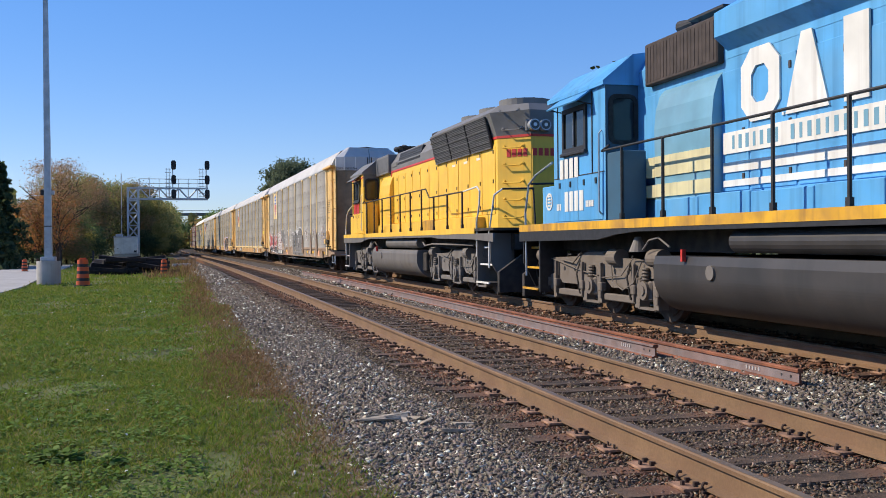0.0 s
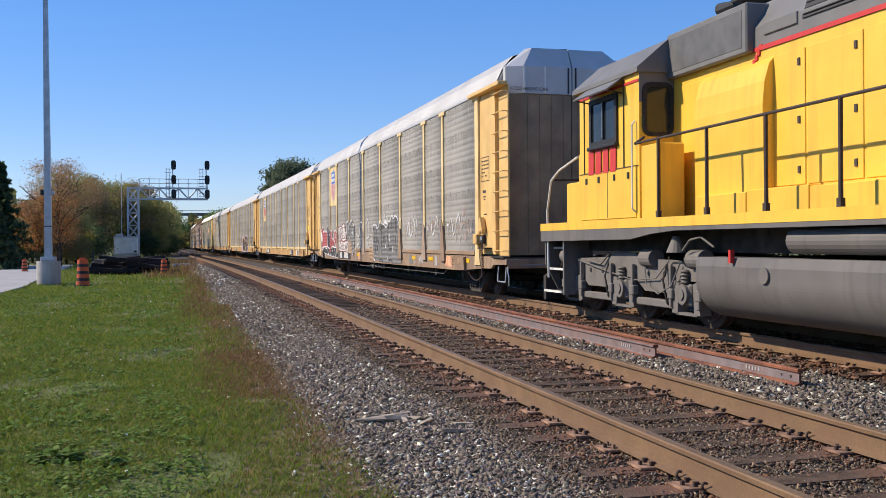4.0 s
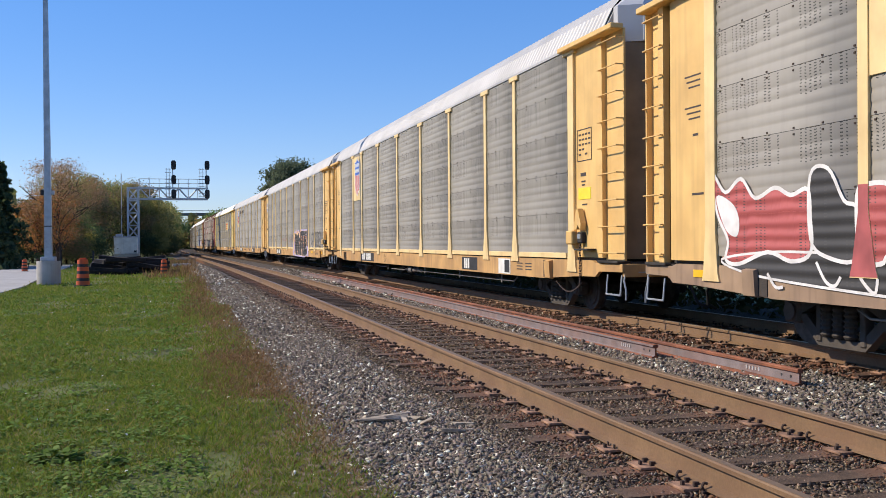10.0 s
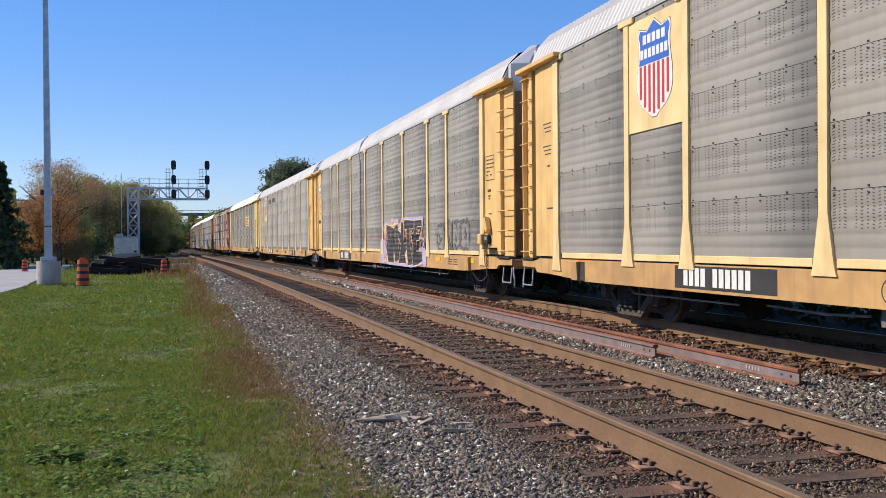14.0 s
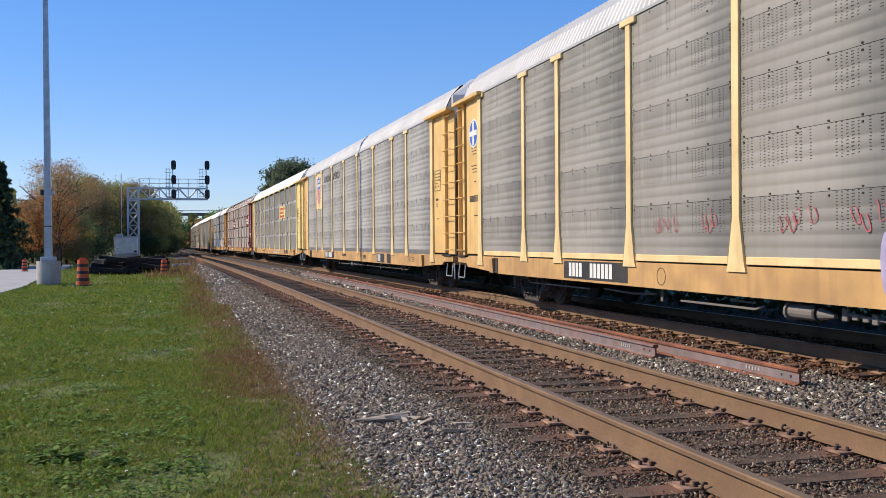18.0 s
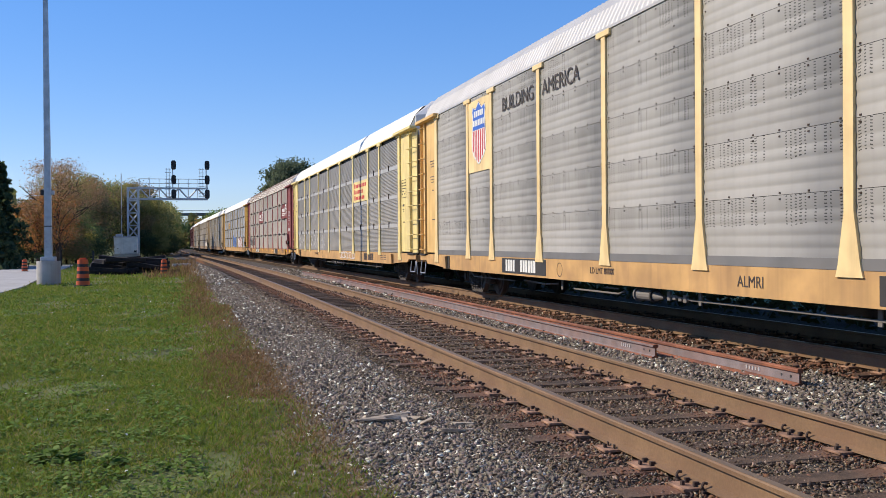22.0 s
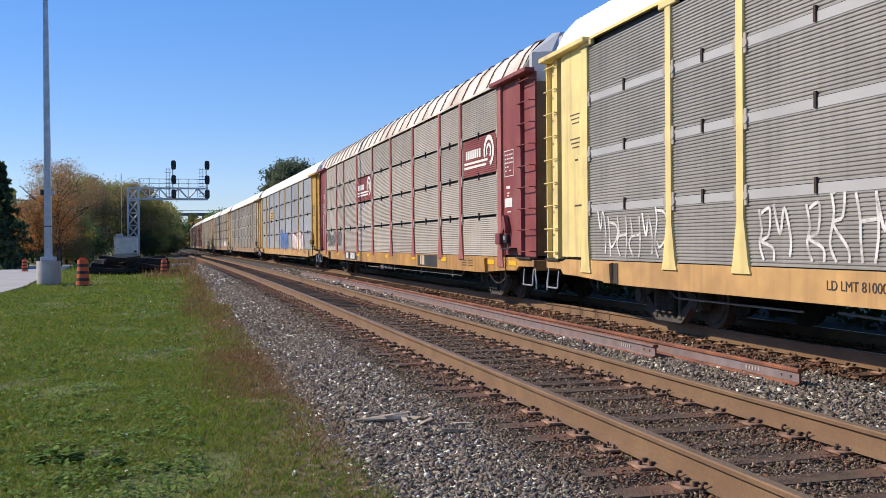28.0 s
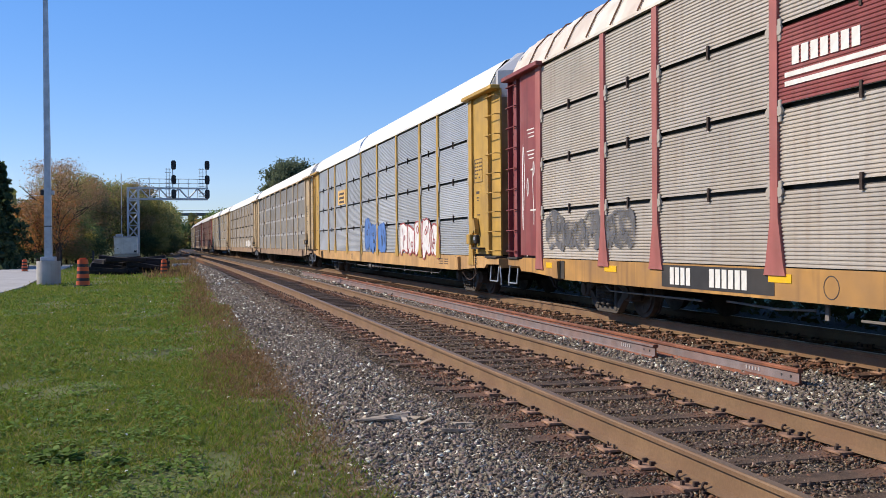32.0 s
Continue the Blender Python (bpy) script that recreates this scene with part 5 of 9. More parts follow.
    prism(bm, [(-1.56, 3.90), (1.56, 3.90), (1.56, 3.97), (1.02, 4.42), (0.4, 4.52), (-0.4, 4.52), (-1.02, 4.42), (-1.56, 3.97)], 5.30, 7.80)
    part("cab_roof", bm, L["cab_top"], cab)
    bm = bmesh.new()
    prism(bm, [(-1.50, 3.93), (-1.50, 3.90), (-1.80, 3.69), (-1.815, 3.71)], 5.86, 7.22)
    part("sunshade", bm, L["cab_top"], cab)
    for y in (5.92, 7.16):
        part("shade_bracket", rod(bmesh.new(), (-1.50, y, 3.66), (-1.79, y, 3.71), 0.012, 5), M["black"], cab)
    # sliding side windows in a dark frame, with a pale lower lip
    for a, b in ((6.16, 6.58), (6.64, 7.06)):
        part("side_window", boxed(-1.514, -1.495, a, b, 2.98, 3.62, bevel=0.004), M["glass"], cab)
    bm = bmesh.new()
    for a in ((6.08, 7.14, 2.90, 2.98), (6.08, 7.14, 3.62, 3.70), (6.08, 6.16, 2.98, 3.62), (7.06, 7.14, 2.98, 3.62), (6.58, 6.64, 2.98, 3.62)):
        box(bm, -1.54, -1.50, *a)
    part("window_frame", bm, M["black"], cab)
    part("arm_rest", boxed(-1.58, -1.50, 6.06, 7.16, 2.84, 2.90, bevel=0.012), M["black"], cab)
    bm = bmesh.new()
    pipe(bm, [(-1.545, 6.60, 3.02), (-1.545, 6.60, 3.60)], 0.012, 5)
    part("window_bar", bm, M["galvanised"], cab)
    w = part("rear_window", rounded_panel(-1.38, -0.99, 2.98, 3.68, 0.10, 5.338, 5.352), M["glass"], cab)
    part("window_seal", rounded_ring(-1.45, -0.92, 2.91, 3.75, 0.14, 0.07, 5.322, 5.348), M["rubber"], w)
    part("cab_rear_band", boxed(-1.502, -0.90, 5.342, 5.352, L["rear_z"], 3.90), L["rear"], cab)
    bm = bmesh.new()
    for a in ((5.38, 7.60, 2.46, 2.472), (6.46, 6.472, 1.68, 2.46), (5.86, 5.872, 2.47, 3.86), (7.40, 7.412, 2.47, 3.86)):
        box(bm, -1.519, -1.50, *a)
    part("panel_seam", bm, M["letter_dark"], cab)
    for y in (5.7, 6.2, 6.8, 7.3):
        part("locker_latch", boxed(-1.53, -1.51, y - 0.03, y + 0.03, 2.28, 2.38), M["black"], cab)
    bm = bmesh.new()
    pipe(bm, [(-1.52, 5.46, 1.75), (-1.57, 5.46, 1.80), (-1.57, 5.46, 3.1), (-1.52, 5.46, 3.16)], 0.014, 6)
    part("cab_grab_iron", bm, L["rail_end"], cab)
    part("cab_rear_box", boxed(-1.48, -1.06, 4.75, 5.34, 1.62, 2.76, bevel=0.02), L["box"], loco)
    # short nose
    bm = bmesh.new()
    prism(bm, [(-0.92, 1.62), (0.92, 1.62), (0.92, 2.95), (0.70, 3.15), (-0.70, 3.15), (-0.92, 2.95)], 7.62, 9.0)
    part("short_nose", bm, L["cab"], loco)
    part("front_locker", boxed(-1.45, -0.93, 7.62, 8.35, 1.62, 2.36, bevel=0.015), L["cab"], loco)
    part("side_locker", boxed(-1.515, -1.49, 5.45, 7.55, 1.66, 2.45, bevel=0.006), L["cab"], cab)
    # tail of the long hood: lights and ladder irons on the angled corners
    hl = part("headlight", boxed(-0.46, 0.14, -9.140, -9.050, 3.90, 4.20, bevel=0.03), M["loco_grey"], loco)
    for x in (-0.295, -0.025):
        h = part("lamp_hood", rod(bmesh.new(), (x, -9.100, 4.05), (x, -9.310, 4.05), 0.135, 20), M["galvanised"], hl)
        part("lens", rod(bmesh.new(), (x, -9.305, 4.05), (x, -9.318, 4.05), 0.105, 20), M["glass"], hl)
        part("bulb", rod(bmesh.new(), (x, -9.310, 4.05), (x, -9.325, 4.05), 0.045, 12), M["white_paint"], hl)
    for s_ in (-1, 1):
        for k in range(7):
            z = 1.92 + 0.42 * k
            off = 0.0 if z < 3.84 else (z - 3.84) * 0.30
            def at(q, out):
                return (s_ * (0.90 - 0.60 * q + 0.759 * (out + off)), -8.35 - 0.70 * q - 0.651 * (out + off), z if out < 0.05 else z - 0.05)
            bm = pipe(bmesh.new(), [at(0.20, 0.0), at(0.22, 0.10), at(0.74, 0.10), at(0.76, 0.0)], 0.016, 6)
            for q in (0.20, 0.76):
                p = at(q, 0.0)
                rod(bm, p, (p[0] - s_ * 0.759 * -0.02, p[1] - 0.012, p[2]), 0.035, 8)
            part("grab_iron", bm, body if k < 5 else top, loco)
    part("hood_end_door", boxed(-0.28, 0.30, -9.075, -9.050, 1.70, 3.5, bevel=0.008), body, loco)
    # fuel tank and reservoirs
    bm = bmesh.new()
    arc = [(-1.50, 1.07), (-1.53, 0.95)] + [(-1.53 + 0.55 * (1 - math.cos(a)), 0.78 - 0.54 * math.sin(a)) for a in [i * math.pi / 2 / 22 for i in range(23)]]
    prism(bm, arc + [(-x, z) for x, z in arc[::-1]], -2.85, 3.65)
    t = part("fuel_tank", bm, L["tank"], loco, smooth=False)
    part("tank_end", boxed(-1.35, 1.35, -3.25, -2.86, 0.45, 1.0, bevel=0.03), M["under"], t)
    bm = rod(bmesh.new(), (-1.56, 2.05, 0.86), (-1.50, 2.05, 0.86), 0.10, 16)
    part("fuel_gauge", bm, M["truck_grey"], t)
    part("fuel_cut_off", boxed(-1.58, -1.52, 2.72, 2.77, 1.0, 1.17), M["loco_red"], t)
    for s in (-1, 1):
        bm = rod(bmesh.new(), (s * 1.30, -2.50, 1.28), (s * 1.30, 1.75, 1.28), 0.155, 20)
        part("air_reservoir", bm, L["tank"], loco, smooth=False)
    bm = bmesh.new()
    pipe(bm, [(-1.4, -3.1, 1.3), (-1.45, -3.5, 1.2), (-1.42, -4.2, 1.25), (-1.35, -7.8, 1.22)], 0.025, 6)
    part("air_pipe", bm, M["truck_grey"], loco)
    bm = bmesh.new()
    pipe(bm, [(-1.4, 3.4, 1.2), (-1.42, 3.7, 1.34), (-1.42, 4.0, 1.30), (-1.42, 4.2, 1.15)], 0.016, 6)
    rod(bm, (-1.35, 4.5, 1.12), (-1.35, 4.5, 1.36), 0.15, 14, 0.05)
    part("air_filter", bm, M["truck_grey"], loco)
    for s in (-1, 1):
        loco_truck(loco, s, L["truck"])
        end_steps(loco, s, L["sill"], L["edge"])
        e = 9.42 if s > 0 else 9.85
        bm = bmesh.new()
        prism(bm, [(-1.45, 0.16), (1.45, 0.16), (1.45, 0.62), (0.9, 1.0), (-0.9, 1.0), (-1.45, 0.62)], s * e, s * (e + 0.13))
        part("pilot", bm, M["under"], loco)
        bm = boxed(-0.16, 0.16, s * e, s * (e + 0.50), 0.70, 0.98)
        box(bm, -0.24, 0.18, s * (e + 0.42), s * (e + 0.68), 0.66, 1.02, 0.05)
        part("coupler", bm, M["under"], loco)
        bm = bmesh.new()
        for x in (-0.5, -0.38, 0.45):
            pipe(bm, [(x, s * (e + 0.08), 0.9), (x - 0.04, s * (e + 0.26), 0.7), (x - 0.02, s * (e + 0.42), 0.42)], 0.024, 6)
        part("air_hoses", bm, M["rubber"], loco)
    handrail(loco, [4.75 - 1.345 * k for k in range(10)], 2.83, 2.56, -4.05, L["rail"], L["rail_end"])
    CARS.append((loco, mid, 6.4))
    return loco


YELLOW = dict(name="yellow", body=M["loco_yellow"], top=M["loco_grey"], stripe=M["loco_yellow"], sill=M["tank_grey"], low=M["loco_yellow"], duct=M["loco_yellow"], rear_z=3.44, rear=M["loco_grey"], box=M["loco_yellow"], intake_paint=M["loco_grey"], intake=3.2, cab=M["loco_yellow"],
              cab_top=M["loco_grey"], tank=M["tank_grey"], truck=M["truck_grey"], rail=M["brown_grille"], rail_end=M["loco_white"], edge=M["loco_white"])
# rear and box carry the cab's shade in their colour
BLUE = dict(name="blue", body=M["loco_blue"], top=M["loco_blue"], stripe=M["frame_yellow"], sill=M["black"], low=M["loco_blue"], duct=M["loco_blue_dark"], rear_z=1.64, rear=M["loco_blue_shaded"], box=M["loco_blue_shaded"], intake_paint=M["brown_grille"], intake=2.72, cab=M["loco_blue"],
            cab_top=M["loco_blue"], tank=M["tank_dark"], truck=M["truck_tan"], rail=M["black"], rail_end=M["galvanised"], edge=M["frame_yellow"])


def yellow_loco(mid):
    l = locomotive(mid, "yellow and dark grey diesel locomotive with thin red line", YELLOW)
    bm = boxed(-0.918, -0.90, -8.35, 3.0, 3.80, 3.86)
    box(bm, -1.514, -1.50, 5.36, 7.62, 3.76, 3.80)
    prism(bm, hood_plan(0.012), 3.80, 3.86, "z")
    for k in range(7):
        box(bm, -0.920, -0.90, 3.0 + 0.05 * k, 3.06 + 0.05 * k, 3.80 - 0.06 * k, 3.88 - 0.06 * k)
    part("red_line", bm, M["loco_red"], l, "thin red line")
    number_bars(l, 7.10, 2.66, "0000", 0.46, M["loco_red"], -1.522, "road_number")
    along = Vector((0.60, -0.70, 0)).normalized()
    out = Vector((-0.70, -0.60, 0)).normalized()
    for k in range(4):
        c = Vector((-0.90, -8.35, 0)) + along * (0.26 + 0.15 * k)
        a, b = c + out * 0.012, c + along * 0.105 + out * 0.012
        bm = bmesh.new()
        prism(bm, [(a.x, a.y), (b.x, b.y), (b.x - out.x * 0.02, b.y - out.y * 0.02), (a.x - out.x * 0.02, a.y - out.y * 0.02)], 3.34, 3.52, "z")
        part("road_number", bm, M["loco_red"], l)
        part("road_number", boxed(-0.27 + 0.15 * k, -0.17 + 0.15 * k, -9.085, -9.07, 3.34, 3.52), M["loco_red"], l)
    for k in range(3):
        part("white_stencil", boxed(-0.921, -0.90, -4.85 - 1.1 * k, -4.55 - 1.1 * k, 3.40, 3.46), M["letter_white"], l)
    part("small_panel", boxed(-0.93, -0.88, 2.25, 2.95, 3.98, 4.14, bevel=0.01), M["loco_grey"], l)
    return l


def blue_loco(mid):
    l = locomotive(mid, "weathered blue diesel locomotive with white bands and yellow sill", BLUE)
    x = -0.936
    # bands along the hood, cream towards the cab
    for z0, z1 in ((2.50, 2.80), (2.24, 2.38), (2.04, 2.13)):
        part("white_band", boxed(x, -0.90, -8.35, 2.70, z0, z1), M["loco_white"], l, "white painted band")
    for z0, z1 in ((2.30, 2.62), (1.98, 2.18)):
        part("cream_band", boxed(-1.092, -1.05, 2.78, 4.42, z0, z1), M["loco_cream"], l, "cream painted band")
        part("cream_band", boxed(-1.07, -0.905, 4.44, 4.74, z0, z1), M["loco_cream"], l, "cream painted band")
    # the owner's mark, as plain white shapes
    mark = part("owner_mark", boxed(x - 0.002, x + 0.02, 1.30, 1.34, 2.88, 2.92), M["loco_white"], l, "large white painted shapes")

    def poly(pts):
        part("mark_piece", prism(bmesh.new(), pts, x - 0.006, x + 0.02, "x"), M["loco_white"], mark)
    ring = [(2.24, 3.10), (2.24, 3.64), (2.02, 3.86), (1.60, 3.86), (1.38, 3.64), (1.38, 3.10), (1.60, 2.88), (2.02, 2.88)]
    core = [(1.81 + (y - 1.81) * 0.45, 3.37 + (z - 3.37) * 0.5) for y, z in ring]
    for i in range(8):
        poly([ring[i], ring[(i + 1) % 8], core[(i + 1) % 8], core[i]])
    poly([(1.26, 2.88), (0.42, 2.88), (0.74, 3.86), (0.94, 3.86)])
    poly([(0.16, 3.86), (-0.26, 3.86), (-0.26, 2.88), (0.16, 2.88)])
    poly([(-0.56, 3.86), (-1.44, 3.86), (-1.16, 3.37), (-0.84, 3.37)])
    poly([(-0.84, 3.37), (-1.16, 3.37), (-1.44, 2.88), (-0.56, 2.88)])
    side_bars("owner_bar", l, [(2.44 - 0.165 * k, 2.65, 0.075 if k % 3 else 0.055, 0.19) for k in range(24) if k != 7], M["loco_blue_dark"], x - 0.003)
    number_bars(l, 7.20, 2.62, "0000", 0.36, M["loco_white"], -1.522, "cab_mark")
    number_bars(l, 6.98, 2.02, "0000", 0.36, M["loco_white"], -1.522, "road_number")
    number_bars(l, 7.42, 1.93, "000", 0.12, M["loco_white"], -1.522, "small_mark")
    number_bars(l, 6.10, 1.95, "00000", 0.11, M["loco_white"], -1.522, "small_mark")
    bm = bmesh.new()
    for i in range(18):
        a0, a1 = i * math.tau / 18, (i + 1) * math.tau / 18
        q = [(7.98 - r * math.cos(a), 2.06 + r * math.sin(a)) for a, r in ((a0, 0.17), (a1, 0.17), (a1, 0.13), (a0, 0.13))]
        prism(bm, q, -1.462, -1.44, "x")
    for k in range(4):
        box(bm, -1.462, -1.44, 7.90, 8.06, 1.97 + 0.06 * k, 2.0 + 0.06 * k)
    part("round_emblem", bm, M["loco_white"], l, "white ring emblem")
    return l

# ---------------------------------------------------------------- the train, car by car
CARS = []
M["faded_white"] = mat("faded_white", (0.47, 0.44, 0.42), 0.8, vary=0.2, scale=3, dirt=(0.34, 0.31, 0.29), dirt_amount=0.8, dirt_scale=3)
blue_loco(9.17)
yellow_loco(30.18)

c = autorack(55.37, "yellow autorack car with grey perforated sides and heavy graffiti", post=M["yellow_post"], end=M["yellow_end"], sill=M["tan_sill"],
             panel=M["panel_pale"], roof=M["roof_grey"], low_strip=False)
base_rails(c, M["tan_sill"])
shield_panel(c)
sill_marks(c, 6.6, "0000   000000")
reflectors(c, (-11.2, -7.9, -6.0, -3.2, -0.6, 2.6, 5.2, 9.6, 12.2))
sprayed(c, [(11.7, 1.05), (10.7, 1.15), (9.5, 1.15), (8.65, 1.15), (7.8, 1.1), (7.2, 1.2), (7.0, 1.1), (7.05, 0.7), (8.0, 0.7), (10.1, 0.8), (11.2, 0.9)], M['paint_black'], M['spray_white'], 0.03, -1.6745)
sprayed(c, [(11.9, 2.15), (11.6, 1.9), (11.25, 2.05), (10.95, 1.8), (10.55, 1.9), (10.25, 1.8), (9.95, 1.85), (9.9, 1.55), (9.9, 1.15), (10.25, 1.05), (10.7, 1.15), (11.3, 1.0), (11.6, 1.05), (11.55, 1.3), (11.8, 1.65)], M['paint_red'], M['spray_white'], 0.05, -1.6755)
sprayed(c, [(11.8, 1.85), (11.45, 1.75), (11.3, 1.55), (11.35, 1.35), (11.6, 1.45)], M['spray_white'], M['spray_white'], 0.02, -1.6775)
sprayed(c, [(9.9, 2.0), (9.6, 2.05), (9.35, 1.7), (9.15, 1.6), (9.15, 1.1), (9.6, 1.1), (9.9, 1.3)], M['paint_black'], M['spray_white'], 0.045, -1.6760)
sprayed(c, [(9.15, 1.75), (8.95, 1.85), (8.65, 1.8), (8.6, 1.5), (8.3, 1.5), (8.0, 1.35), (8.05, 1.15), (8.65, 1.15), (8.8, 1.05), (9.1, 1.1)], M['paint_red'], M['spray_white'], 0.05, -1.6770)
sprayed(c, [(8.1, 1.5), (8.05, 1.7), (7.75, 1.85), (7.45, 1.8), (7.25, 1.65), (7.25, 1.35), (7.2, 1.15), (7.5, 1.1), (7.8, 1.3)], M['paint_red'], M['spray_white'], 0.05, -1.6780)
sprayed(c, [(7.8, 1.65), (7.7, 1.7), (7.65, 1.55), (7.8, 1.5)], M['spray_white'], M['spray_white'], 0.02, -1.6795)
spray_line(c, [(9.8, 1.05), (9.65, 0.85), (9.5, 0.8), (9.4, 0.9)], M['spray_white'], 0.04, -1.6805)
spray_line(c, [(9.15, 1.05), (9.1, 0.9), (8.9, 0.75), (8.85, 0.9)], M['spray_white'], 0.04, -1.6805)
spray_line(c, [(8.6, 1.15), (8.45, 0.95), (8.25, 0.75), (8.1, 0.7)], M['spray_white'], 0.04, -1.6805)
spray_line(c, [(10.7, 0.9), (10.55, 0.75), (10.4, 0.75)], M['spray_white'], 0.04, -1.6805)
spray_line(c, [(7.85, 1.05), (7.75, 0.85), (7.55, 0.7), (7.4, 0.9), (7.15, 1.0)], M['spray_white'], 0.04, -1.6805)
sprayed(c, [(7.15, 2.0), (6.85, 1.95), (6.5, 2.0), (6.1, 2.0), (5.75, 2.1), (5.4, 2.05), (5.35, 1.85), (5.05, 1.8), (5.0, 1.7), (5.1, 1.6), (5.0, 1.4), (5.35, 1.4), (5.7, 1.35), (6.1, 1.4), (6.7, 1.35), (6.85, 1.55)], M['paint_white'], M['spray_maroon'], 0.035, -1.6755)
sprayed(c, [(6.85, 1.35), (6.1, 1.4), (5.45, 1.35), (5.05, 1.4), (4.8, 1.25), (4.7, 0.95), (5.35, 0.95), (5.95, 0.95), (6.7, 1.0)], M['paint_white'], M['spray_maroon'], 0.03, -1.6748)
spray_line(c, [(6.85, 1.9), (6.7, 1.5), (6.55, 1.75), (6.4, 1.5), (6.4, 1.9)], M['spray_maroon'], 0.035, -1.6800)
spray_line(c, [(6.0, 1.95), (6.2, 1.9), (6.2, 1.7), (6.05, 1.7), (6.2, 1.7), (6.2, 1.45), (5.95, 1.5)], M['spray_maroon'], 0.035, -1.6800)
spray_line(c, [(5.7, 1.95), (5.9, 1.95), (5.85, 1.75), (5.75, 1.75), (5.85, 1.7), (5.85, 1.5), (5.6, 1.5)], M['spray_maroon'], 0.035, -1.6800)
spray_line(c, [(5.55, 2.0), (5.5, 1.5), (5.3, 1.65), (5.4, 1.95), (5.55, 2.0)], M['spray_maroon'], 0.035, -1.6800)
spray_line(c, [(5.1, 1.8), (5.25, 1.75), (5.15, 1.6), (5.1, 1.5), (5.25, 1.45)], M['spray_maroon'], 0.035, -1.6800)
spray_line(c, [(6.3, 1.3), (6.55, 1.25), (6.6, 1.1), (6.35, 1.1)], M['spray_maroon'], 0.035, -1.6800)
spray_line(c, [(6.1, 1.3), (6.1, 1.05)], M['spray_maroon'], 0.035, -1.6800)
spray_line(c, [(6.05, 1.3), (5.9, 1.2), (6.05, 1.15), (5.85, 1.0)], M['spray_maroon'], 0.035, -1.6800)
spray_line(c, [(5.7, 1.3), (5.7, 1.05), (5.5, 1.05)], M['spray_maroon'], 0.035, -1.6800)
spray_line(c, [(5.35, 1.3), (5.25, 1.05), (5.15, 1.2), (5.05, 1.05), (5.0, 1.3)], M['spray_maroon'], 0.035, -1.6800)
sprayed(c, [(4.95, 1.25), (4.9, 1.8), (5.0, 2.1), (4.6, 2.15), (4.5, 1.9), (4.35, 1.8), (4.4, 2.0), (4.05, 2.15), (3.8, 2.2), (3.6, 2.05), (3.3, 1.95), (3.3, 1.7), (3.25, 1.3), (3.6, 0.9), (4.4, 0.9), (4.65, 1.1)], M['paint_grey'], M['spray_white'], 0.0, -1.6740)
spray_line(c, [(4.9, 1.6), (5.0, 2.1), (4.6, 2.15), (4.5, 1.9), (4.35, 1.75), (4.35, 2.0), (4.05, 2.15), (3.85, 2.2), (3.6, 2.05), (3.3, 1.95), (3.3, 1.75), (3.4, 1.6)], M['spray_white'], 0.05, -1.6800)
sprayed(c, [(4.35, 1.4), (4.05, 1.35), (3.85, 0.95), (4.3, 0.95)], M['paint_tan'], M['spray_white'], 0.0, -1.6760)
spray_line(c, [(3.8, 1.7), (3.7, 1.8), (3.65, 1.65), (3.8, 1.7)], M['spray_white'], 0.045, -1.6800)
spray_line(c, [(3.45, 1.35), (3.5, 1.15), (3.65, 0.85), (3.55, 0.9), (3.45, 1.3)], M['spray_white'], 0.045, -1.6800)
spray_line(c, [(4.9, 1.35), (4.65, 1.3), (4.4, 1.1), (4.45, 1.0)], M['spray_white'], 0.045, -1.6800)
spray_line(c, [(3.15, 0.6), (3.1, 0.95), (3.0, 1.15)], M['spray_white'], 0.045, -1.6800)
spray_line(c, [(4.3, 1.45), (4.25, 1.55), (4.2, 1.45)], M['spray_white'], 0.045, -1.6800)
sprayed(c, [(-0.25, 0.95), (-0.2, 1.25), (-0.3, 1.6), (-0.25, 1.9), (-0.9, 1.9), (-0.85, 1.8), (-1.2, 1.85), (-1.3, 2.0), (-1.6, 2.05), (-1.75, 1.95), (-2.1, 1.9), (-2.35, 1.8), (-2.6, 1.9), (-2.75, 2.0), (-3.0, 2.0), (-3.1, 2.15), (-3.35, 2.15), (-3.4, 2.05), (-3.55, 2.1), (-3.65, 2.15), (-3.95, 2.1), (-4.15, 1.95), (-4.25, 1.8), (-4.3, 1.55), (-4.45, 1.3), (-4.4, 0.95), (-4.35, 0.65), (-2.75, 0.65), (-0.6, 0.7)], M['paint_grey'], M['spray_white'], 0.0, -1.6750)
spray_line(c, [(-0.25, 0.95), (-0.2, 1.25), (-0.3, 1.6), (-0.25, 1.9), (-0.9, 1.9), (-0.85, 1.8), (-1.2, 1.85), (-1.3, 2.0), (-1.6, 2.05), (-1.75, 1.95), (-2.1, 1.9), (-2.35, 1.8), (-2.6, 1.9), (-2.75, 2.0), (-3.0, 2.0), (-3.1, 2.15), (-3.35, 2.15), (-3.4, 2.05), (-3.55, 2.1), (-3.65, 2.15), (-3.95, 2.1), (-4.15, 1.95), (-4.25, 1.8), (-4.3, 1.55), (-4.45, 1.3), (-4.4, 0.95)], M['spray_white'], 0.045, -1.6810)
spray_line(c, [(-0.35, 1.85), (-0.5, 1.45), (-0.7, 0.95)], M['spray_black'], 0.05, -1.6800)
spray_line(c, [(-0.85, 1.75), (-0.8, 1.55), (-1.0, 1.05)], M['spray_black'], 0.05, -1.6800)
spray_line(c, [(-1.1, 1.45), (-0.95, 1.3), (-1.05, 1.05), (-1.25, 1.15), (-1.1, 1.45)], M['spray_black'], 0.05, -1.6800)
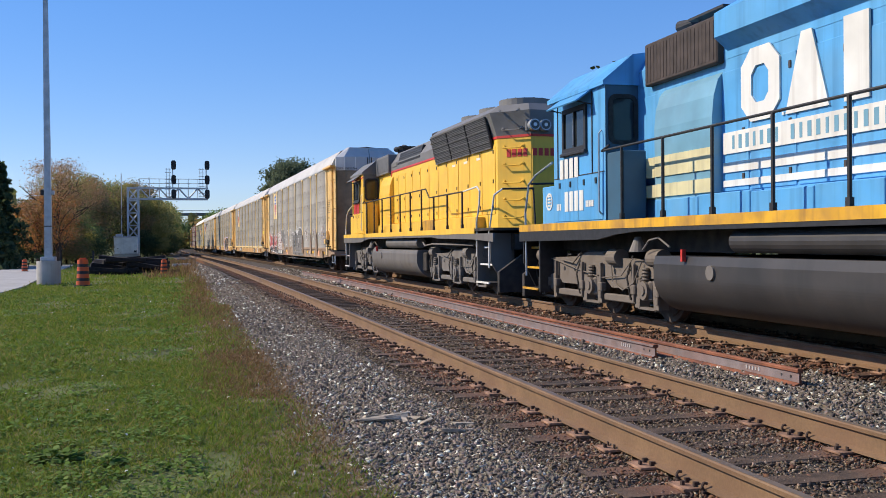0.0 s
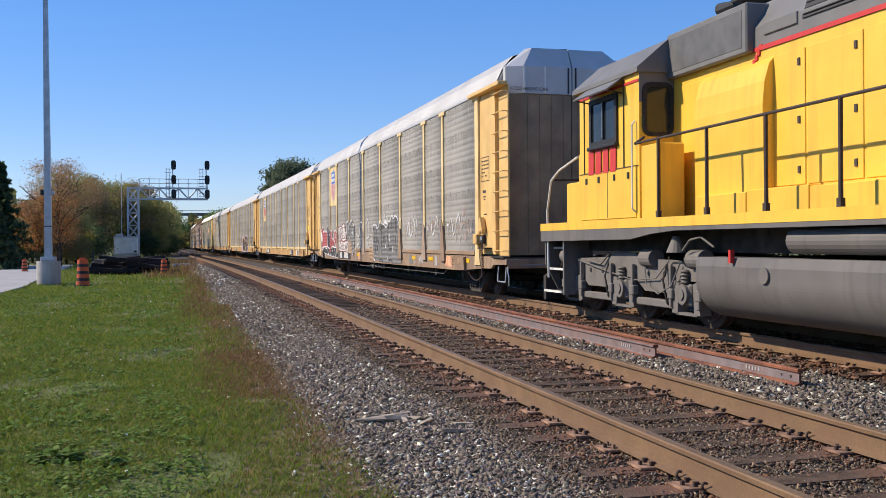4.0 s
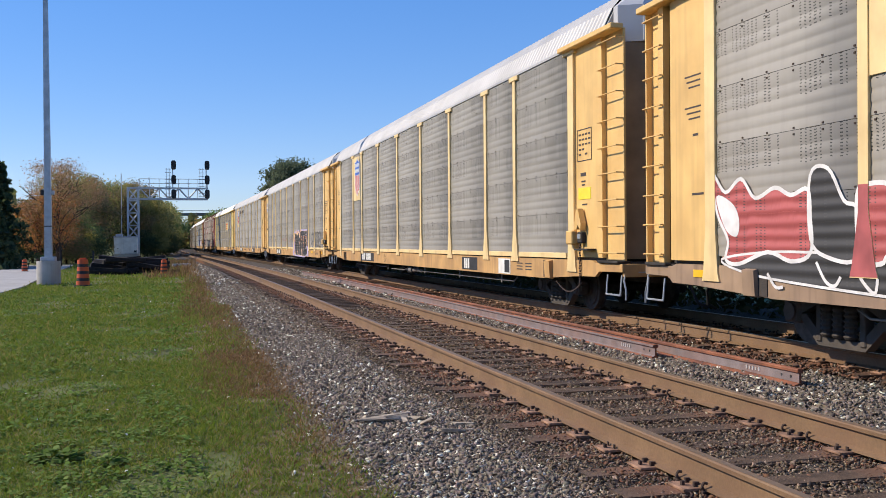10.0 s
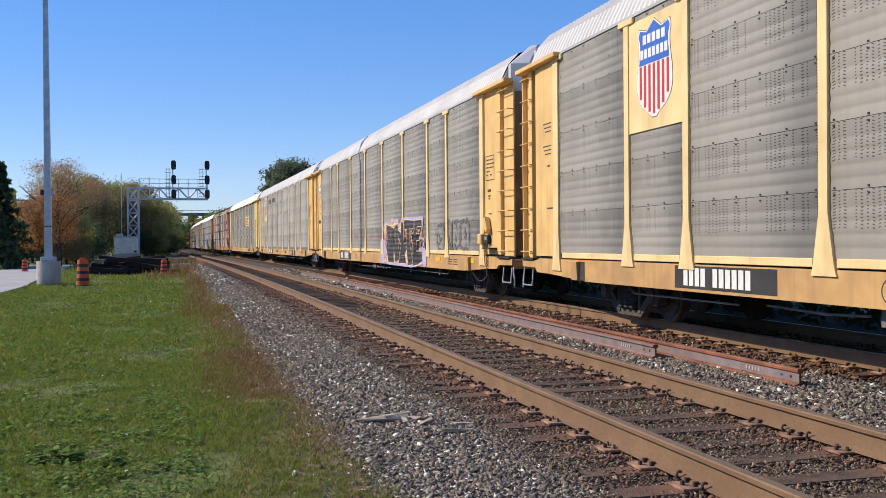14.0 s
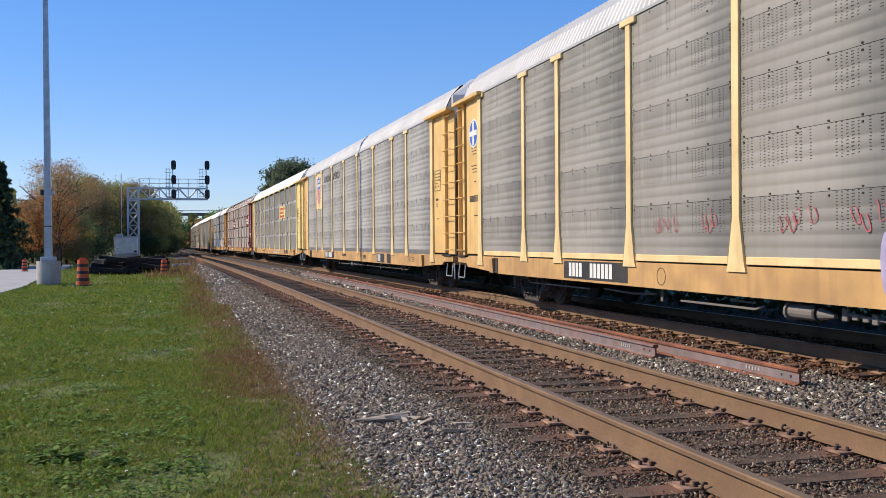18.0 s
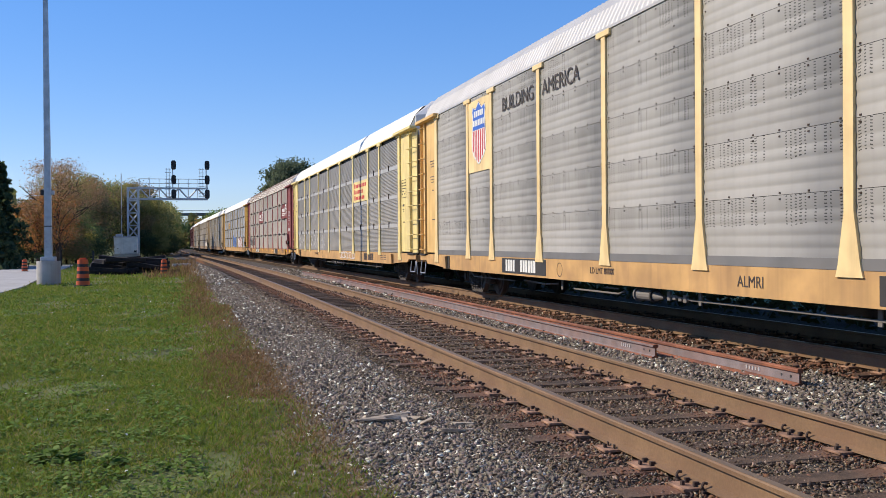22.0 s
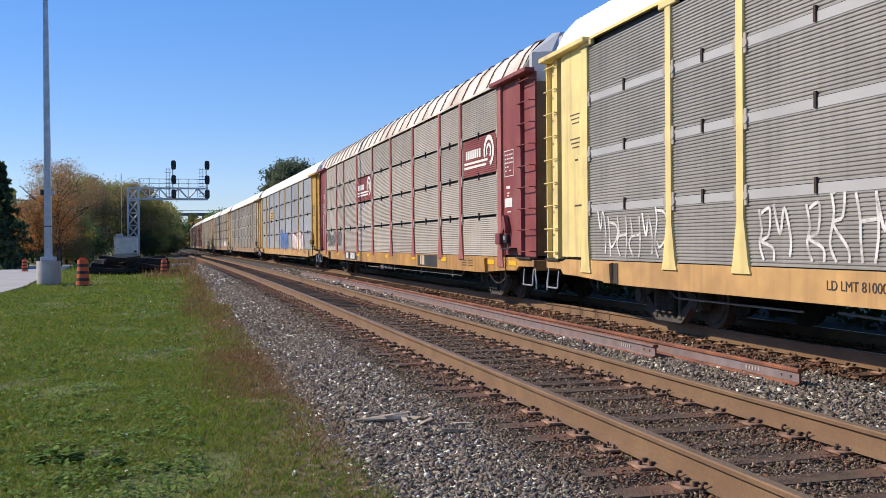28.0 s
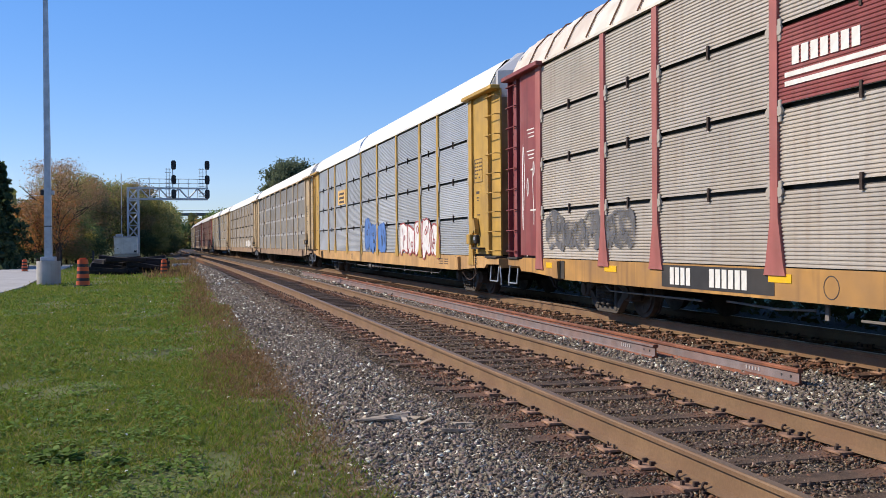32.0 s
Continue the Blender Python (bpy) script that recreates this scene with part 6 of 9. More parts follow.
spray_line(c, [(-1.55, 1.95), (-1.7, 1.45), (-1.5, 1.0)], M['spray_black'], 0.05, -1.6800)
spray_line(c, [(-1.9, 1.85), (-1.95, 1.45), (-2.1, 1.15)], M['spray_black'], 0.05, -1.6800)
spray_line(c, [(-2.25, 1.75), (-2.15, 1.4), (-2.35, 1.15)], M['spray_black'], 0.05, -1.6800)
spray_line(c, [(-2.5, 1.8), (-2.55, 1.4)], M['spray_black'], 0.05, -1.6800)
spray_line(c, [(-2.75, 1.9), (-2.65, 1.55), (-2.75, 1.15), (-3.05, 1.1), (-3.35, 1.2), (-3.4, 1.9)], M['spray_black'], 0.05, -1.6800)
spray_line(c, [(-3.05, 2.15), (-3.15, 1.9), (-3.15, 1.75)], M['spray_black'], 0.05, -1.6800)
spray_line(c, [(-3.7, 2.1), (-3.75, 1.7), (-3.75, 0.95)], M['spray_black'], 0.05, -1.6800)
spray_line(c, [(-3.95, 2.05), (-3.9, 1.75), (-3.95, 1.4), (-3.85, 0.95)], M['spray_black'], 0.05, -1.6800)
spray_line(c, [(-1.3, 0.65), (-1.55, 0.75), (-1.85, 0.65)], M['spray_black'], 0.05, -1.6800)
spray_line(c, [(-2.65, 0.65), (-3.0, 0.75), (-3.3, 0.65)], M['spray_black'], 0.05, -1.6800)
spray_line(c, [(-2.85, 1.6), (-2.8, 1.5), (-2.85, 1.35), (-2.95, 1.45), (-2.85, 1.6)], M['spray_white'], 0.045, -1.6810)
spray_line(c, [(-3.8, 1.65), (-3.85, 1.4), (-3.8, 1.15), (-3.8, 0.95)], M['spray_white'], 0.045, -1.6810)
spray_line(c, [(-1.05, 1.35), (-1.15, 1.05)], M['spray_white'], 0.045, -1.6810)
spray_line(c, [(-2.25, 1.25), (-2.35, 1.15), (-2.25, 1.15)], M['spray_white'], 0.045, -1.6810)
spray_line(c, [(-3.3, 1.2), (-3.3, 1.0), (-3.25, 1.1)], M['spray_white'], 0.045, -1.6810)
spray_line(c, [(-2.05, 2.0), (-2.15, 2.25), (-2.3, 1.95), (-2.45, 2.15), (-2.6, 2.1), (-2.55, 1.95)], M['spray_white'], 0.045, -1.6810)
spray_line(c, [(-4.1, 2.05), (-4.2, 1.9), (-4.3, 2.05), (-4.4, 1.9), (-4.5, 2.05)], M['spray_white'], 0.045, -1.6810)
spray_line(c, [(-2.5, 0.85), (-2.6, 0.75), (-2.65, 0.65)], M['spray_white'], 0.045, -1.6810)
spray_line(c, [(1.0, 1.95), (0.6, 2.15), (0.45, 1.8), (0.5, 1.5), (0.85, 1.45), (0.55, 1.1)], M['spray_white'], 0.045, -1.6810)
spray_line(c, [(2.8, 1.65), (2.35, 1.55), (2.05, 2.05), (1.65, 2.0), (1.55, 1.65)], M['spray_white'], 0.045, -1.6810)
spray_line(c, [(2.75, 1.2), (2.35, 1.25), (2.3, 1.05)], M['spray_white'], 0.045, -1.6810)
sprayed(c, [(-2.05, 2.05), (-2.35, 2.05), (-2.6, 1.95), (-2.45, 1.9), (-2.1, 1.95)], M['spray_white'], M['spray_white'], 0.0, -1.6812)
sprayed(c, [(0.5, 1.1), (-0.25, 1.1), (-0.25, 0.65), (0.25, 0.7)], M['paint_tan'], M['spray_white'], 0.0, -1.6752)
post_spray(c, 7.26, 2.0, M["spray_tan"])
post_spray(c, 4.38, 2.15, M["spray_grey"])
post_spray(c, 4.38, 1.45, M["spray_tan"])
post_spray(c, 1.46, 1.75, M["spray_tan"])
post_spray(c, -1.46, 1.95, M["spray_dim"])
post_spray(c, 9.05, 1.85, M["spray_red"])
# old washed-out spray on the rear bays
for y, z, ry, rz, m in ((-5.6, 1.85, 0.9, 0.30, "mist_white"), (-8.2, 1.75, 0.75, 0.28, "mist_pink"), (-10.9, 1.70, 0.8, 0.34, "mist_pink"), (-3.2, 0.82, 0.7, 0.13, "mist_pink"), (-6.6, 0.82, 0.7, 0.13, "mist_white"), (-10.2, 0.84, 0.8, 0.10, "mist_tan")):
    sprayed(c, [(y + ry * math.cos(a * 0.7854) * (1 + 0.25 * math.sin(3 * a + y)), z + rz * math.sin(a * 0.7854) * (1 + 0.3 * math.cos(2 * a + y))) for a in range(8)], M[m], M[m], 0, -1.663)
for y, k in ((-5.0, 0), (-7.5, 1), (-9.5, 2)):
    spray_line(c, [(y, 1.75), (y - 0.18, 1.55 + 0.1 * k), (y - 0.42, 1.9), (y - 0.6, 1.5), (y - 0.85, 1.6 + 0.1 * k), (y - 1.05, 2.0), (y - 1.2, 1.7)], M["mist_pale"], 0.06, -1.665)
for y0, y1, k in ((-4.9, -6.4, 0), (-7.5, -8.9, 1), (-9.5, -10.3, 2), (-10.6, -11.6, 3)):
    pts = [(y0, 1.15), (y0 - 0.05, 1.55), (y0 * 0.7 + y1 * 0.3, 1.95 - 0.06 * k), (y0 * 0.4 + y1 * 0.6, 1.9), (y1 + 0.05, 1.55), (y1, 1.12)]
    spray_line(c, pts, M["mist_white"], 0.10, -1.6650)
    spray_line(c, [(p + 0.18, q - 0.1) for p, q in pts[1:5]], M["mist_pink"], 0.16, -1.6640)
for k, y in enumerate((-4.38, -7.28, -9.17)):
    bm = prism(bmesh.new(), [(y - 0.215, 0.80), (y + 0.215, 0.80), (y + 0.20, 0.99), (y + 0.085, 1.62), (y + 0.075, 1.75 + 0.08 * (k % 3)), (y - 0.075, 1.72), (y - 0.085, 1.62), (y - 0.20, 0.99)], -1.712, -1.66, "x")
    part("sprayed_post_foot", bm, (M["tan_sill"], M["spray_tan"], M["tan_sill"])[k % 3], c, "post foot covered with faded spray")
for y, w, m in ((-2.6, 0.5, "spray_red"), (-2.2, 0.2, "spray_grey"), (-3.2, 0.3, "faded_pink"), (-5.9, 0.5, "spray_dim"), (-8.6, 0.3, "faded_white"), (2.0, 0.6, "spray_orange"), (-0.5, 0.25, "spray_white"), (-10.0, 0.7, "spray_orange")):
    bm = prism(bmesh.new(), [(y, 0.66), (y + w, 0.68), (y + w * 0.8, 0.95), (y + 0.1, 0.93)], -1.6665, -1.65, "x")
    part("sill_spray", bm, M[m], c, "smear of old spray paint")
letters("hood_stencil", "EXCESS HEIGHT CAR", 0.10, M["letter_dark"], c, pose(-1.05, -13.76, 4.62, 90, 0, 0))

c = autorack(83.98, "yellow autorack car with clean grey perforated sides and a yellow sill", post=M["yellow_post"], end=M["yellow_end"], sill=M["yellow_sill"],
             panel=M["panel_grey"], roof=M["roof_grey"])
shield_panel(c)
sill_marks(c, 7.3, "0000 000000")
part("mark_plate", boxed(-1.664, -1.65, -6.6, -5.4, 0.64, 0.94), M["plate_black"], c)
number_bars(c, -5.65, 0.79, "000", 0.24, M["letter_white"], -1.669)
part("data_plate", boxed(-1.664, -1.65, -8.85, -8.1, 0.62, 0.94), M["letter_white"], c)
part("data_plate_field", boxed(-1.668, -1.664, -8.8, -8.5, 0.65, 0.91), M["plate_black"], c)
part("warning_plate", boxed(-1.643, -1.63, -12.8, -12.3, 2.02, 2.22), M["sign_yellow"], c, "yellow warning plate")

c = autorack(112.45, "yellow autorack car with grey perforated sides and black and orange graffiti", post=M["yellow_post"], end=M["yellow_end"], sill=M["yellow_sill"],
             panel=M["panel_grey"], roof=M["roof_grey"])
sill_marks(c, 6.7, "0000  000000")
number_bars(c, 12.76, 2.32, "00000000", 0.15, M["letter_dark"], -1.664, "plate_mark")
reflectors(c, (-11.2, -8.3, -5.0, -2.4))
sprayed(c, [(-1.65, 1.75), (-2.0, 1.95), (-2.65, 1.9), (-2.9, 2.05), (-3.2, 2.0), (-3.75, 2.0), (-3.75, 1.85), (-4.15, 1.95), (-4.45, 2.05), (-5.65, 2.0), (-6.7, 2.0), (-6.75, 1.85), (-6.65, 1.7), (-6.45, 1.65), (-6.5, 1.55), (-6.35, 1.35), (-6.1, 1.1), (-6.65, 1.1), (-6.75, 0.8), (-6.65, 0.7), (-5.55, 0.6), (-4.65, 0.6), (-1.85, 0.65), (-1.95, 0.95), (-2.05, 1.25)], M['paint_orange'], M['spray_lilac'], 0.07, -1.6742)
sprayed(c, [(-1.1, 1.35), (-1.65, 1.4), (-2.05, 1.25), (-2.0, 0.95), (-1.8, 0.65), (-1.15, 0.7)], M['spray_lilac'], M['spray_lilac'], 0.0, -1.6738)
sprayed(c, [(-6.45, 1.25), (-6.5, 1.4), (-6.9, 1.4), (-7.0, 1.0), (-7.1, 0.95), (-7.1, 0.65), (-6.75, 0.65), (-6.65, 1.1)], M['spray_lilac'], M['spray_lilac'], 0.0, -1.6738)
sprayed(c, [(-2.05, 1.9), (-2.55, 1.85), (-2.75, 1.35), (-2.8, 1.8), (-3.2, 1.75), (-3.35, 1.25), (-3.35, 1.85), (-3.7, 1.9), (-3.75, 1.25), (-3.95, 0.8), (-3.35, 0.65), (-3.0, 1.35), (-3.15, 0.65), (-2.35, 0.65), (-2.05, 1.1), (-2.35, 1.15)], M['paint_black'], M['letter_cream'], 0.022, -1.6760, sharp=True)
sprayed(c, [(-3.7, 1.7), (-4.1, 1.6), (-4.15, 1.95), (-4.4, 1.95), (-4.45, 1.6), (-4.45, 1.35), (-4.35, 0.95), (-4.55, 0.95), (-4.75, 0.65), (-3.8, 0.65), (-4.0, 1.0), (-4.1, 1.25), (-3.75, 1.45)], M['paint_black'], M['letter_cream'], 0.022, -1.6760, sharp=True)
sprayed(c, [(-4.55, 2.0), (-5.75, 1.95), (-5.7, 1.7), (-5.2, 1.7), (-5.25, 1.25), (-5.35, 1.1), (-5.6, 0.65), (-5.0, 0.6), (-4.9, 0.9), (-4.85, 1.2), (-4.75, 1.2), (-4.75, 1.0), (-4.5, 0.95), (-4.5, 1.25), (-4.85, 1.3), (-4.85, 1.7), (-4.55, 1.7)], M['paint_black'], M['letter_cream'], 0.022, -1.6760, sharp=True)
sprayed(c, [(-5.8, 1.95), (-6.6, 1.95), (-6.65, 1.75), (-6.1, 1.75), (-6.05, 1.55), (-6.35, 1.55), (-6.35, 1.35), (-6.05, 1.35), (-6.0, 1.05), (-6.65, 1.05), (-6.65, 0.75), (-6.2, 0.65), (-5.6, 0.6), (-5.6, 1.0), (-5.65, 1.35), (-5.45, 1.35), (-5.5, 1.55), (-5.7, 1.6), (-5.8, 1.7)], M['paint_black'], M['letter_cream'], 0.022, -1.6760, sharp=True)
spray_line(c, [(-1.75, 1.55), (-2.15, 1.65), (-1.8, 1.4), (-2.2, 1.5)], M['spray_rust'], 0.05, -1.6765)
spray_line(c, [(-1.85, 1.25), (-2.15, 1.3), (-1.95, 1.1)], M['spray_rust'], 0.05, -1.6765)
spray_line(c, [(-1.85, 0.8), (-2.1, 0.9), (-2.0, 0.7)], M['spray_rust'], 0.05, -1.6765)
spray_line(c, [(-3.0, 1.9), (-2.85, 1.9), (-3.05, 1.95), (-3.2, 1.9)], M['spray_rust'], 0.05, -1.6765)
spray_line(c, [(-3.8, 1.4), (-4.0, 1.35), (-3.85, 1.25)], M['spray_rust'], 0.05, -1.6765)
spray_line(c, [(-4.6, 1.65), (-4.8, 1.65), (-4.6, 1.5), (-4.8, 1.5)], M['spray_rust'], 0.05, -1.6765)
spray_line(c, [(-5.25, 1.6), (-5.5, 1.65), (-5.3, 1.5), (-5.5, 1.45)], M['spray_rust'], 0.05, -1.6765)
spray_line(c, [(-5.3, 1.35), (-5.6, 1.25), (-5.45, 1.1)], M['spray_rust'], 0.05, -1.6765)
spray_line(c, [(-6.15, 1.65), (-6.45, 1.65), (-6.2, 1.6)], M['spray_rust'], 0.05, -1.6765)
spray_line(c, [(-3.05, 0.95), (-3.15, 0.75)], M['spray_rust'], 0.05, -1.6765)
spray_line(c, [(-4.85, 0.7), (-4.95, 0.65)], M['spray_rust'], 0.05, -1.6765)
post_spray(c, -4.38, 2.02, M["spray_orange"])
post_spray(c, -4.38, 1.90, M["spray_black"])
letters("tag", "EVOL", 0.30, M["spray_black"], c, on_side(-1.678, -6.72, 1.24))
graffiti(c, -11.0, -8.2, 1.05, 1.9, None, M["mist_grey"], 13, 4, x=-1.662, width=0.10, inner=True)
rnd = random.Random(77)
for y, n in ((3.6, 4), (2.3, 3), (0.6, 4), (-0.6, 3)):
    for k in range(n):
        u, z = y - rnd.uniform(0.11, 0.2) * k, 1.42 + rnd.uniform(-0.05, 0.06)
        spray_line(c, [(u, z + rnd.uniform(0.14, 0.26)), (u - 0.03, z + 0.1), (u - rnd.uniform(0.04, 0.1), z), (u - 0.15, z + rnd.uniform(0.02, 0.12)), (u - 0.09, z + 0.18)], M["mist_red"], 0.016, -1.664)
e = part("round_emblem", rod(bmesh.new(), (-1.664, 12.45, 3.86), (-1.655, 12.45, 3.86), 0.34, 24), M["letter_white"], c, "round blue and white emblem")
part("emblem_disc", rod(bmesh.new(), (-1.668, 12.45, 3.86), (-1.660, 12.45, 3.86), 0.30, 24), M["logo_blue"], e)
part("emblem_cross", box(boxed(-1.672, -1.667, 12.39, 12.51, 3.58, 4.14), -1.6725, -1.6675, 12.17, 12.73, 3.80, 3.92), M["letter_white"], e)

c = autorack(140.75, "yellow autorack car with light grey perforated sides and dark lettering", post=M["yellow_post"], end=M["yellow_end"], sill=M["yellow_sill"],
             panel=M["panel_cool"], roof=M["roof_grey"], low_strip=False, dark_foot=True, brake=False)
shield_panel(c)
sill_marks(c, 6.3, "0000  000000")
part("mark_plate", boxed(-1.664, -1.65, -6.0, -4.8, 0.63, 0.93), M["plate_black"], c)
number_bars(c, -5.05, 0.78, "000", 0.24, M["letter_white"], -1.669)
part("data_plate", boxed(-1.664, -1.65, -6.95, -6.45, 0.62, 0.93), M["plate_black"], c)
letters("slogan", "BUILDING", 0.42, M["letter_dark"], c, on_side(-1.667, 5.58, 4.20))
letters("slogan", "AMERICA", 0.42, M["letter_dark"], c, on_side(-1.667, 3.32, 4.20))
letters("load_limit", "LD LMT 80000", 0.15, M["letter_dark"], c, on_side(-1.664, 1.6, 0.80))
letters("sill_stencil", "ALMRI", 0.2, M["letter_dark"], c, on_side(-1.664, -2.6, 0.78))

c = autorack(169.15, "pale yellow autorack car with dark corrugated sides and a white roof", post=M["pale_yellow"], end=M["pale_yellow"], sill=M["yellow_sill"],
             panel=M["sheet_grey"], roof=M["roof_white"], style="B", row_count=4, low_strip=False, brake=False)
p = part("name_board", boxed(-1.668, -1.65, -7.19, -4.47, 2.86, 3.64), M["pale_yellow"], c, "yellow board with red bars")
for r, (n, w) in enumerate(((8, 2.3), (7, 1.7), (7, 2.0))):
    for k in range(n):
        h = 0.17 if k == 0 else 0.13
        side_bars("name_bar", p, [(-4.68 - (k + 0.36) * w / n, 3.40 - 0.23 * r + h / 2, w / n * 0.72, h)], M["logo_red"], -1.672)
sill_marks(c, -6.5, "0000 000000", dark=False)
letters("load_limit", "LD LMT 81000", 0.15, M["letter_dark"], c, on_side(-1.664, 5.2, 0.80))
graffiti(c, -4.6, -1.4, 0.68, 0.94, None, M["spray_white"], 21, 9, width=0.03, inner=False, x=-1.668)
rnd = random.Random(22)
for k, y in enumerate((11.5, 11.1, 10.75, 10.3, 9.9, 9.5, 6.9, 6.6, 6.0, 5.6, 5.2, 4.9, 3.9, 3.4, 2.9)):
    z = 1.75 + rnd.uniform(-0.1, 0.1)
    form = rnd.randrange(4)
    if form != 1:
        spray_line(c, [(y, z), (y - 0.06, z - 0.25), (y + rnd.uniform(-0.1, 0.05), 1.25), (y - 0.1, 1.05)], M["mist_pale"], 0.04, -1.657)
    if form == 0:
        spray_line(c, [(y - 0.05, z - 0.05), (y - 0.22, z), (y - 0.2, z - 0.3), (y - 0.05, z - 0.38), (y - 0.28, 1.2), (y - 0.3, 1.05)], M["mist_pale"], 0.04, -1.6575)
    elif form == 1:
        spray_line(c, [(y, z), (y - 0.12, z - 0.35), (y - 0.2, z - 0.05), (y - 0.32, z - 0.4), (y - 0.3, 1.1)], M["mist_pale"], 0.045, -1.6575)
    elif form == 2:
        spray_line(c, [(y - 0.05, z - 0.3), (y - 0.3, z - 0.28)], M["mist_pale"], 0.04, -1.6575)
        spray_line(c, [(y - 0.3, z), (y - 0.33, z - 0.4), (y - 0.28, 1.05)], M["mist_pale"], 0.04, -1.6575)
    else:
        spray_line(c, [(y - 0.05, z - 0.1), (y - 0.3, z - 0.15), (y - 0.36, 1.4), (y - 0.15, 1.2), (y - 0.05, 1.3)], M["mist_pale"], 0.04, -1.6575)

c = autorack(197.66, "dark red autorack car with weathered grey corrugated sides", post=M["red_post"], end=M["red_paint"], sill=M["orange_sill"],
             panel=M["sheet_light"], roof=M["roof_rusty"], style="B", row_count=4, gap=True, rust_roof=True, low_strip=False)
for a, b in ((-11.9, -9.3), (1.46, 4.38)):
    p = part("name_board", ribbed_sheet(b - a - 0.15, 0.87, 0.046, 0.010), M["red_paint"], c, "red corrugated board with white bars", at=pose(-1.668, (a + b) / 2, 2.85))
    p_in = pose(-1.668, (a + b) / 2, 2.85).inverted()
    mid_ = (a + b) / 2
    for y, z, w, h in [(mid_ + 0.27, 3.06, b - a - 0.95, 0.055), (mid_ + 0.22, 3.16, b - a - 0.85, 0.055)] + [(b - 0.40 - 0.165 * k, 3.36, 0.125, 0.20) for k in range(7)]:
        part("name_bar", boxed(-0.005, 0.001, -w / 2, w / 2, -h / 2, h / 2), M["letter_white"], p, at=p_in @ pose(-1.668, y, z))
    for r0, r1, a0, a1 in ((0.25, 0.36, -75, 205), (0.10, 0.18, -60, 215)):
        bm = bmesh.new()
        turns = [radians(a0 + (a1 - a0) * i / 16) for i in range(17)]
        ribbon(bm, [(a + 0.56 - (r0 + r1) / 2 * math.cos(t), 3.34 + (r0 + r1) / 2 * math.sin(t)) for t in turns], r1 - r0, -1.675)
        part("round_mark", bm, M["letter_white"], p, at=p_in)
sill_marks(c, 6.8, "0000   000000")
part("mark_plate", boxed(-1.664, -1.65, -6.95, -4.85, 0.63, 0.95), M["plate_black"], c)
number_bars(c, -5.25, 0.80, "000", 0.26, M["letter_tan"], -1.669)
reflectors(c, (-12.8, -11.4, -7.6, -4.4, -0.8, 2.3, 4.3, 8.8, 11.4))
part("tag_plate", boxed(-1.643, -1.63, -12.75, -12.3, 2.03, 2.22), M["letter_white"], c)
graffiti(c, 11.95, 12.9, 1.2, 3.6, None, M["spray_white"], 31, 2, width=0.05, inner=True)
graffiti(c, 8.0, 11.6, 1.15, 1.85, M["mist_grey"], M["mist_grey"], 32, 4, width=0.06, x=-1.664)

c = autorack(226.1, "yellow autorack car with bright silver corrugated sides and graffiti", post=M["mustard"], end=M["mustard"], sill=M["yellow_sill"],
             panel=M["sheet_silver"], roof=M["roof_white"], style="B", row_count=4, gap=True, low_strip=False)
part("name_board", boxed(-1.668, -1.65, 4.7, 6.5, 2.9, 3.5), M["yellow_end"], c, "yellow board with dark bars")
side_bars("name_bar", c, [(5.6, 3.35 - 0.17 * k, 1.1, 0.09) for k in range(3)], M["letter_dark"], -1.673)
graffiti(c, -2.7, 0.7, 1.0, 2.15, M["spray_blue"], M["spray_blue"], 41, 3, width=0.05, shade=M["spray_black"], x=-1.673)
graffiti(c, -9.3, -4.9, 0.9, 2.0, M["spray_white"], M["spray_red"], 42, 5, width=0.06, x=-1.673)

FAR = [("tan autorack car with grey corrugated sides and a white roof", "tan_paint", "tan_sill", "sheet_grey", "roof_white", False),
       ("tan autorack car with pale corrugated sides and a white roof", "tan_paint", "tan_sill", "sheet_tan", "roof_white", True),
       ("grey autorack car with pale corrugated sides", "tan_paint", "tan_sill", "sheet_tan", "roof_white", False),
       ("dark red autorack car with brown corrugated sides", "red_paint", "tan_sill", "sheet_brown", "roof_grey", True),
       ("brown autorack car with brown corrugated sides", "brown_paint", "tan_sill", "sheet_brown", "roof_grey", False),
       ("tan autorack car with tan corrugated sides", "tan_paint", "tan_sill", "sheet_tan", "roof_grey", False)]
for k, (label, post, sill, panel, roof, gap) in enumerate(FAR):
    c = autorack(254.6 + 28.45 * k, label, post=M[post], end=M[post], sill=M[sill], panel=M[panel], roof=M[roof], style="B", row_count=4, gap=gap, near=False, low_strip=False)
    if k == 1:
        graffiti(c, -9.5, -5.5, 1.05, 1.6, M["spray_white"], M["spray_white"], 50, 4, width=0.05, x=-1.673)


def train_pose(y, half):
    a = Vector((TRACK_2 + bend(y - half), y - half, RAIL_TOP))
    b = Vector((TRACK_2 + bend(y + half), y + half, RAIL_TOP))
    return pose(*((a + b) / 2), 0, 0, -math.degrees(math.atan2(b.x - a.x, b.y - a.y)))


def motions():
    for car, mid, half in CARS:
        walk(car, [(i * 0.5, train_pose(mid - ran(i * 0.5), half)) for i in range(65)])
    steps = [i / 15 for i in range(481)]
    turned = [ran(t) for t in steps]
    for wheel, y, r in WHEELS:
        walk(wheel, [(t, pose(0, y, r, math.degrees(s / r))) for t, s in zip(steps, turned)])

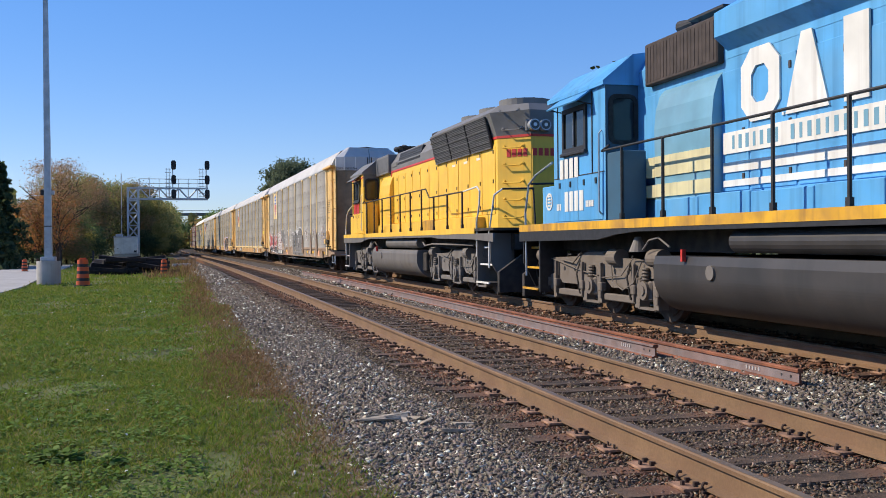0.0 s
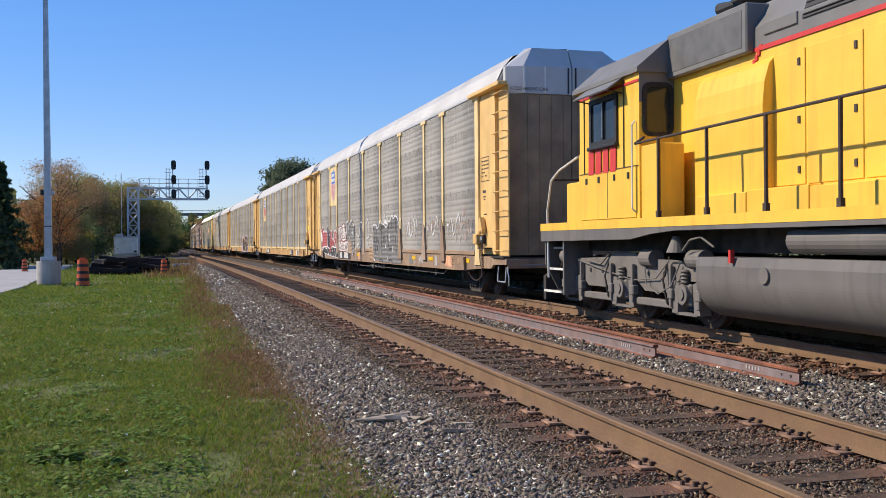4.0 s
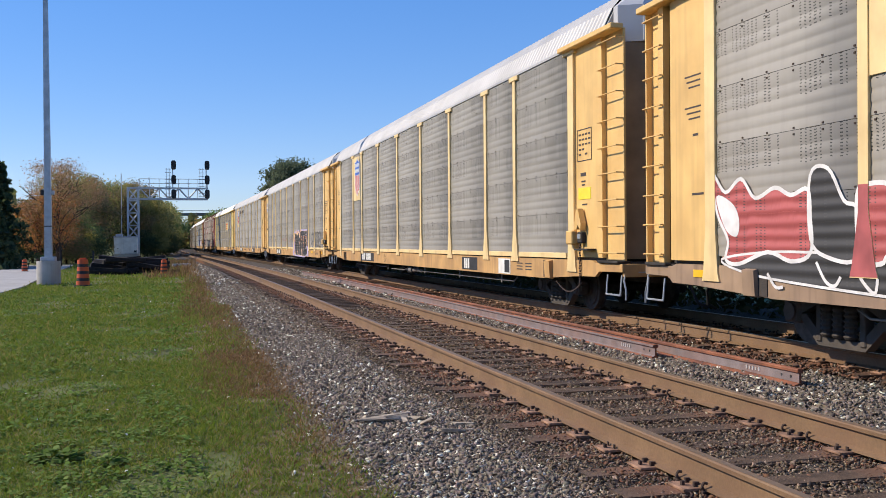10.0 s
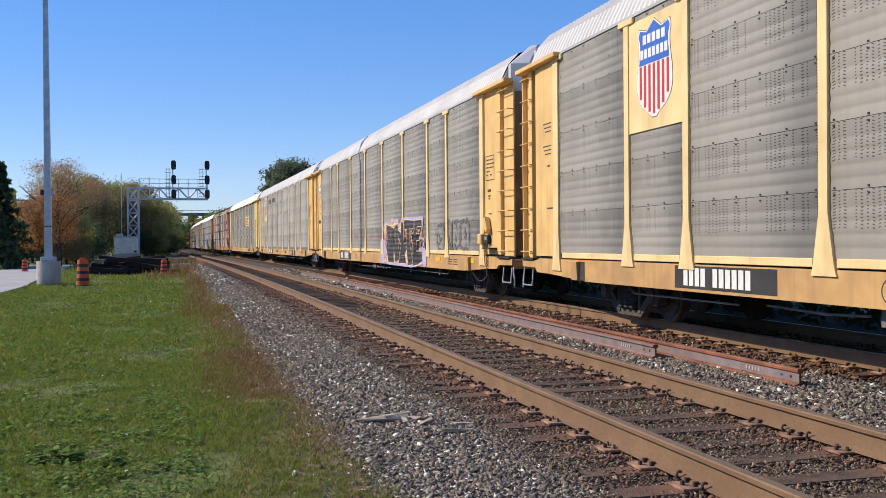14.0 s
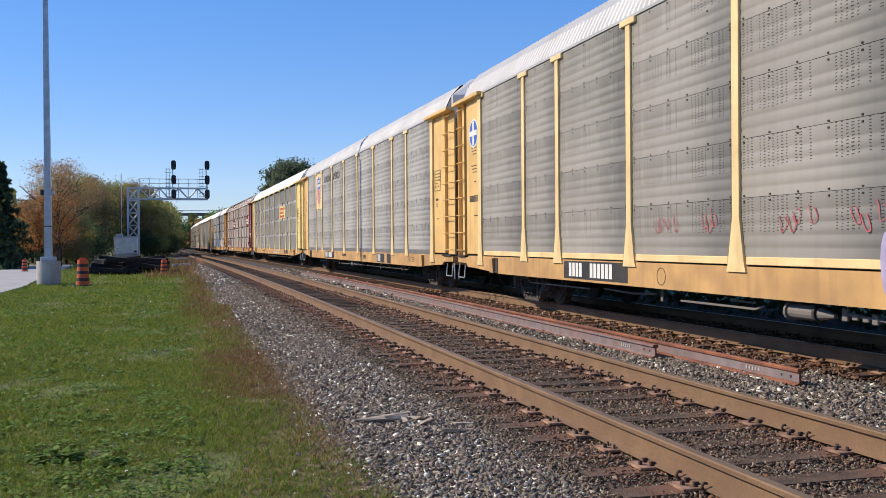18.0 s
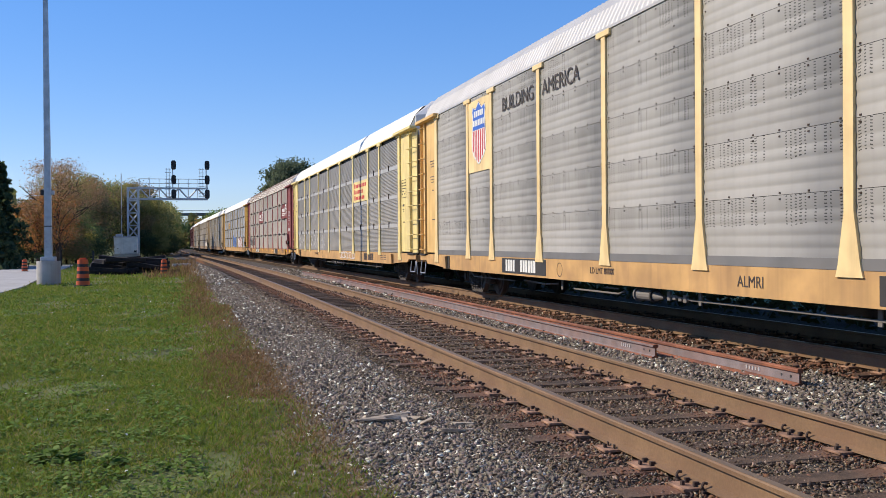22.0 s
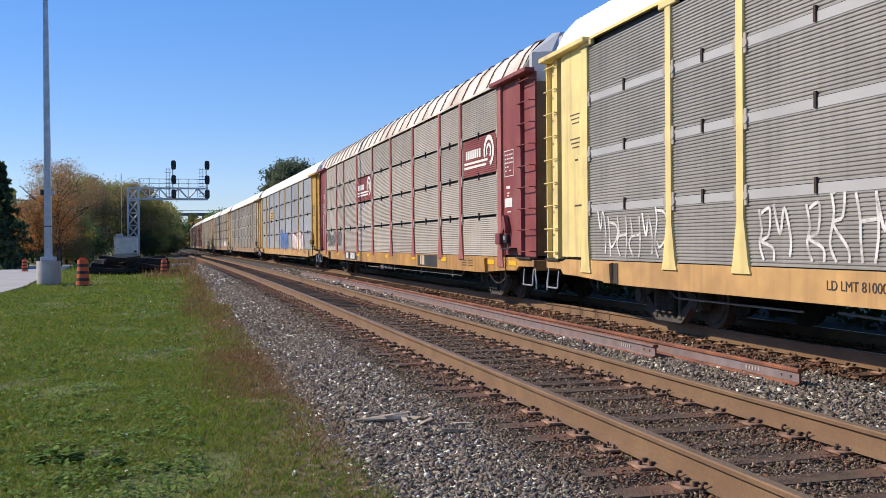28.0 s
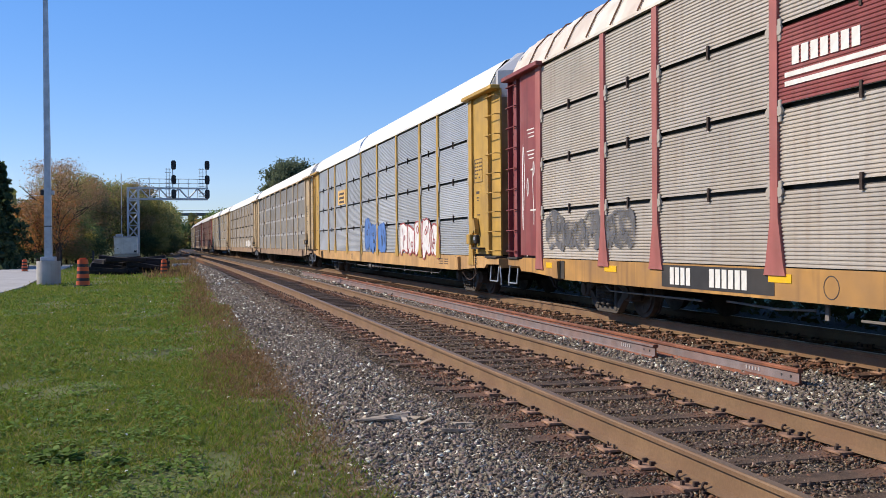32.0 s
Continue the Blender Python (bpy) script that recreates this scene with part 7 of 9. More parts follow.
# ---------------------------------------------------------------- ground
def stuff_mesh(name, verts, faces, material):
    me = bpy.data.meshes.new(name)
    v, f = np.asarray(verts, dtype=np.float32), np.asarray(faces, dtype=np.int32)
    k = f.shape[1]
    me.vertices.add(len(v))
    me.vertices.foreach_set("co", v.ravel())
    me.loops.add(f.size)
    me.loops.foreach_set("vertex_index", f.ravel())
    me.polygons.add(len(f))
    me.polygons.foreach_set("loop_start", np.arange(0, f.size, k, dtype=np.int32))
    me.materials.append(material)
    me.update(calc_edges=True)
    me.validate()
    return me


def turns(n, rng):
    """Random rotation matrices."""
    q = rng.normal(size=(n, 4))
    q /= np.linalg.norm(q, axis=1)[:, None]
    w, x, y, z = q.T
    return np.stack([1 - 2 * (y * y + z * z), 2 * (x * y - z * w), 2 * (x * z + y * w), 2 * (x * y + z * w), 1 - 2 * (x * x + z * z), 2 * (y * z - x * w),
                     2 * (x * z - y * w), 2 * (y * z + x * w), 1 - 2 * (x * x + y * y)], 1).reshape(n, 3, 3)


def lying(n, rng):
    """Rotation matrices of flat stones: any heading, moderate tilt."""
    a, p, q = rng.uniform(0, math.tau, n), rng.normal(size=n) * 0.5, rng.normal(size=n) * 0.5
    ca, sa, cp, sp, cq, sq = np.cos(a), np.sin(a), np.cos(p), np.sin(p), np.cos(q), np.sin(q)
    return np.stack([ca * cq - sa * sp * sq, -sa * cp, ca * sq + sa * sp * cq, sa * cq + ca * sp * sq, ca * cp, sa * sq - ca * sp * cq, -cp * sq, sp, cp * cq], 1).reshape(n, 3, 3)


def bend_np(y):
    return -3.2216e-4 * y * y + 8.755e-7 * y ** 3


def ground_z(x, y):
    """Height of the ground beside the ballast, softly uneven."""
    return -0.06 + 0.02 * np.sin(x * 1.3 + y * 0.31) + 0.015 * np.sin(y * 0.9 - x * 0.5)


def grid_sheet(name, xs, ys, zf, material):
    xs, ys = np.asarray(xs, float), np.asarray(ys, float)
    X, Y = np.meshgrid(xs, ys)
    v = np.stack([X, Y, zf(X, Y)], -1).reshape(-1, 3)
    n = len(xs)
    i, j = np.meshgrid(np.arange(len(xs) - 1), np.arange(len(ys) - 1))
    a = (j * n + i).ravel()
    return stuff_mesh(name, v, np.stack([a, a + 1, a + n + 1, a + n], 1), material)


gx = np.concatenate([np.linspace(-1500, -60, 14), np.linspace(-50, 1.3, 110), np.linspace(2, 40, 20), np.linspace(60, 1500, 14)])
gy = np.concatenate([np.linspace(-200, -20, 8), np.linspace(-15, 90, 170), np.linspace(95, 400, 40), np.linspace(450, 3000, 14)])


def ground_sheet(X, Y):
    z = ground_z(X, Y)
    return np.where((X > 1.2 + bend_np(np.clip(Y, 0, 300))) & (np.abs(Y) < 1e5), -0.22, z)


ground = part("ground", grid_sheet("ground", gx, gy, ground_sheet, M["grass_soil"]), None)
tagged(ground, "level ground under short green grass and brown soil", "ground", kind="structure")

# the ballast bed of both tracks: a low bank with sloped shoulders
YS = [-40 + 3 * i for i in range(114)]
bm = sweep([(-3.05, -0.30), (10.6, -0.30), (10.0, -0.10), (8.0, -0.05), (5.9, -0.05), (4.0, -0.06), (2.0, -0.07), (1.45, -0.04), (-1.45, -0.04), (-1.9, -0.05), (-2.95, -0.10)], YS, TRACK_1)
bed = part("ballast_bed", bm, M["ballast_bed"])
tagged(bed, "bed of grey crushed stone under the two tracks", "ballast", kind="structure")
strip = part("verge", sweep([(-3.9, -0.30), (-2.5, -0.30), (-2.5, -0.072), (-3.3, -0.050), (-3.9, -0.08)], YS, TRACK_1), M["dry_soil"])
tagged(strip, "brown strip of dry soil along the ballast", "ground", kind="structure")
bm = bmesh.new()
pts = [(-6.05, 30.0), (-5.85, 33.5), (-5.95, 38.2), (-6.6, 46), (-7.6, 60), (-8.55, 78), (-22, 80), (-40, 70), (-40, 12), (-9, 22)]
prism(bm, pts, -0.30, -0.012, "z")
road = part("road", bm, M["road"])
tagged(road, "pale concrete roadway beside the grass", "road", kind="structure")

# ---------------------------------------------------------------- tracks
RAIL = [(-0.070, 0.0), (0.070, 0.0), (0.070, 0.012), (0.012, 0.030), (0.009, 0.130), (0.034, 0.142), (0.036, 0.168), (0.028, 0.178), (-0.028, 0.178),
        (-0.036, 0.168), (-0.034, 0.142), (-0.009, 0.130), (-0.012, 0.030), (-0.070, 0.012)]


def rail_bm(centre, ys, lift=0.012):
    return sweep([(a, b + lift) for a, b in RAIL], ys, centre)


def tie_mesh(seed):
    rnd = random.Random(seed)
    bm = boxed(-1.30, 1.30, -0.112, 0.112, -0.17, -0.002, bevel=0.012)
    for v in bm.verts:
        v.co += Vector((rnd.uniform(-0.02, 0.02), rnd.uniform(-0.008, 0.008), rnd.uniform(-0.005, 0.001)))
    return mesh_of("tie", bm, M["tie"])


def plate_bm():
    return boxed(-0.18, 0.18, -0.095, 0.095, -0.004, 0.014, bevel=0.003)


def spikes_bm():
    """Two spikes and their heads on each side of the rail's foot."""
    bm = bmesh.new()
    for s in (-1, 1):
        for y in (-0.05, 0.055):
            box(bm, s * 0.070 - 0.012, s * 0.070 + 0.022 * s, y - 0.011, y + 0.011, 0.012, 0.042)
        box(bm, s * 0.135 - 0.010, s * 0.135 + 0.010, -0.01, 0.012, 0.012, 0.040)
    return bm


def anchor_bm():
    """A spring clip that grips the rail's foot beside the tie."""
    bm = bmesh.new()
    pipe(bm, [(-0.078, 0, 0.0), (-0.092, 0, 0.02), (-0.08, 0, 0.042), (-0.055, 0, 0.036)], 0.009, 5)
    pipe(bm, [(0.078, 0, 0.0), (0.092, 0, 0.02), (0.08, 0, 0.042), (0.055, 0, 0.036)], 0.012, 5)
    rod(bm, (-0.09, 0, -0.012), (0.09, 0, -0.012), 0.013, 5)
    return bm


TIES = [tie_mesh(i) for i in range(6)]
PLATE = mesh_of("tie_plate", plate_bm(), M["plate"])
SPIKES = mesh_of("spikes", spikes_bm(), M["spike"])
ANCHOR = mesh_of("anchor", anchor_bm(), M["spike"])


def railway(name, centre, near_ties, seed):
    rnd = random.Random(seed)
    track = thing(name, "railway track of rust-brown rails on dark wooden ties", "railway track", "parallel tracks", kind="structure")
    ys = [-40 + 2 * i for i in range(171)]
    for s in (-1, 1):
        r = part("rail", rail_bm(centre + s * 0.7525, ys), M["rail_rust"], track)
        part("rail_head", sweep([(-0.024, 0.1885), (0.024, 0.1885), (0.026, 0.1915), (-0.026, 0.1915)], ys, centre + s * 0.7525), M["rail_shiny"] if name == "track_1" else M["rail_bright"], r, "polished running surface")
    far_v, far_f = [], []
    y, k = -18.2, -40
    while y < 200:
        x = centre + bend(y) + rnd.uniform(-0.06, 0.06)
        if k < near_ties:
            t = part("tie", TIES[rnd.randrange(6)], None, track, at=pose(x, y, rnd.uniform(-0.012, 0.0), 0, 0, rnd.uniform(-1.2, 1.2)))
            if 0 <= k < 52:
                for s in (-1, 1):
                    px = centre + bend(y) + s * 0.7525
                    part("tie_plate", PLATE, None, track, at=pose(px, y, 0.0))
                    part("spikes", SPIKES, None, track, at=pose(px, y, 0.0, 0, 0, rnd.choice((0, 180))))
                    if rnd.random() < (0.5 if s > 0 else 0.08):
                        part("anchor", ANCHOR, None, track, at=pose(px, y - 0.15, 0.016))
                        part("anchor", ANCHOR, None, track, at=pose(px, y + 0.15, 0.016))
        else:
            b = len(far_v)
            for dx in (-1.3, 1.3):
                for dy in (-0.11, 0.11):
                    for z in (-0.15, -0.005):
                        far_v.append((x + dx, y + dy, z))
            far_f += [(b + 1, b + 3, b + 7, b + 5), (b, b + 1, b + 5, b + 4), (b, b + 2, b + 3, b + 1), (b + 4, b + 5, b + 7, b + 6)]
        y += 0.52 + rnd.uniform(-0.03, 0.03)
        k += 1
    tagged(part("far_ties", stuff_mesh("far_ties", far_v, far_f, M["tie"]), None, track), kind="stuff")
    return track


railway("track_1", TRACK_1, 120, 1)
railway("track_2", TRACK_2, 90, 2)

M["chalk"] = mat("chalk", (0.42, 0.39, 0.38), 0.9, vary=0.2, scale=40)
# two spare rails left lying between the tracks
for label, x, y0, y1, web in (("long spare rail with a purplish worn web lying on the ballast", 2.14, 11.15, 46.0, M["rail_purple"]),
                              ("rusty red spare rail lying on the ballast", 2.42, 8.55, 42.0, M["rail_red"])):
    ys = [y0 + (y1 - y0) * i / 14 for i in range(15)]
    r = thing("spare_rail", label, "rail", "spare rails between the tracks")
    part("rail_body", sweep([(a, b - 0.045) for a, b in RAIL], ys, TRACK_1 + x), M["rail_red"], r)
    part("rail_web", sweep([(-0.016, -0.011), (-0.012, -0.009), (-0.012, 0.087), (-0.016, 0.087)], ys, TRACK_1 + x), M["rail_purple"], r)
    if web == M["rail_purple"]:
        part("rail_side", sweep([(-0.039, 0.100), (-0.034, 0.098), (-0.034, 0.125), (-0.039, 0.123)], ys, TRACK_1 + x), M["rail_purple"], r)
        part("rail_foot", sweep([(-0.074, -0.043), (-0.070, -0.043), (-0.012, -0.011), (-0.018, -0.011)], ys, TRACK_1 + x), M["rail_purple"], r)
    bm = bmesh.new()
    for k in range(2):
        rod(bm, (TRACK_1 + x + bend(y0) - 0.020, y0 + 0.14 + 0.16 * k, 0.040), (TRACK_1 + x + bend(y0) - 0.012, y0 + 0.14 + 0.16 * k, 0.040), 0.016, 10)
    part("bolt_holes", bm, M["black"], r)
    side_bars("chalk_mark", r, [(y0 + 0.95 - 0.06 * k, 0.043, 0.03, 0.045 - 0.01 * (k % 2)) for k in range(5)], M["chalk"], TRACK_1 + x + bend(y0 + 1) - 0.021)

# ---------------------------------------------------------------- crushed stone
CUBE = np.array([(-1, -1, -1), (1, -1, -1), (1, 1, -1), (-1, 1, -1), (-1, -1, 1), (1, -1, 1), (1, 1, 1), (-1, 1, 1)], float) * 0.62
CUBE_F = np.array([t for a, b, c, d in ((0, 3, 2, 1), (4, 5, 6, 7), (0, 1, 5, 4), (1, 2, 6, 5), (2, 3, 7, 6), (3, 0, 4, 7)) for t in ((a, b, c), (a, c, d))])


def stones(name, label, zones, material, seed):
    """zones: (x0, x1, y0, y1, how many, size, bed height); x counts from track 1."""
    rng = np.random.default_rng(seed)
    vs, fs, base = [], [], 0
    for x0, x1, y0, y1, n, size, z0 in zones:
        y = rng.uniform(y0, y1, n)
        x = rng.uniform(x0, x1, n)
        s = size * np.minimum(rng.lognormal(0, 0.32, n), 1.75)
        bed_z = np.interp(x, [-2.95, -1.9, -1.45, 1.45, 2.0, 4.0, 5.9], [-0.10, -0.05, -0.04, -0.04, -0.07, -0.06, -0.05])
        c = np.stack([TRACK_1 + bend_np(y) + x, y, np.maximum(z0, bed_z) + rng.uniform(-0.3, 0.45, n) * s], 1)
        v = (CUBE[None] * rng.uniform(0.5, 1.35, (n, 1, 3)) + rng.uniform(-0.62, 0.62, (n, 8, 3))) * np.array((1.2, 0.85, 0.42))
        v = np.einsum("nij,nkj->nki", lying(n, rng), v * s[:, None, None]) + c[:, None]
        vs.append(v.reshape(-1, 3))
        fs.append((CUBE_F[None] + 8 * np.arange(n)[:, None, None]).reshape(-1, 3) + base)
        base += 8 * n
    ob = part(name, stuff_mesh(name, np.concatenate(vs), np.concatenate(fs), material), None)
    return tagged(ob, label, "stones", kind="stuff")


stones("ballast_stones", "loose grey and white crushed stones beside the track",
       [(-2.7, -1.35, -14.0, 4.0, 3500, 0.03, -0.075), (1.45, 3.2, -14.0, 4.5, 3000, 0.032, -0.055), (-2.66, -1.30, 4.0, 9.0, 27000, 0.0148, -0.075), (-2.95, -2.45, 4.0, 14.0, 2600, 0.014, -0.070), (-2.74, -1.45, 9.0, 16.0, 24000, 0.0160, -0.075), (-2.8, -1.5, 16.0, 36.0, 19000, 0.0215, -0.072), (-2.8, -1.55, 36.0, 80.0, 7000, 0.042, -0.07),
        (1.45, 3.2, 4.5, 12.0, 22000, 0.0215, -0.055), (1.45, 3.2, 12.0, 26.0, 17000, 0.022, -0.055), (1.45, 3.2, 26.0, 60.0, 7000, 0.040, -0.055), (3.2, 6.2, 6, 30, 4000, 0.03, -0.05),
        (-3.5, -2.8, 4.5, 30.0, 900, 0.016, -0.058)], M["stone"], 5)
M["fine_stone"] = islands("fine_stone", [(0.106, 0.073, 0.05), (0.169, 0.12, 0.082), (0.138, 0.098, 0.068), (0.213, 0.155, 0.108), (0.156, 0.11, 0.075), (0.35, 0.268, 0.193)], 0.9, 0.3)
stones("fine_stones", "fine brown gravel between the ties",
       [(-1.45, 1.45, 3.2, 9.0, 28000, 0.0098, -0.0175), (-1.45, 1.45, 9.0, 22.0, 20000, 0.0130, -0.0185), (-1.6, -1.25, 4.0, 16.0, 5500, 0.0105, -0.036), (-1.95, -1.2, 16.0, 40.0, 6000, 0.018, -0.036), (3.2, 5.9, 6.0, 20.0, 5000, 0.017, -0.03)], M["fine_stone"], 6)
M["rusty_stone"] = islands("rusty_stone", [(0.13, 0.057, 0.031), (0.184, 0.084, 0.045), (0.082, 0.045, 0.031), (0.227, 0.118, 0.067), (0.108, 0.06, 0.041), (0.151, 0.069, 0.036)], 0.9, 0.3)
stones("rusty_stones", "rust-stained gravel along the rails",
       [(-1.15, -0.8, 3.6, 14.0, 3600, 0.012, -0.016), (0.4, 0.72, 4.0, 16.0, 3600, 0.0115, -0.014), (-1.1, -0.8, 14.0, 34.0, 3000, 0.022, -0.018), (0.4, 0.72, 16.0, 34.0, 2400, 0.02, -0.016),
        (3.2, 3.75, 7.0, 26.0, 3000, 0.02, -0.02), (-0.7, 0.4, 4.0, 20.0, 1500, 0.013, -0.016)], M["rusty_stone"], 7)

# splintered wood on the stones
M["bleached_wood"] = mat("bleached_wood", (0.44, 0.36, 0.27), 0.9, vary=0.2, scale=14, bump=0.4)
rnd = random.Random(9)
for k, (x, y, a, n) in enumerate(((1.55, 8.05, 78, 0.34), (1.67, 7.95, 85, 0.26), (1.74, 7.8, 160, 0.16), (1.92, 7.75, 130, 0.22), (2.06, 7.3, 84, 0.30), (1.50, 8.0, 70, 0.2), (1.78, 8.15, 95, 0.2), (1.62, 8.1, 88, 0.36), (1.72, 8.02, 74, 0.24), (1.86, 7.95, 20, 0.15), (2.22, 7.55, 80, 0.26))):
    bm = boxed(-n / 2, n / 2, -0.022, 0.018, -0.008, 0.012)
    for v in bm.verts:
        v.co += Vector((rnd.uniform(-0.03, 0.03), rnd.uniform(-0.014, 0.014), rnd.uniform(-0.004, 0.006)))
    tagged(part("wood_splinter", bm, M["bleached_wood"], at=pose(x, y, -0.028, rnd.uniform(-8, 8), rnd.uniform(-6, 6), a - 75)), "bleached splinter of wood lying on the stones", "wood", "wood splinters")

# ---------------------------------------------------------------- grass
def blades(name, label, zones, material, seed, spare=None):
    """zones: (x0, x1, y0, y1, how many, height, width, droop)."""
    rng = np.random.default_rng(seed)
    vs, fs, base = [], [], 0
    for x0, x1, y0, y1, n, h, w, droop in zones:
        x, y = rng.uniform(x0, x1, n) + rng.normal(size=n) * 0.11 * (x1 - x0), rng.uniform(y0, y1, n)
        patch = np.sin(x * 2.1 + 1.3 * np.sin(y * 0.7)) + np.sin(y * 1.7 + x * 0.8) + np.sin(x * 5.3 - y * 3.1) * 0.6
        keep = (patch > -1.5) | (rng.random(n) < 0.35)
        if spare is not None:
            keep &= ~spare(x, y)
        x, y, patch = x[keep], y[keep], patch[keep]
        m = len(x)
        tuft = np.sin(x * 19.0 + 2.0 * np.sin(y * 5.0)) * np.sin(y * 13.0 + 2.0 * np.sin(x * 7.0))
        hh = h * rng.lognormal(0, 0.35, m) * (1 + 0.16 * patch + 0.42 * tuft)
        a = rng.uniform(0, math.tau, m)
        ww = w * rng.uniform(0.7, 1.4, m)
        dx, dy = np.cos(a), np.sin(a)
        rel = x - TRACK_1 - bend_np(y)
        z = np.maximum(ground_z(x, y), np.where((rel > -3.9) & (rel < -2.5), np.interp(rel, (-3.9, -3.3, -2.5), (-0.08, -0.05, -0.072)), -1.0))
        lean = rng.uniform(0.1, droop, m) * hh
        b = rng.uniform(0, math.tau, m)
        lx, ly = np.cos(b) * lean, np.sin(b) * lean
        p = np.stack([np.stack([x - dx * ww, y - dy * ww, z - 0.005], 1), np.stack([x + dx * ww, y + dy * ww, z - 0.005], 1),
                      np.stack([x + lx * 0.45 + dx * ww * 0.7, y + ly * 0.45 + dy * ww * 0.7, z + hh * 0.62], 1),
                      np.stack([x + lx * 0.45 - dx * ww * 0.7, y + ly * 0.45 - dy * ww * 0.7, z + hh * 0.62], 1),
                      np.stack([x + lx, y + ly, z + hh], 1)], 1)
        vs.append(p.reshape(-1, 3))
        i = base + 5 * np.arange(m)
        fs.append(np.concatenate([np.stack([i, i + 1, i + 2, i + 3], 1), np.stack([i + 3, i + 2, i + 4, i + 4], 1)]))
        base += 5 * m
    v, f = np.concatenate(vs), np.concatenate(fs)
    quads = f[f[:, 2] != f[:, 3]]
    tris = f[f[:, 2] == f[:, 3]][:, :3]
    me = bpy.data.meshes.new(name)
    me.from_pydata(v.tolist(), [], quads.tolist() + tris.tolist())
    me.materials.append(material)
    return tagged(part(name, me, None), label, "grass", kind="stuff")


def off_lawn(x, y):
    edge = 0.58 + bend_np(y) + 0.18 * np.sin(y * 0.9) + 0.15 * np.sin(y * 2.3) + np.where(y < 8.5, (8.5 - y) * 0.22, 0)
    return (x > edge + 0.20 * (np.sin(x * 41.0 + y * 57.0) + np.sin(x * 23.0 - y * 31.0) + np.sin(x * 67.0 + y * 19.0))) | (x < -5.9 - np.clip((y - 36) * 0.062, 0, 9))


M["grass"] = islands("grass", [(0.115, 0.18, 0.018), (0.168, 0.24, 0.03), (0.205, 0.265, 0.04), (0.138, 0.205, 0.022), (0.26, 0.28, 0.055), (0.178, 0.24, 0.03), (0.34, 0.28, 0.085), (0.15, 0.215, 0.026)], 0.95, 0.1, translucent=0.45)
M["dry_grass"] = islands("dry_grass", [(0.27, 0.155, 0.068), (0.21, 0.115, 0.053), (0.14, 0.115, 0.034), (0.364, 0.231, 0.106), (0.182, 0.098, 0.048)], 0.85, 0.1, translucent=0.35)
blades("grass", "short green lawn grass mixed with clover",
       [(-7.0, 0.6, -12.0, 4.6, 16000, 0.05, 0.012, 1.5), (-2.6, 1.3, 4.6, 8.0, 50000, 0.030, 0.0036, 2.4), (-3.6, 1.0, 8.0, 13.0, 48000, 0.033, 0.0048, 2.2), (-4.8, 0.9, 13.0, 22.0, 40000, 0.04, 0.0075, 1.9), (-6.2, 0.8, 22.0, 38.0, 28000, 0.045, 0.013, 1.6),
        (-9.0, 0.5, 38.0, 62.0, 16000, 0.06, 0.02, 1.0), (-14.0, -0.5, 62.0, 110.0, 9000, 0.10, 0.04, 1.0)], M["grass"], 11, off_lawn)
blades("dry_grass", "thin dry brown weeds along the edge of the stones",
       [(0.75, 1.2, 5.0, 14.0, 2600, 0.028, 0.0035, 2.0), (0.2, 1.05, 5.0, 12.0, 3000, 0.030, 0.0036, 2.2), (0.1, 0.95, 9.5, 14.0, 7000, 0.028, 0.0045, 2.2), (0.3, 0.9, 12.0, 24.0, 4200, 0.035, 0.006, 2.0), (-0.6, 0.4, 14.0, 40.0, 2600, 0.04, 0.008, 1.6),
        (-3.2, 0.2, 5.0, 14.0, 2600, 0.028, 0.0032, 2.2), (-0.2, 0.6, 20.0, 45.0, 3600, 0.07, 0.008, 1.0), (-2.0, 0.2, 45.0, 90.0, 4000, 0.18, 0.015, 0.8)], M["dry_grass"], 12)


def clover(name, label, zones, material, seed):
    """Low broad leaves, each a small five-sided disc, tilted at random."""
    rng = np.random.default_rng(seed)
    vs, fs, base = [], [], 0
    for cx, cy, rx, ry, n, size, up in zones:
        r, a = np.sqrt(rng.random(n)), rng.uniform(0, math.tau, n)
        x, y = cx + rx * r * np.cos(a), cy + ry * r * np.sin(a)
        s = size * rng.uniform(0.6, 1.3, n)
        z = ground_z(x, y) + 0.025 + up * (1 - r * r) * rng.random(n)
        t = np.arange(5) * math.tau / 5
        p = np.stack([np.cos(t), np.sin(t), np.zeros(5)], 1)[None] * s[:, None, None]
        tilt, az = rng.uniform(0, 0.8, n), rng.uniform(0, math.tau, n)
        p[:, :, 2] = p[:, :, 0] * np.sin(tilt)[:, None]
        q = p.copy()
        q[:, :, 0] = p[:, :, 0] * np.cos(az)[:, None] - p[:, :, 1] * np.sin(az)[:, None]
        q[:, :, 1] = p[:, :, 0] * np.sin(az)[:, None] + p[:, :, 1] * np.cos(az)[:, None]
        q += np.stack([x, y, z], 1)[:, None]
        vs.append(q.reshape(-1, 3))
        fs.append(np.arange(5 * n).reshape(n, 5) + base)
        base += 5 * n
    return tagged(part(name, stuff_mesh(name, np.concatenate(vs), np.concatenate(fs), material), None), label, "weeds", kind="stuff")


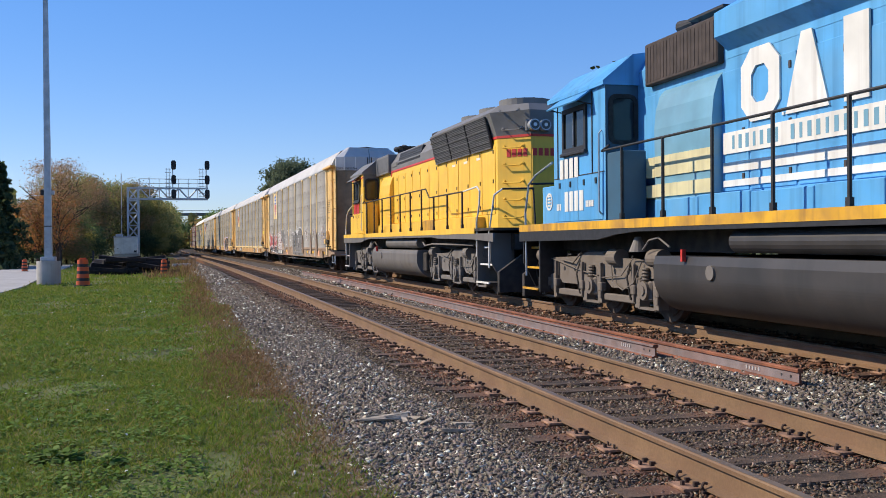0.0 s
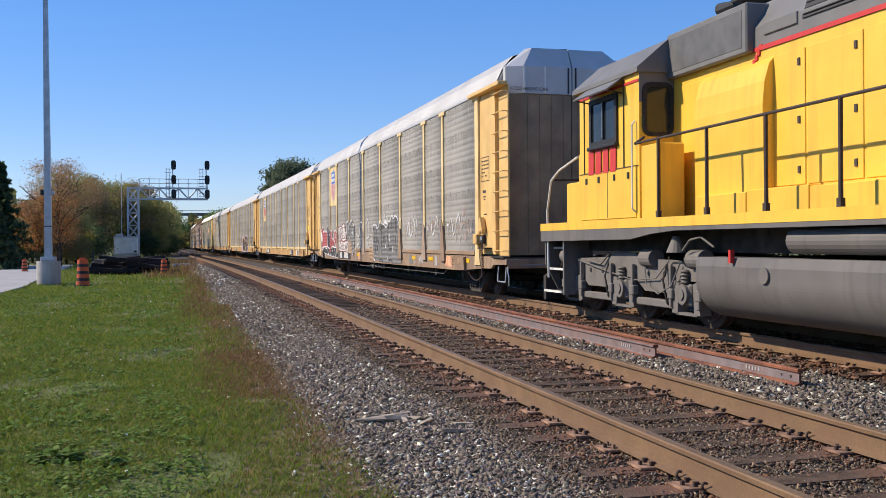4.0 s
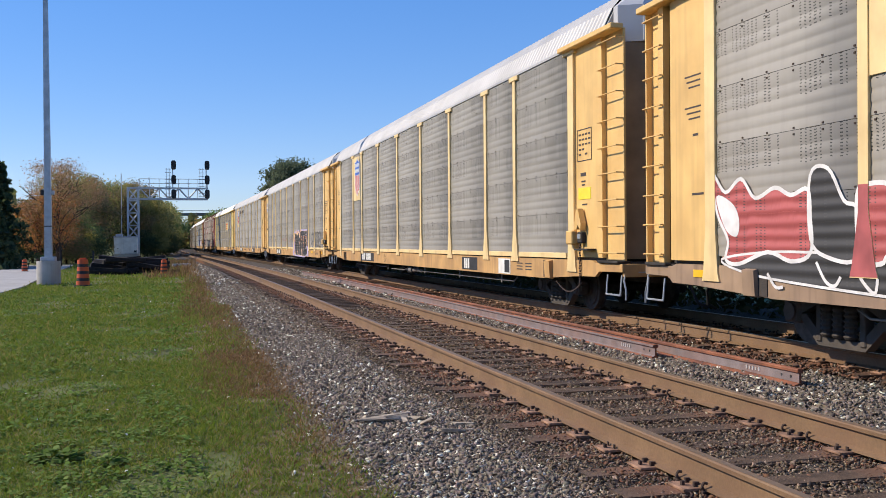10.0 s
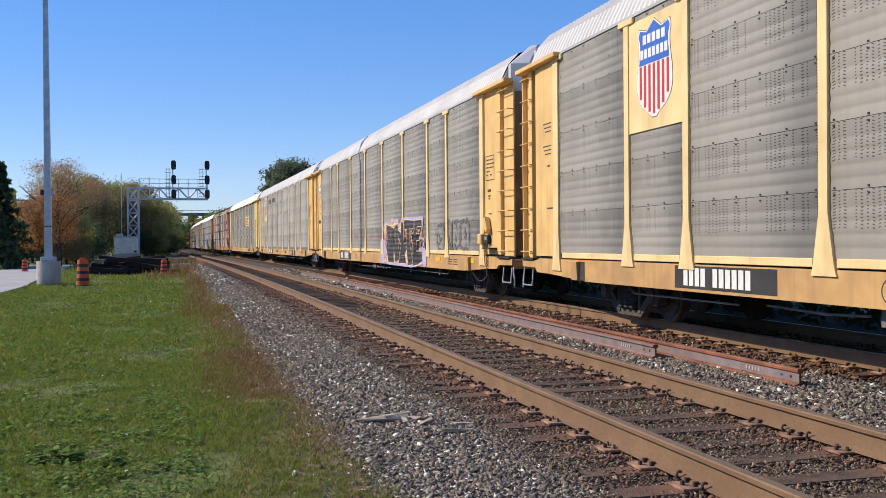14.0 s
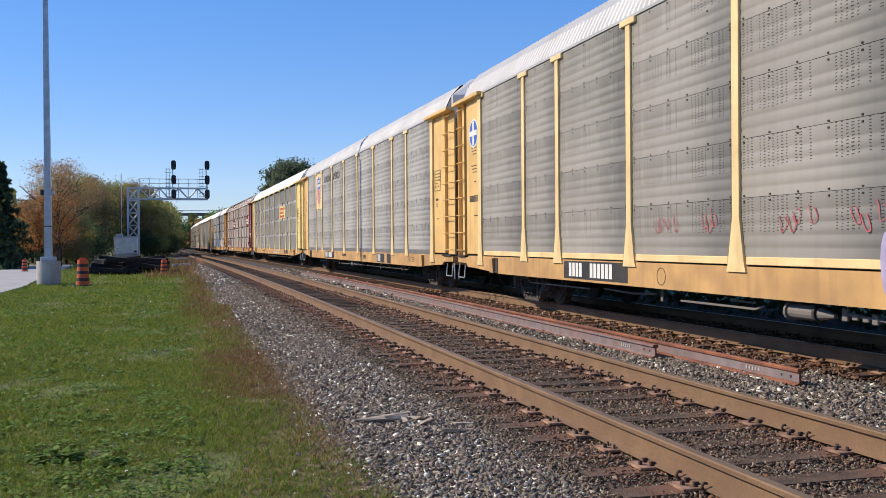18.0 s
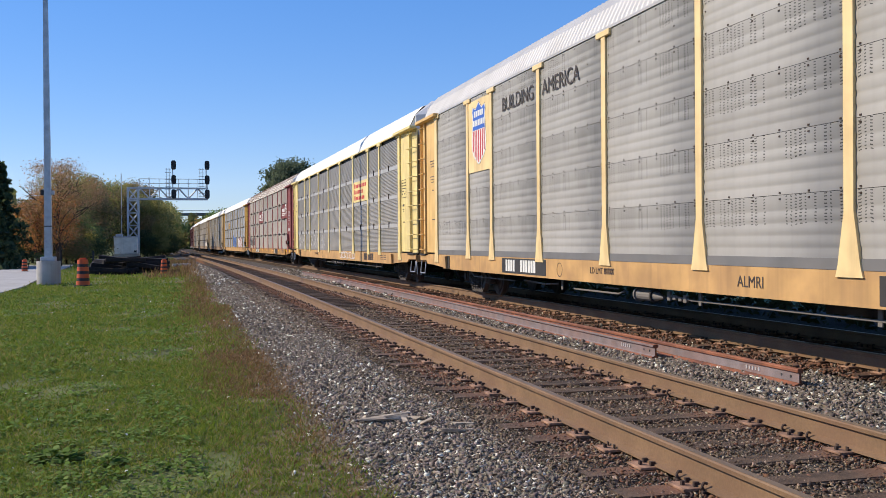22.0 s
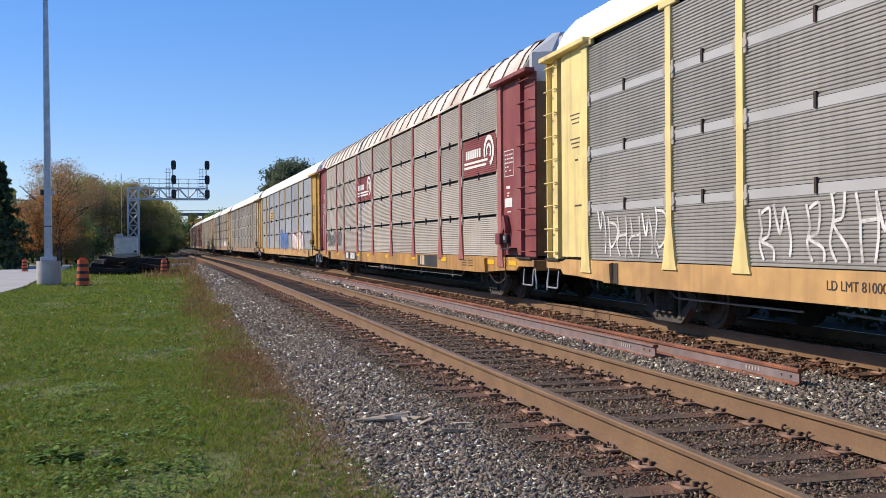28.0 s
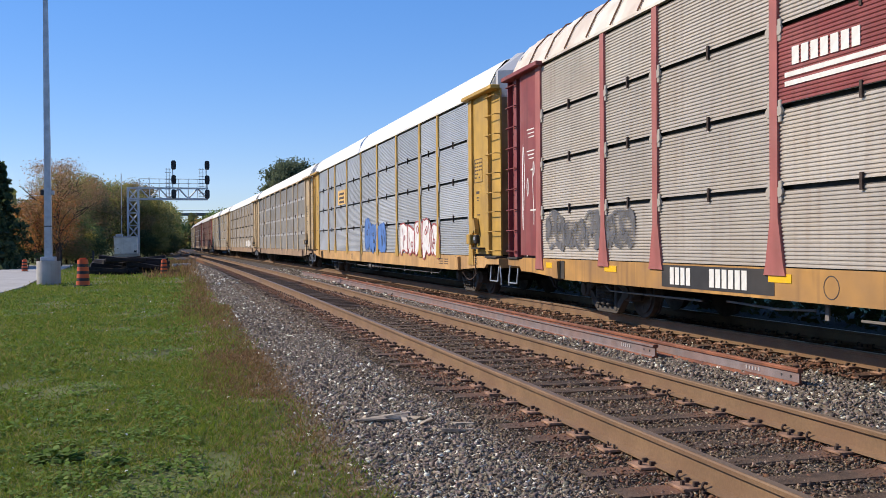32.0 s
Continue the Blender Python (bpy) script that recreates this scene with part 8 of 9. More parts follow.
rng = np.random.default_rng(3)
spots = []
for _ in range(1300):
    y = 5.2 + 34 * rng.random() ** 1.6
    x = rng.uniform(-0.36 * y - 0.6, 0.05)
    spots.append((x, y, rng.uniform(0.06, 0.28), rng.uniform(0.06, 0.3), int(rng.integers(8, 40)), 0.011 + 0.0007 * y, 0.04))
M["clover"] = islands("clover", [(0.095, 0.17, 0.022), (0.15, 0.245, 0.036), (0.12, 0.20, 0.03), (0.215, 0.29, 0.07)], 0.95, 0.1, translucent=0.35)
clover("clover", "dark green patches of clover in the lawn", [s for s in spots if s[0] > -5.8] + [(-0.92, 7.1, 0.2, 0.14, 200, 0.022, 0.08), (-0.55, 6.9, 0.14, 0.1, 90, 0.02, 0.05), (-0.9, 8.6, 0.3, 0.2, 140, 0.02, 0.05)], M["clover"], 13)
M["petal"] = islands("petal", [(0.55, 0.55, 0.50), (0.65, 0.63, 0.56), (0.45, 0.42, 0.30)], 0.8, 0.05)
clover("fallen_petals", "small pale flowers and leaves scattered over the lawn", [(-1.6, 9.0, 2.2, 4.0, 130, 0.010, 0.02), (-2.5, 20.0, 3.2, 9.0, 200, 0.016, 0.02)], M["petal"], 14)

# ---------------------------------------------------------------- lamp post, drums, roadside
post = thing("lamp_post", "tall square steel lamp post on a round concrete base", "lamp post", at=pose(-5.36, 39.9, -0.06))
part("concrete_base", rod(bmesh.new(), (0, 0, -0.1), (0, 0, 0.93), 0.445, 40), M["concrete"], post, "round pale concrete footing", smooth=False)
part("base_cover", boxed(-0.27, 0.27, -0.27, 0.27, 0.932, 1.10, bevel=0.02), M["galvanised"], post)
bm = bmesh.new()
vs0 = [bm.verts.new((sx * 0.135, sy * 0.135, 1.10)) for sx, sy in ((-1, -1), (1, -1), (1, 1), (-1, 1))]
vs1 = [bm.verts.new((sx * 0.07 - 0.02, sy * 0.07, 14.0)) for sx, sy in ((-1, -1), (1, -1), (1, 1), (-1, 1))]
for i in range(4):
    bm.faces.new((vs0[i], vs0[(i + 1) % 4], vs1[(i + 1) % 4], vs1[i]))
bm.faces.new(vs1)
part("pole", bm, M["galvanised"], post)
part("pole_box", boxed(-0.26, -0.125, -0.10, 0.10, 3.52, 3.74, bevel=0.01), M["black"], post, "small black box")
part("pole_bracket", boxed(0.12, 0.24, -0.08, 0.08, 3.54, 3.70, bevel=0.01), M["galvanised"], post)
part("pole_band", boxed(-0.135, 0.135, -0.135, 0.135, 2.28, 2.32), M["black"], post)
part("lamp_arm", boxed(-0.05, 1.6, -0.05, 0.05, 13.8, 13.92), M["galvanised"], post)
part("lamp_head", boxed(1.2, 2.0, -0.2, 0.2, 13.70, 13.86, bevel=0.04), M["galvanised"], post)


def drum(x, y, z, s=1.0):
    d = thing("traffic_drum", "orange traffic drum with black bands on a rubber base", "traffic drum", "traffic drums", at=pose(x, y, z))
    part("rubber_base", rod(bmesh.new(), (0, 0, 0), (0, 0, 0.07 * s), 0.33 * s, 24), M["rubber"], d, "grey rubber base")
    z = 0.07
    for k, hh in enumerate((0.155, 0.105, 0.155, 0.105, 0.155, 0.105, 0.165)):
        r0, r1 = (0.235 - 0.055 * (z - 0.07)) * s, (0.235 - 0.055 * (z + hh - 0.07)) * s
        lip = 0.006 * s if k % 2 == 0 else 0.0
        bm = rod(bmesh.new(), (0, 0, z * s), (0, 0, (z + hh) * s), r0 + lip, 28, r1 + lip)
        z += hh
        part("band", bm, M["orange"] if k % 2 == 0 else M["black"], d, "orange band" if k % 2 == 0 else "black band")
    part("handle", boxed(-0.12 * s, 0.12 * s, -0.03 * s, 0.03 * s, 1.01 * s, 1.08 * s, bevel=0.01), M["orange"], d)


drum(-3.86, 37.6, -0.07)
drum(-1.27, 50.2, -0.06, 0.74)
drum(-9.3, 59.5, -0.05, 0.70)
for x, y, a in ((-6.0, 62.0, 20), (-0.55, 66.0, 5)):
    tagged(part("concrete_block", boxed(-0.6, 0.6, -0.2, 0.2, 0, 0.25, bevel=0.03), M["concrete"], at=pose(x, y, -0.06, 0, 0, a)), "pale concrete kerb block lying on the ground", "concrete block", "concrete blocks")

# heap of old black ties behind the lawn
M["creosote"] = mat("creosote", (0.018, 0.015, 0.014), 0.95, vary=0.4, scale=6, dirt=(0.045, 0.032, 0.026), dirt_amount=0.5, dirt_scale=2, bump=0.6, spread=0.3)
heap = thing("tie_heap", "low heap of old creosoted black ties behind the lawn", "timber heap", at=pose(-3.0, 53.6, -0.08))
rnd = random.Random(4)
log = [mesh_of("old_tie", boxed(-1.0, 1.0, -0.13, 0.13, -0.1, 0.1, bevel=0.015), M["creosote"]) for _ in range(2)]
for k in range(70):
    lay = min(4, int(k / 16))
    px = rnd.uniform(-1.25, 1.15) * (1 - 0.05 * lay)
    part("old_tie", log[k % 2], None, heap, at=pose(px, rnd.uniform(-2.2, 2.0), 0.10 + 0.17 * lay, rnd.uniform(-9, 9), rnd.uniform(-10, 10), rnd.uniform(-30, 30)))
bm = bmesh.new()
box(bm, -2.0, 1.85, -1.6, 2.2, 0, 0.80, 0.2)
part("soil_core", bm, M["creosote"], heap)
post2 = thing("marker_post", "thin dark marker post standing in the grass", "post", at=pose(-5.2, 56.0, -0.06))
part("stake", boxed(-0.05, 0.05, -0.05, 0.05, 0, 1.25), M["black"], post2)

# ---------------------------------------------------------------- signal gantry and relay cabinet
GY = 121.0
gantry = thing("signal_gantry", "grey lattice cantilever gantry with two signal masts over the track", "signal gantry", at=pose(0, GY, -0.05))
M["gantry_paint"] = mat("gantry_paint", (0.55, 0.56, 0.56), 0.5, 0.2, vary=0.1, scale=3, dirt=(0.36, 0.35, 0.33), dirt_amount=0.4)
st = M["gantry_paint"]
for x in (-7.20, -5.98):
    for y in (-0.5, 0.5):
        part("mast_leg", boxed(x - 0.10, x + 0.10, y - 0.10, y + 0.10, 0, 8.55), st, gantry)
for k in range(5):
    z0, z1 = 0.9 + 1.5 * k, 0.9 + 1.5 * (k + 1)
    for y in (-0.5, 0.5):
        for a, b in (((-7.18, y, z0), (-6.0, y, z1)), ((-6.0, y, z0), (-7.18, y, z1)), ((-7.18, y, z1), (-6.0, y, z1))):
            part("mast_brace", rod(bmesh.new(), a, b, 0.06, 6), st, gantry)
for y in (-0.5, 0.5):
    for z in (7.15, 8.45):
        part("arm_chord", boxed(-7.2, 2.25, y - 0.08, y + 0.08, z - 0.08, z + 0.08), st, gantry)
for k in range(7):
    x0, x1 = -5.8 + 1.14 * k, -5.8 + 1.14 * (k + 1)
    for y in (-0.5, 0.5):
        part("arm_brace", rod(bmesh.new(), (x0, y, 7.15 if k % 2 else 8.45), (x1, y, 8.45 if k % 2 else 7.15), 0.075, 6), st, gantry)
        part("arm_brace", rod(bmesh.new(), (x1, y, 7.15), (x1, y, 8.45), 0.05, 6), st, gantry)
part("arm_walkway", boxed(-5.8, 2.25, -0.6, 0.6, 7.0, 7.06), st, gantry)
bm = bmesh.new()
for z in (9.0, 9.55):
    rod(bm, (-5.8, -0.6, z), (2.2, -0.6, z), 0.035, 6)
for k in range(8):
    rod(bm, (-5.8 + 1.143 * k, -0.6, 8.45), (-5.8 + 1.143 * k, -0.6, 9.6), 0.035, 6)
part("arm_railing", bm, st, gantry)
for x in (-1.92, 2.05):
    m = part("signal_mast", rod(bmesh.new(), (x, -0.75, 6.95), (x, -0.75, 11.4), 0.07, 10), st, gantry)
    for z in (7.7, 9.45, 11.25):
        h = bmesh.new()
        prism(h, [(x + 0.12 + a, z + b) for a, b in ((-0.15, -0.56), (0.15, -0.56), (0.27, -0.44), (0.30, 0.0), (0.27, 0.44), (0.15, 0.56), (-0.15, 0.56), (-0.27, 0.44), (-0.30, 0.0), (-0.27, -0.44))], -1.0, -0.86)
        for dz in (-0.33, 0, 0.33):
            rod(h, (x + 0.12, -1.0, z + dz), (x + 0.12, -1.34, z + dz + 0.02), 0.13, 12)
        part("signal_head", h, M["black"], m, "black signal head with hooded lamps")
    lad = bmesh.new()
    for dx in (-0.75, -0.40):
        rod(lad, (x + dx, -0.6, 7.0), (x + dx, -0.6, 10.9), 0.03, 6)
    for k in range(9):
        rod(lad, (x - 0.9, -0.6, 7.4 + 0.42 * k), (x - 0.2, -0.6, 7.4 + 0.42 * k), 0.03, 6)
    part("mast_ladder", lad, st, m)
part("antenna", rod(bmesh.new(), (-7.95, 0, 0), (-7.95, 0, 10.2), 0.05, 8), st, gantry)
cab_ = thing("relay_cabinet", "pale grey metal relay cabinet on a low plinth", "equipment cabinet", at=pose(-7.15, 117.0, 0.1))
part("plinth", boxed(-1.5, 1.4, -1.0, 1.0, -0.15, 0.35), M["concrete"], cab_)
part("housing", boxed(-1.35, 1.25, -0.9, 0.9, 0.35, 2.25, bevel=0.03), M["white_paint"], cab_)
part("cabinet_roof", boxed(-1.45, 1.35, -1.0, 1.0, 2.25, 2.37, bevel=0.03), M["galvanised"], cab_)
part("vent", boxed(-1.2, -0.4, -0.5, 0.3, 2.37, 2.66, bevel=0.06), M["galvanised"], cab_)
part("cabinet_door", boxed(-0.3, 0.8, -0.925, -0.9, 0.5, 2.0, bevel=0.01), M["white_paint"], cab_)
part("cabinet_label", boxed(0.85, 1.15, -0.93, -0.9, 0.5, 0.72), M["black"], cab_)

# ---------------------------------------------------------------- trees
def tree(x, y, height, spread, leaf, bark, seed, label, leaves=2600, size=0.22, fine=0.62, clump=0.17, trunk=0.22, squash=1.0, category="tree", base=0.18, z=-0.1, dome=0):
    """A tapered trunk with forking limbs and a crown of small leaves clumped round the twigs."""
    rnd = random.Random(seed)
    rng = np.random.default_rng(seed)
    t = thing("tree", label, category, "trees along the line", at=pose(x, y, z))
    bm = bmesh.new()
    lean = (rnd.uniform(-0.05, 0.05), rnd.uniform(-0.05, 0.05))
    knots = [Vector((lean[0] * height * q + rnd.uniform(-0.1, 0.1) * q, lean[1] * height * q, height * q)) for q in (0, 0.18, 0.4, 0.62, 0.84)]
    for i, (a, b) in enumerate(zip(knots, knots[1:])):
        rod(bm, a, b, trunk * (1 - 0.22 * i), 8, trunk * (1 - 0.22 * (i + 1)))
    tips = [knots[-1]]
    for k in range(16):
        q = rnd.uniform(base, 0.82)
        i = min(3, int(q / 0.21))
        a = knots[0].lerp(knots[-1], q)
        ang = k * 2.4 + rnd.uniform(-0.5, 0.5)
        r = spread * (0.55 + 0.45 * math.sin(math.pi * min(1, (q - base + 0.16) / 0.9))) * rnd.uniform(0.6, 1.05)
        b = a + Vector((math.cos(ang) * r * 0.55, math.sin(ang) * r * 0.55, height * rnd.uniform(0.08, 0.16)))
        c = a + Vector((math.cos(ang + 0.2) * r, math.sin(ang + 0.2) * r, height * rnd.uniform(0.12, 0.26) * squash))
        rod(bm, a, b, trunk * 0.36, 6, trunk * 0.2)
        rod(bm, b, c, trunk * 0.2, 5, trunk * 0.07)
        tips += [b, c]
        for _ in range(3):
            d = b.lerp(c, rnd.random()) + Vector((rnd.uniform(-1, 1), rnd.uniform(-1, 1), rnd.uniform(0, 1.2))) * spread * 0.3
            rod(bm, b.lerp(c, 0.5), d, trunk * 0.08, 4, trunk * 0.03)
            tips.append(d)
    if dome:
        tips = []
        for k in range(dome):
            u = Vector((rnd.gauss(0, 1), rnd.gauss(0, 1), rnd.gauss(0, 1))).normalized() * rnd.random() ** 0.42
            wide = 1.0 - 0.35 * max(0.0, -u.z)
            p = Vector((u.x * spread * wide, u.y * spread * wide, height * (0.5 + base * 0.5 + u.z * (0.5 - base * 0.5) * 0.92)))
            tips.append(p)
            if k % 3 == 0:
                a = knots[0].lerp(knots[-1], min(0.9, max(0.15, p.z / height - 0.22)))
                mid_ = a.lerp(p, 0.55) + Vector((0, 0, -0.03 * height))
                rod(bm, a, mid_, trunk * 0.26, 5, trunk * 0.15)
                rod(bm, mid_, p, trunk * 0.15, 4, trunk * 0.03)
    part("trunk", bm, bark, t)
    tips = np.array([tuple(p) for p in tips])
    leaves, size = int(leaves * 2.4), size * fine
    pick = tips[rng.integers(0, len(tips), leaves)]
    clump = spread * clump
    off = rng.normal(size=(leaves, 3)) * clump * np.array((1, 1, 0.75))
    c = pick + off
    c[:, 2] = np.clip(c[:, 2], height * base * 0.5, height)
    s = size * rng.uniform(0.6, 1.35, leaves)
    quad = np.array([(-1, -0.6, 0), (0.2, -0.75, 0.1), (1, 0.1, 0), (0.1, 0.7, -0.1)]) * 0.6
    v = np.einsum("nij,kj->nki", turns(leaves, rng), quad) * s[:, None, None] + c[:, None]
    part("crown", stuff_mesh("crown", v.reshape(-1, 3), np.arange(4 * leaves).reshape(-1, 4), leaf), None, t)
    return t


def conifer(x, y, height, spread, leaf, bark, seed, label, n=4200):
    rng = np.random.default_rng(seed)
    t = thing("conifer", label, "tree", "trees along the line", at=pose(x, y, -0.1))
    part("trunk", rod(bmesh.new(), (0, 0, 0), (0, 0, height * 0.97), 0.2, 8, 0.03), bark, t)
    lv = rng.random(n) ** 0.75
    tier = np.floor(lv * 15).astype(int)
    whorl = tier / 15
    sector = rng.integers(0, 8, n)
    reach = rng.uniform(0.3, 1.2, (16, 8))
    a = (sector + 0.5 * (tier % 2)) / 8 * math.tau + rng.normal(size=n) * 0.20
    r = spread * (1 - 0.95 * whorl) ** 1.15 * rng.random(n) ** 0.6 * reach[tier, sector]
    c = np.stack([r * np.cos(a), r * np.sin(a), height * (0.06 + 0.92 * whorl) - 0.22 * r + rng.normal(size=n) * 0.08], 1)
    quad = np.array([(-1, -0.3, 0), (1, -0.3, 0), (1, 0.3, -0.2), (-1, 0.3, -0.2)]) * 0.2
    v = np.einsum("nij,kj->nki", turns(n, rng), quad) * rng.uniform(0.7, 1.5, n)[:, None, None] + c[:, None]
    part("needles", stuff_mesh("needles", v.reshape(-1, 3), np.arange(4 * n).reshape(-1, 4), leaf), None, t)
    return t


M["bark"] = mat("bark", (0.075, 0.055, 0.042), 0.95, vary=0.3, scale=6, bump=0.5)
M["leaf_orange"] = islands("leaf_orange", [(0.505, 0.186, 0.05), (0.37, 0.202, 0.059), (0.606, 0.269, 0.083), (0.269, 0.186, 0.05), (0.438, 0.168, 0.067)], 0.8, 0.1, translucent=0.4)
M["leaf_rust"] = islands("leaf_rust", [(0.369, 0.217, 0.087), (0.479, 0.261, 0.131), (0.261, 0.197, 0.076), (0.566, 0.348, 0.197)], 0.8, 0.1, translucent=0.4)
M["leaf_olive"] = islands("leaf_olive", [(0.265, 0.265, 0.082), (0.376, 0.329, 0.106), (0.203, 0.236, 0.076), (0.469, 0.376, 0.137)], 0.8, 0.1, translucent=0.50)
M["leaf_green"] = islands("leaf_green", [(0.113, 0.183, 0.051), (0.17, 0.256, 0.07), (0.239, 0.312, 0.099), (0.14, 0.199, 0.057)], 0.8, 0.1, translucent=0.50)
M["leaf_dark"] = islands("leaf_dark", [(0.043, 0.075, 0.035), (0.074, 0.112, 0.047), (0.104, 0.133, 0.058)], 0.85, 0.1, translucent=0.50)
M["leaf_brown"] = islands("leaf_brown", [(0.312, 0.216, 0.102), (0.24, 0.198, 0.084), (0.384, 0.252, 0.132), (0.192, 0.18, 0.072)], 0.8, 0.1, translucent=0.5)
# leaf colours lightened and greyed to carry the haze of distance
M["leaf_hazed"] = islands("leaf_hazed", [(0.13, 0.165, 0.095), (0.17, 0.205, 0.12), (0.11, 0.14, 0.085), (0.15, 0.18, 0.10)], 0.8, 0.1, translucent=0.5)
M["leaf_yellow"] = islands("leaf_yellow", [(0.536, 0.424, 0.111), (0.334, 0.312, 0.089), (0.223, 0.246, 0.066)], 0.8, 0.1, translucent=0.50)

conifer(-12.4, 70.0, 7.6, 2.6, M["leaf_dark"], M["bark"], 1, "dark spruce with drooping branches")
conifer(-12.9, 68.0, 6.3, 2.4, M["leaf_dark"], M["bark"], 2, "dark spruce with drooping branches")
conifer(-15.0, 74.0, 8.6, 3.0, M["leaf_dark"], M["bark"], 3, "dark spruce with drooping branches")
conifer(-11.9, 66.0, 4.0, 2.0, M["leaf_dark"], M["bark"], 4, "dark spruce with drooping branches")
tree(-9.5, 76.0, 8.2, 3.1, M["leaf_rust"], M["bark"], 11, "tall maple with thin rusty autumn leaves", 5600, 0.15, clump=0.13, dome=56)
tree(-11.0, 77.0, 6.6, 2.0, M["leaf_orange"], M["bark"], 12, "young maple with orange autumn leaves", 2200, 0.16, base=0.12)
tree(-9.0, 73.0, 5.6, 1.7, M["leaf_orange"], M["bark"], 13, "slender tree with orange and olive leaves", 1000, 0.15, trunk=0.12)
tree(-11.0, 94.0, 9.0, 3.0, M["leaf_olive"], M["bark"], 14, "broad tree with olive autumn leaves", 4600, 0.2, base=0.08, dome=60)
tree(-9.2, 128.0, 10.6, 3.6, M["leaf_olive"], M["bark"], 15, "broad tree with olive autumn leaves", 8000, 0.27, base=0.06, dome=60)
tree(-11.4, 98.0, 9.4, 3.4, M["leaf_rust"], M["bark"], 16, "tree with thin brown autumn leaves", 3000, 0.2, dome=44)
tree(-10.4, 84.0, 4.4, 2.4, M["leaf_green"], M["bark"], 17, "leafy green shrub at the edge of the wood", 3200, 0.18, base=0.02, category="shrub", trunk=0.1)
tree(-10.2, 91.0, 4.4, 2.4, M["leaf_green"], M["bark"], 18, "leafy green shrub at the edge of the wood", 3200, 0.18, base=0.02, category="shrub", trunk=0.1)
tree(-12.8, 80.0, 4.6, 2.6, M["leaf_dark"], M["bark"], 19, "dark leafy shrub at the edge of the wood", 3200, 0.18, base=0.02, category="shrub", trunk=0.1)
tree(-9.4, 86.0, 3.2, 1.9, M["leaf_yellow"], M["bark"], 20, "yellowing shrub at the edge of the wood", 2200, 0.16, base=0.02, category="shrub", trunk=0.1)
tree(-11.6, 100.0, 5.6, 2.8, M["leaf_dark"], M["bark"], 33, "dark leafy shrub at the edge of the wood", 3200, 0.2, base=0.02, category="shrub", trunk=0.1)
tree(-10.6, 124.0, 5.6, 3.0, M["leaf_dark"], M["bark"], 34, "dark leafy shrub at the edge of the wood", 3200, 0.2, base=0.02, category="shrub", trunk=0.1)
tree(-4.7, 128.0, 7.4, 2.4, M["leaf_olive"], M["bark"], 21, "dark green tree behind the gantry", 4600, 0.22, base=0.02)
tree(-7.6, 126.0, 8.6, 3.2, M["leaf_brown"], M["bark"], 22, "green tree behind the gantry", 4600, 0.24, base=0.03)
tree(-11.5, 122.0, 10.2, 4.0, M["leaf_olive"], M["bark"], 23, "olive tree behind the gantry", 4200, 0.26, base=0.04, dome=60)
tree(-4.4, 142.0, 8.0, 2.4, M["leaf_olive"], M["bark"], 24, "dark green tree beside the line", 4600, 0.24, base=0.02)
tree(-4.9, 156.0, 8.8, 2.8, M["leaf_olive"], M["bark"], 25, "dark green tree beside the line", 4600, 0.25, base=0.02)
tree(-5.2, 172.0, 9.6, 3.0, M["leaf_olive"], M["bark"], 26, "olive green tree beside the line", 4600, 0.28, base=0.02, dome=50)
tree(-5.6, 190.0, 10.2, 3.3, M["leaf_green"], M["bark"], 27, "green tree beside the line", 4600, 0.3, base=0.02, dome=50)
tree(-6.2, 212.0, 11.0, 4.0, M["leaf_olive"], M["bark"], 28, "olive green tree beside the line", 4600, 0.34, base=0.02, dome=60)
tree(-8.0, 146.0, 10.4, 3.8, M["leaf_olive"], M["bark"], 29, "olive tree beside the line", 4200, 0.3, base=0.03, dome=60)
tree(19.5, 190.0, 19.2, 5.2, M["leaf_hazed"], M["bark"], 30, "tall round green tree beyond the train", 12000, 0.62, base=0.3, trunk=0.4, clump=0.16, dome=90)
tree(-6.4, 240.0, 12.0, 4.0, M["leaf_green"], M["bark"], 35, "green tree beside the line", 4200, 0.36, base=0.02)
tree(-6.2, 264.0, 12.6, 4.2, M["leaf_olive"], M["bark"], 36, "olive green tree beside the line", 4200, 0.4, base=0.02)
tree(-6.0, 290.0, 13.0, 4.4, M["leaf_green"], M["bark"], 37, "green tree where the line bends away", 4200, 0.42, base=0.02)
tree(-5.6, 316.0, 13.6, 4.6, M["leaf_olive"], M["bark"], 38, "olive green tree where the line bends away", 4200, 0.45, base=0.02)
tree(-5.4, 350.0, 13.0, 5.0, M["leaf_green"], M["bark"], 39, "green tree where the line bends away", 4200, 0.5, base=0.02)
tree(-12.4, 108.0, 9.6, 3.6, M["leaf_olive"], M["bark"], 40, "broad tree with olive autumn leaves", 4200, 0.24, base=0.03, dome=60)
tree(-12.2, 108.0, 8.2, 3.0, M["leaf_green"], M["bark"], 41, "broad green tree at the edge of the wood", 4200, 0.24, base=0.02)
tree(-13.4, 90.0, 5.6, 2.8, M["leaf_dark"], M["bark"], 42, "dark leafy shrub at the edge of the wood", 3200, 0.2, base=0.02, category="shrub", trunk=0.1)
tree(-11.4, 100.0, 4.2, 2.6, M["leaf_dark"], M["bark"], 43, "dark leafy shrub at the edge of the wood", 3200, 0.2, base=0.01, category="shrub", trunk=0.1)
tree(-3.8, 134.0, 4.4, 2.2, M["leaf_dark"], M["bark"], 44, "dark leafy shrub beside the line", 3200, 0.2, base=0.01, category="shrub", trunk=0.1)
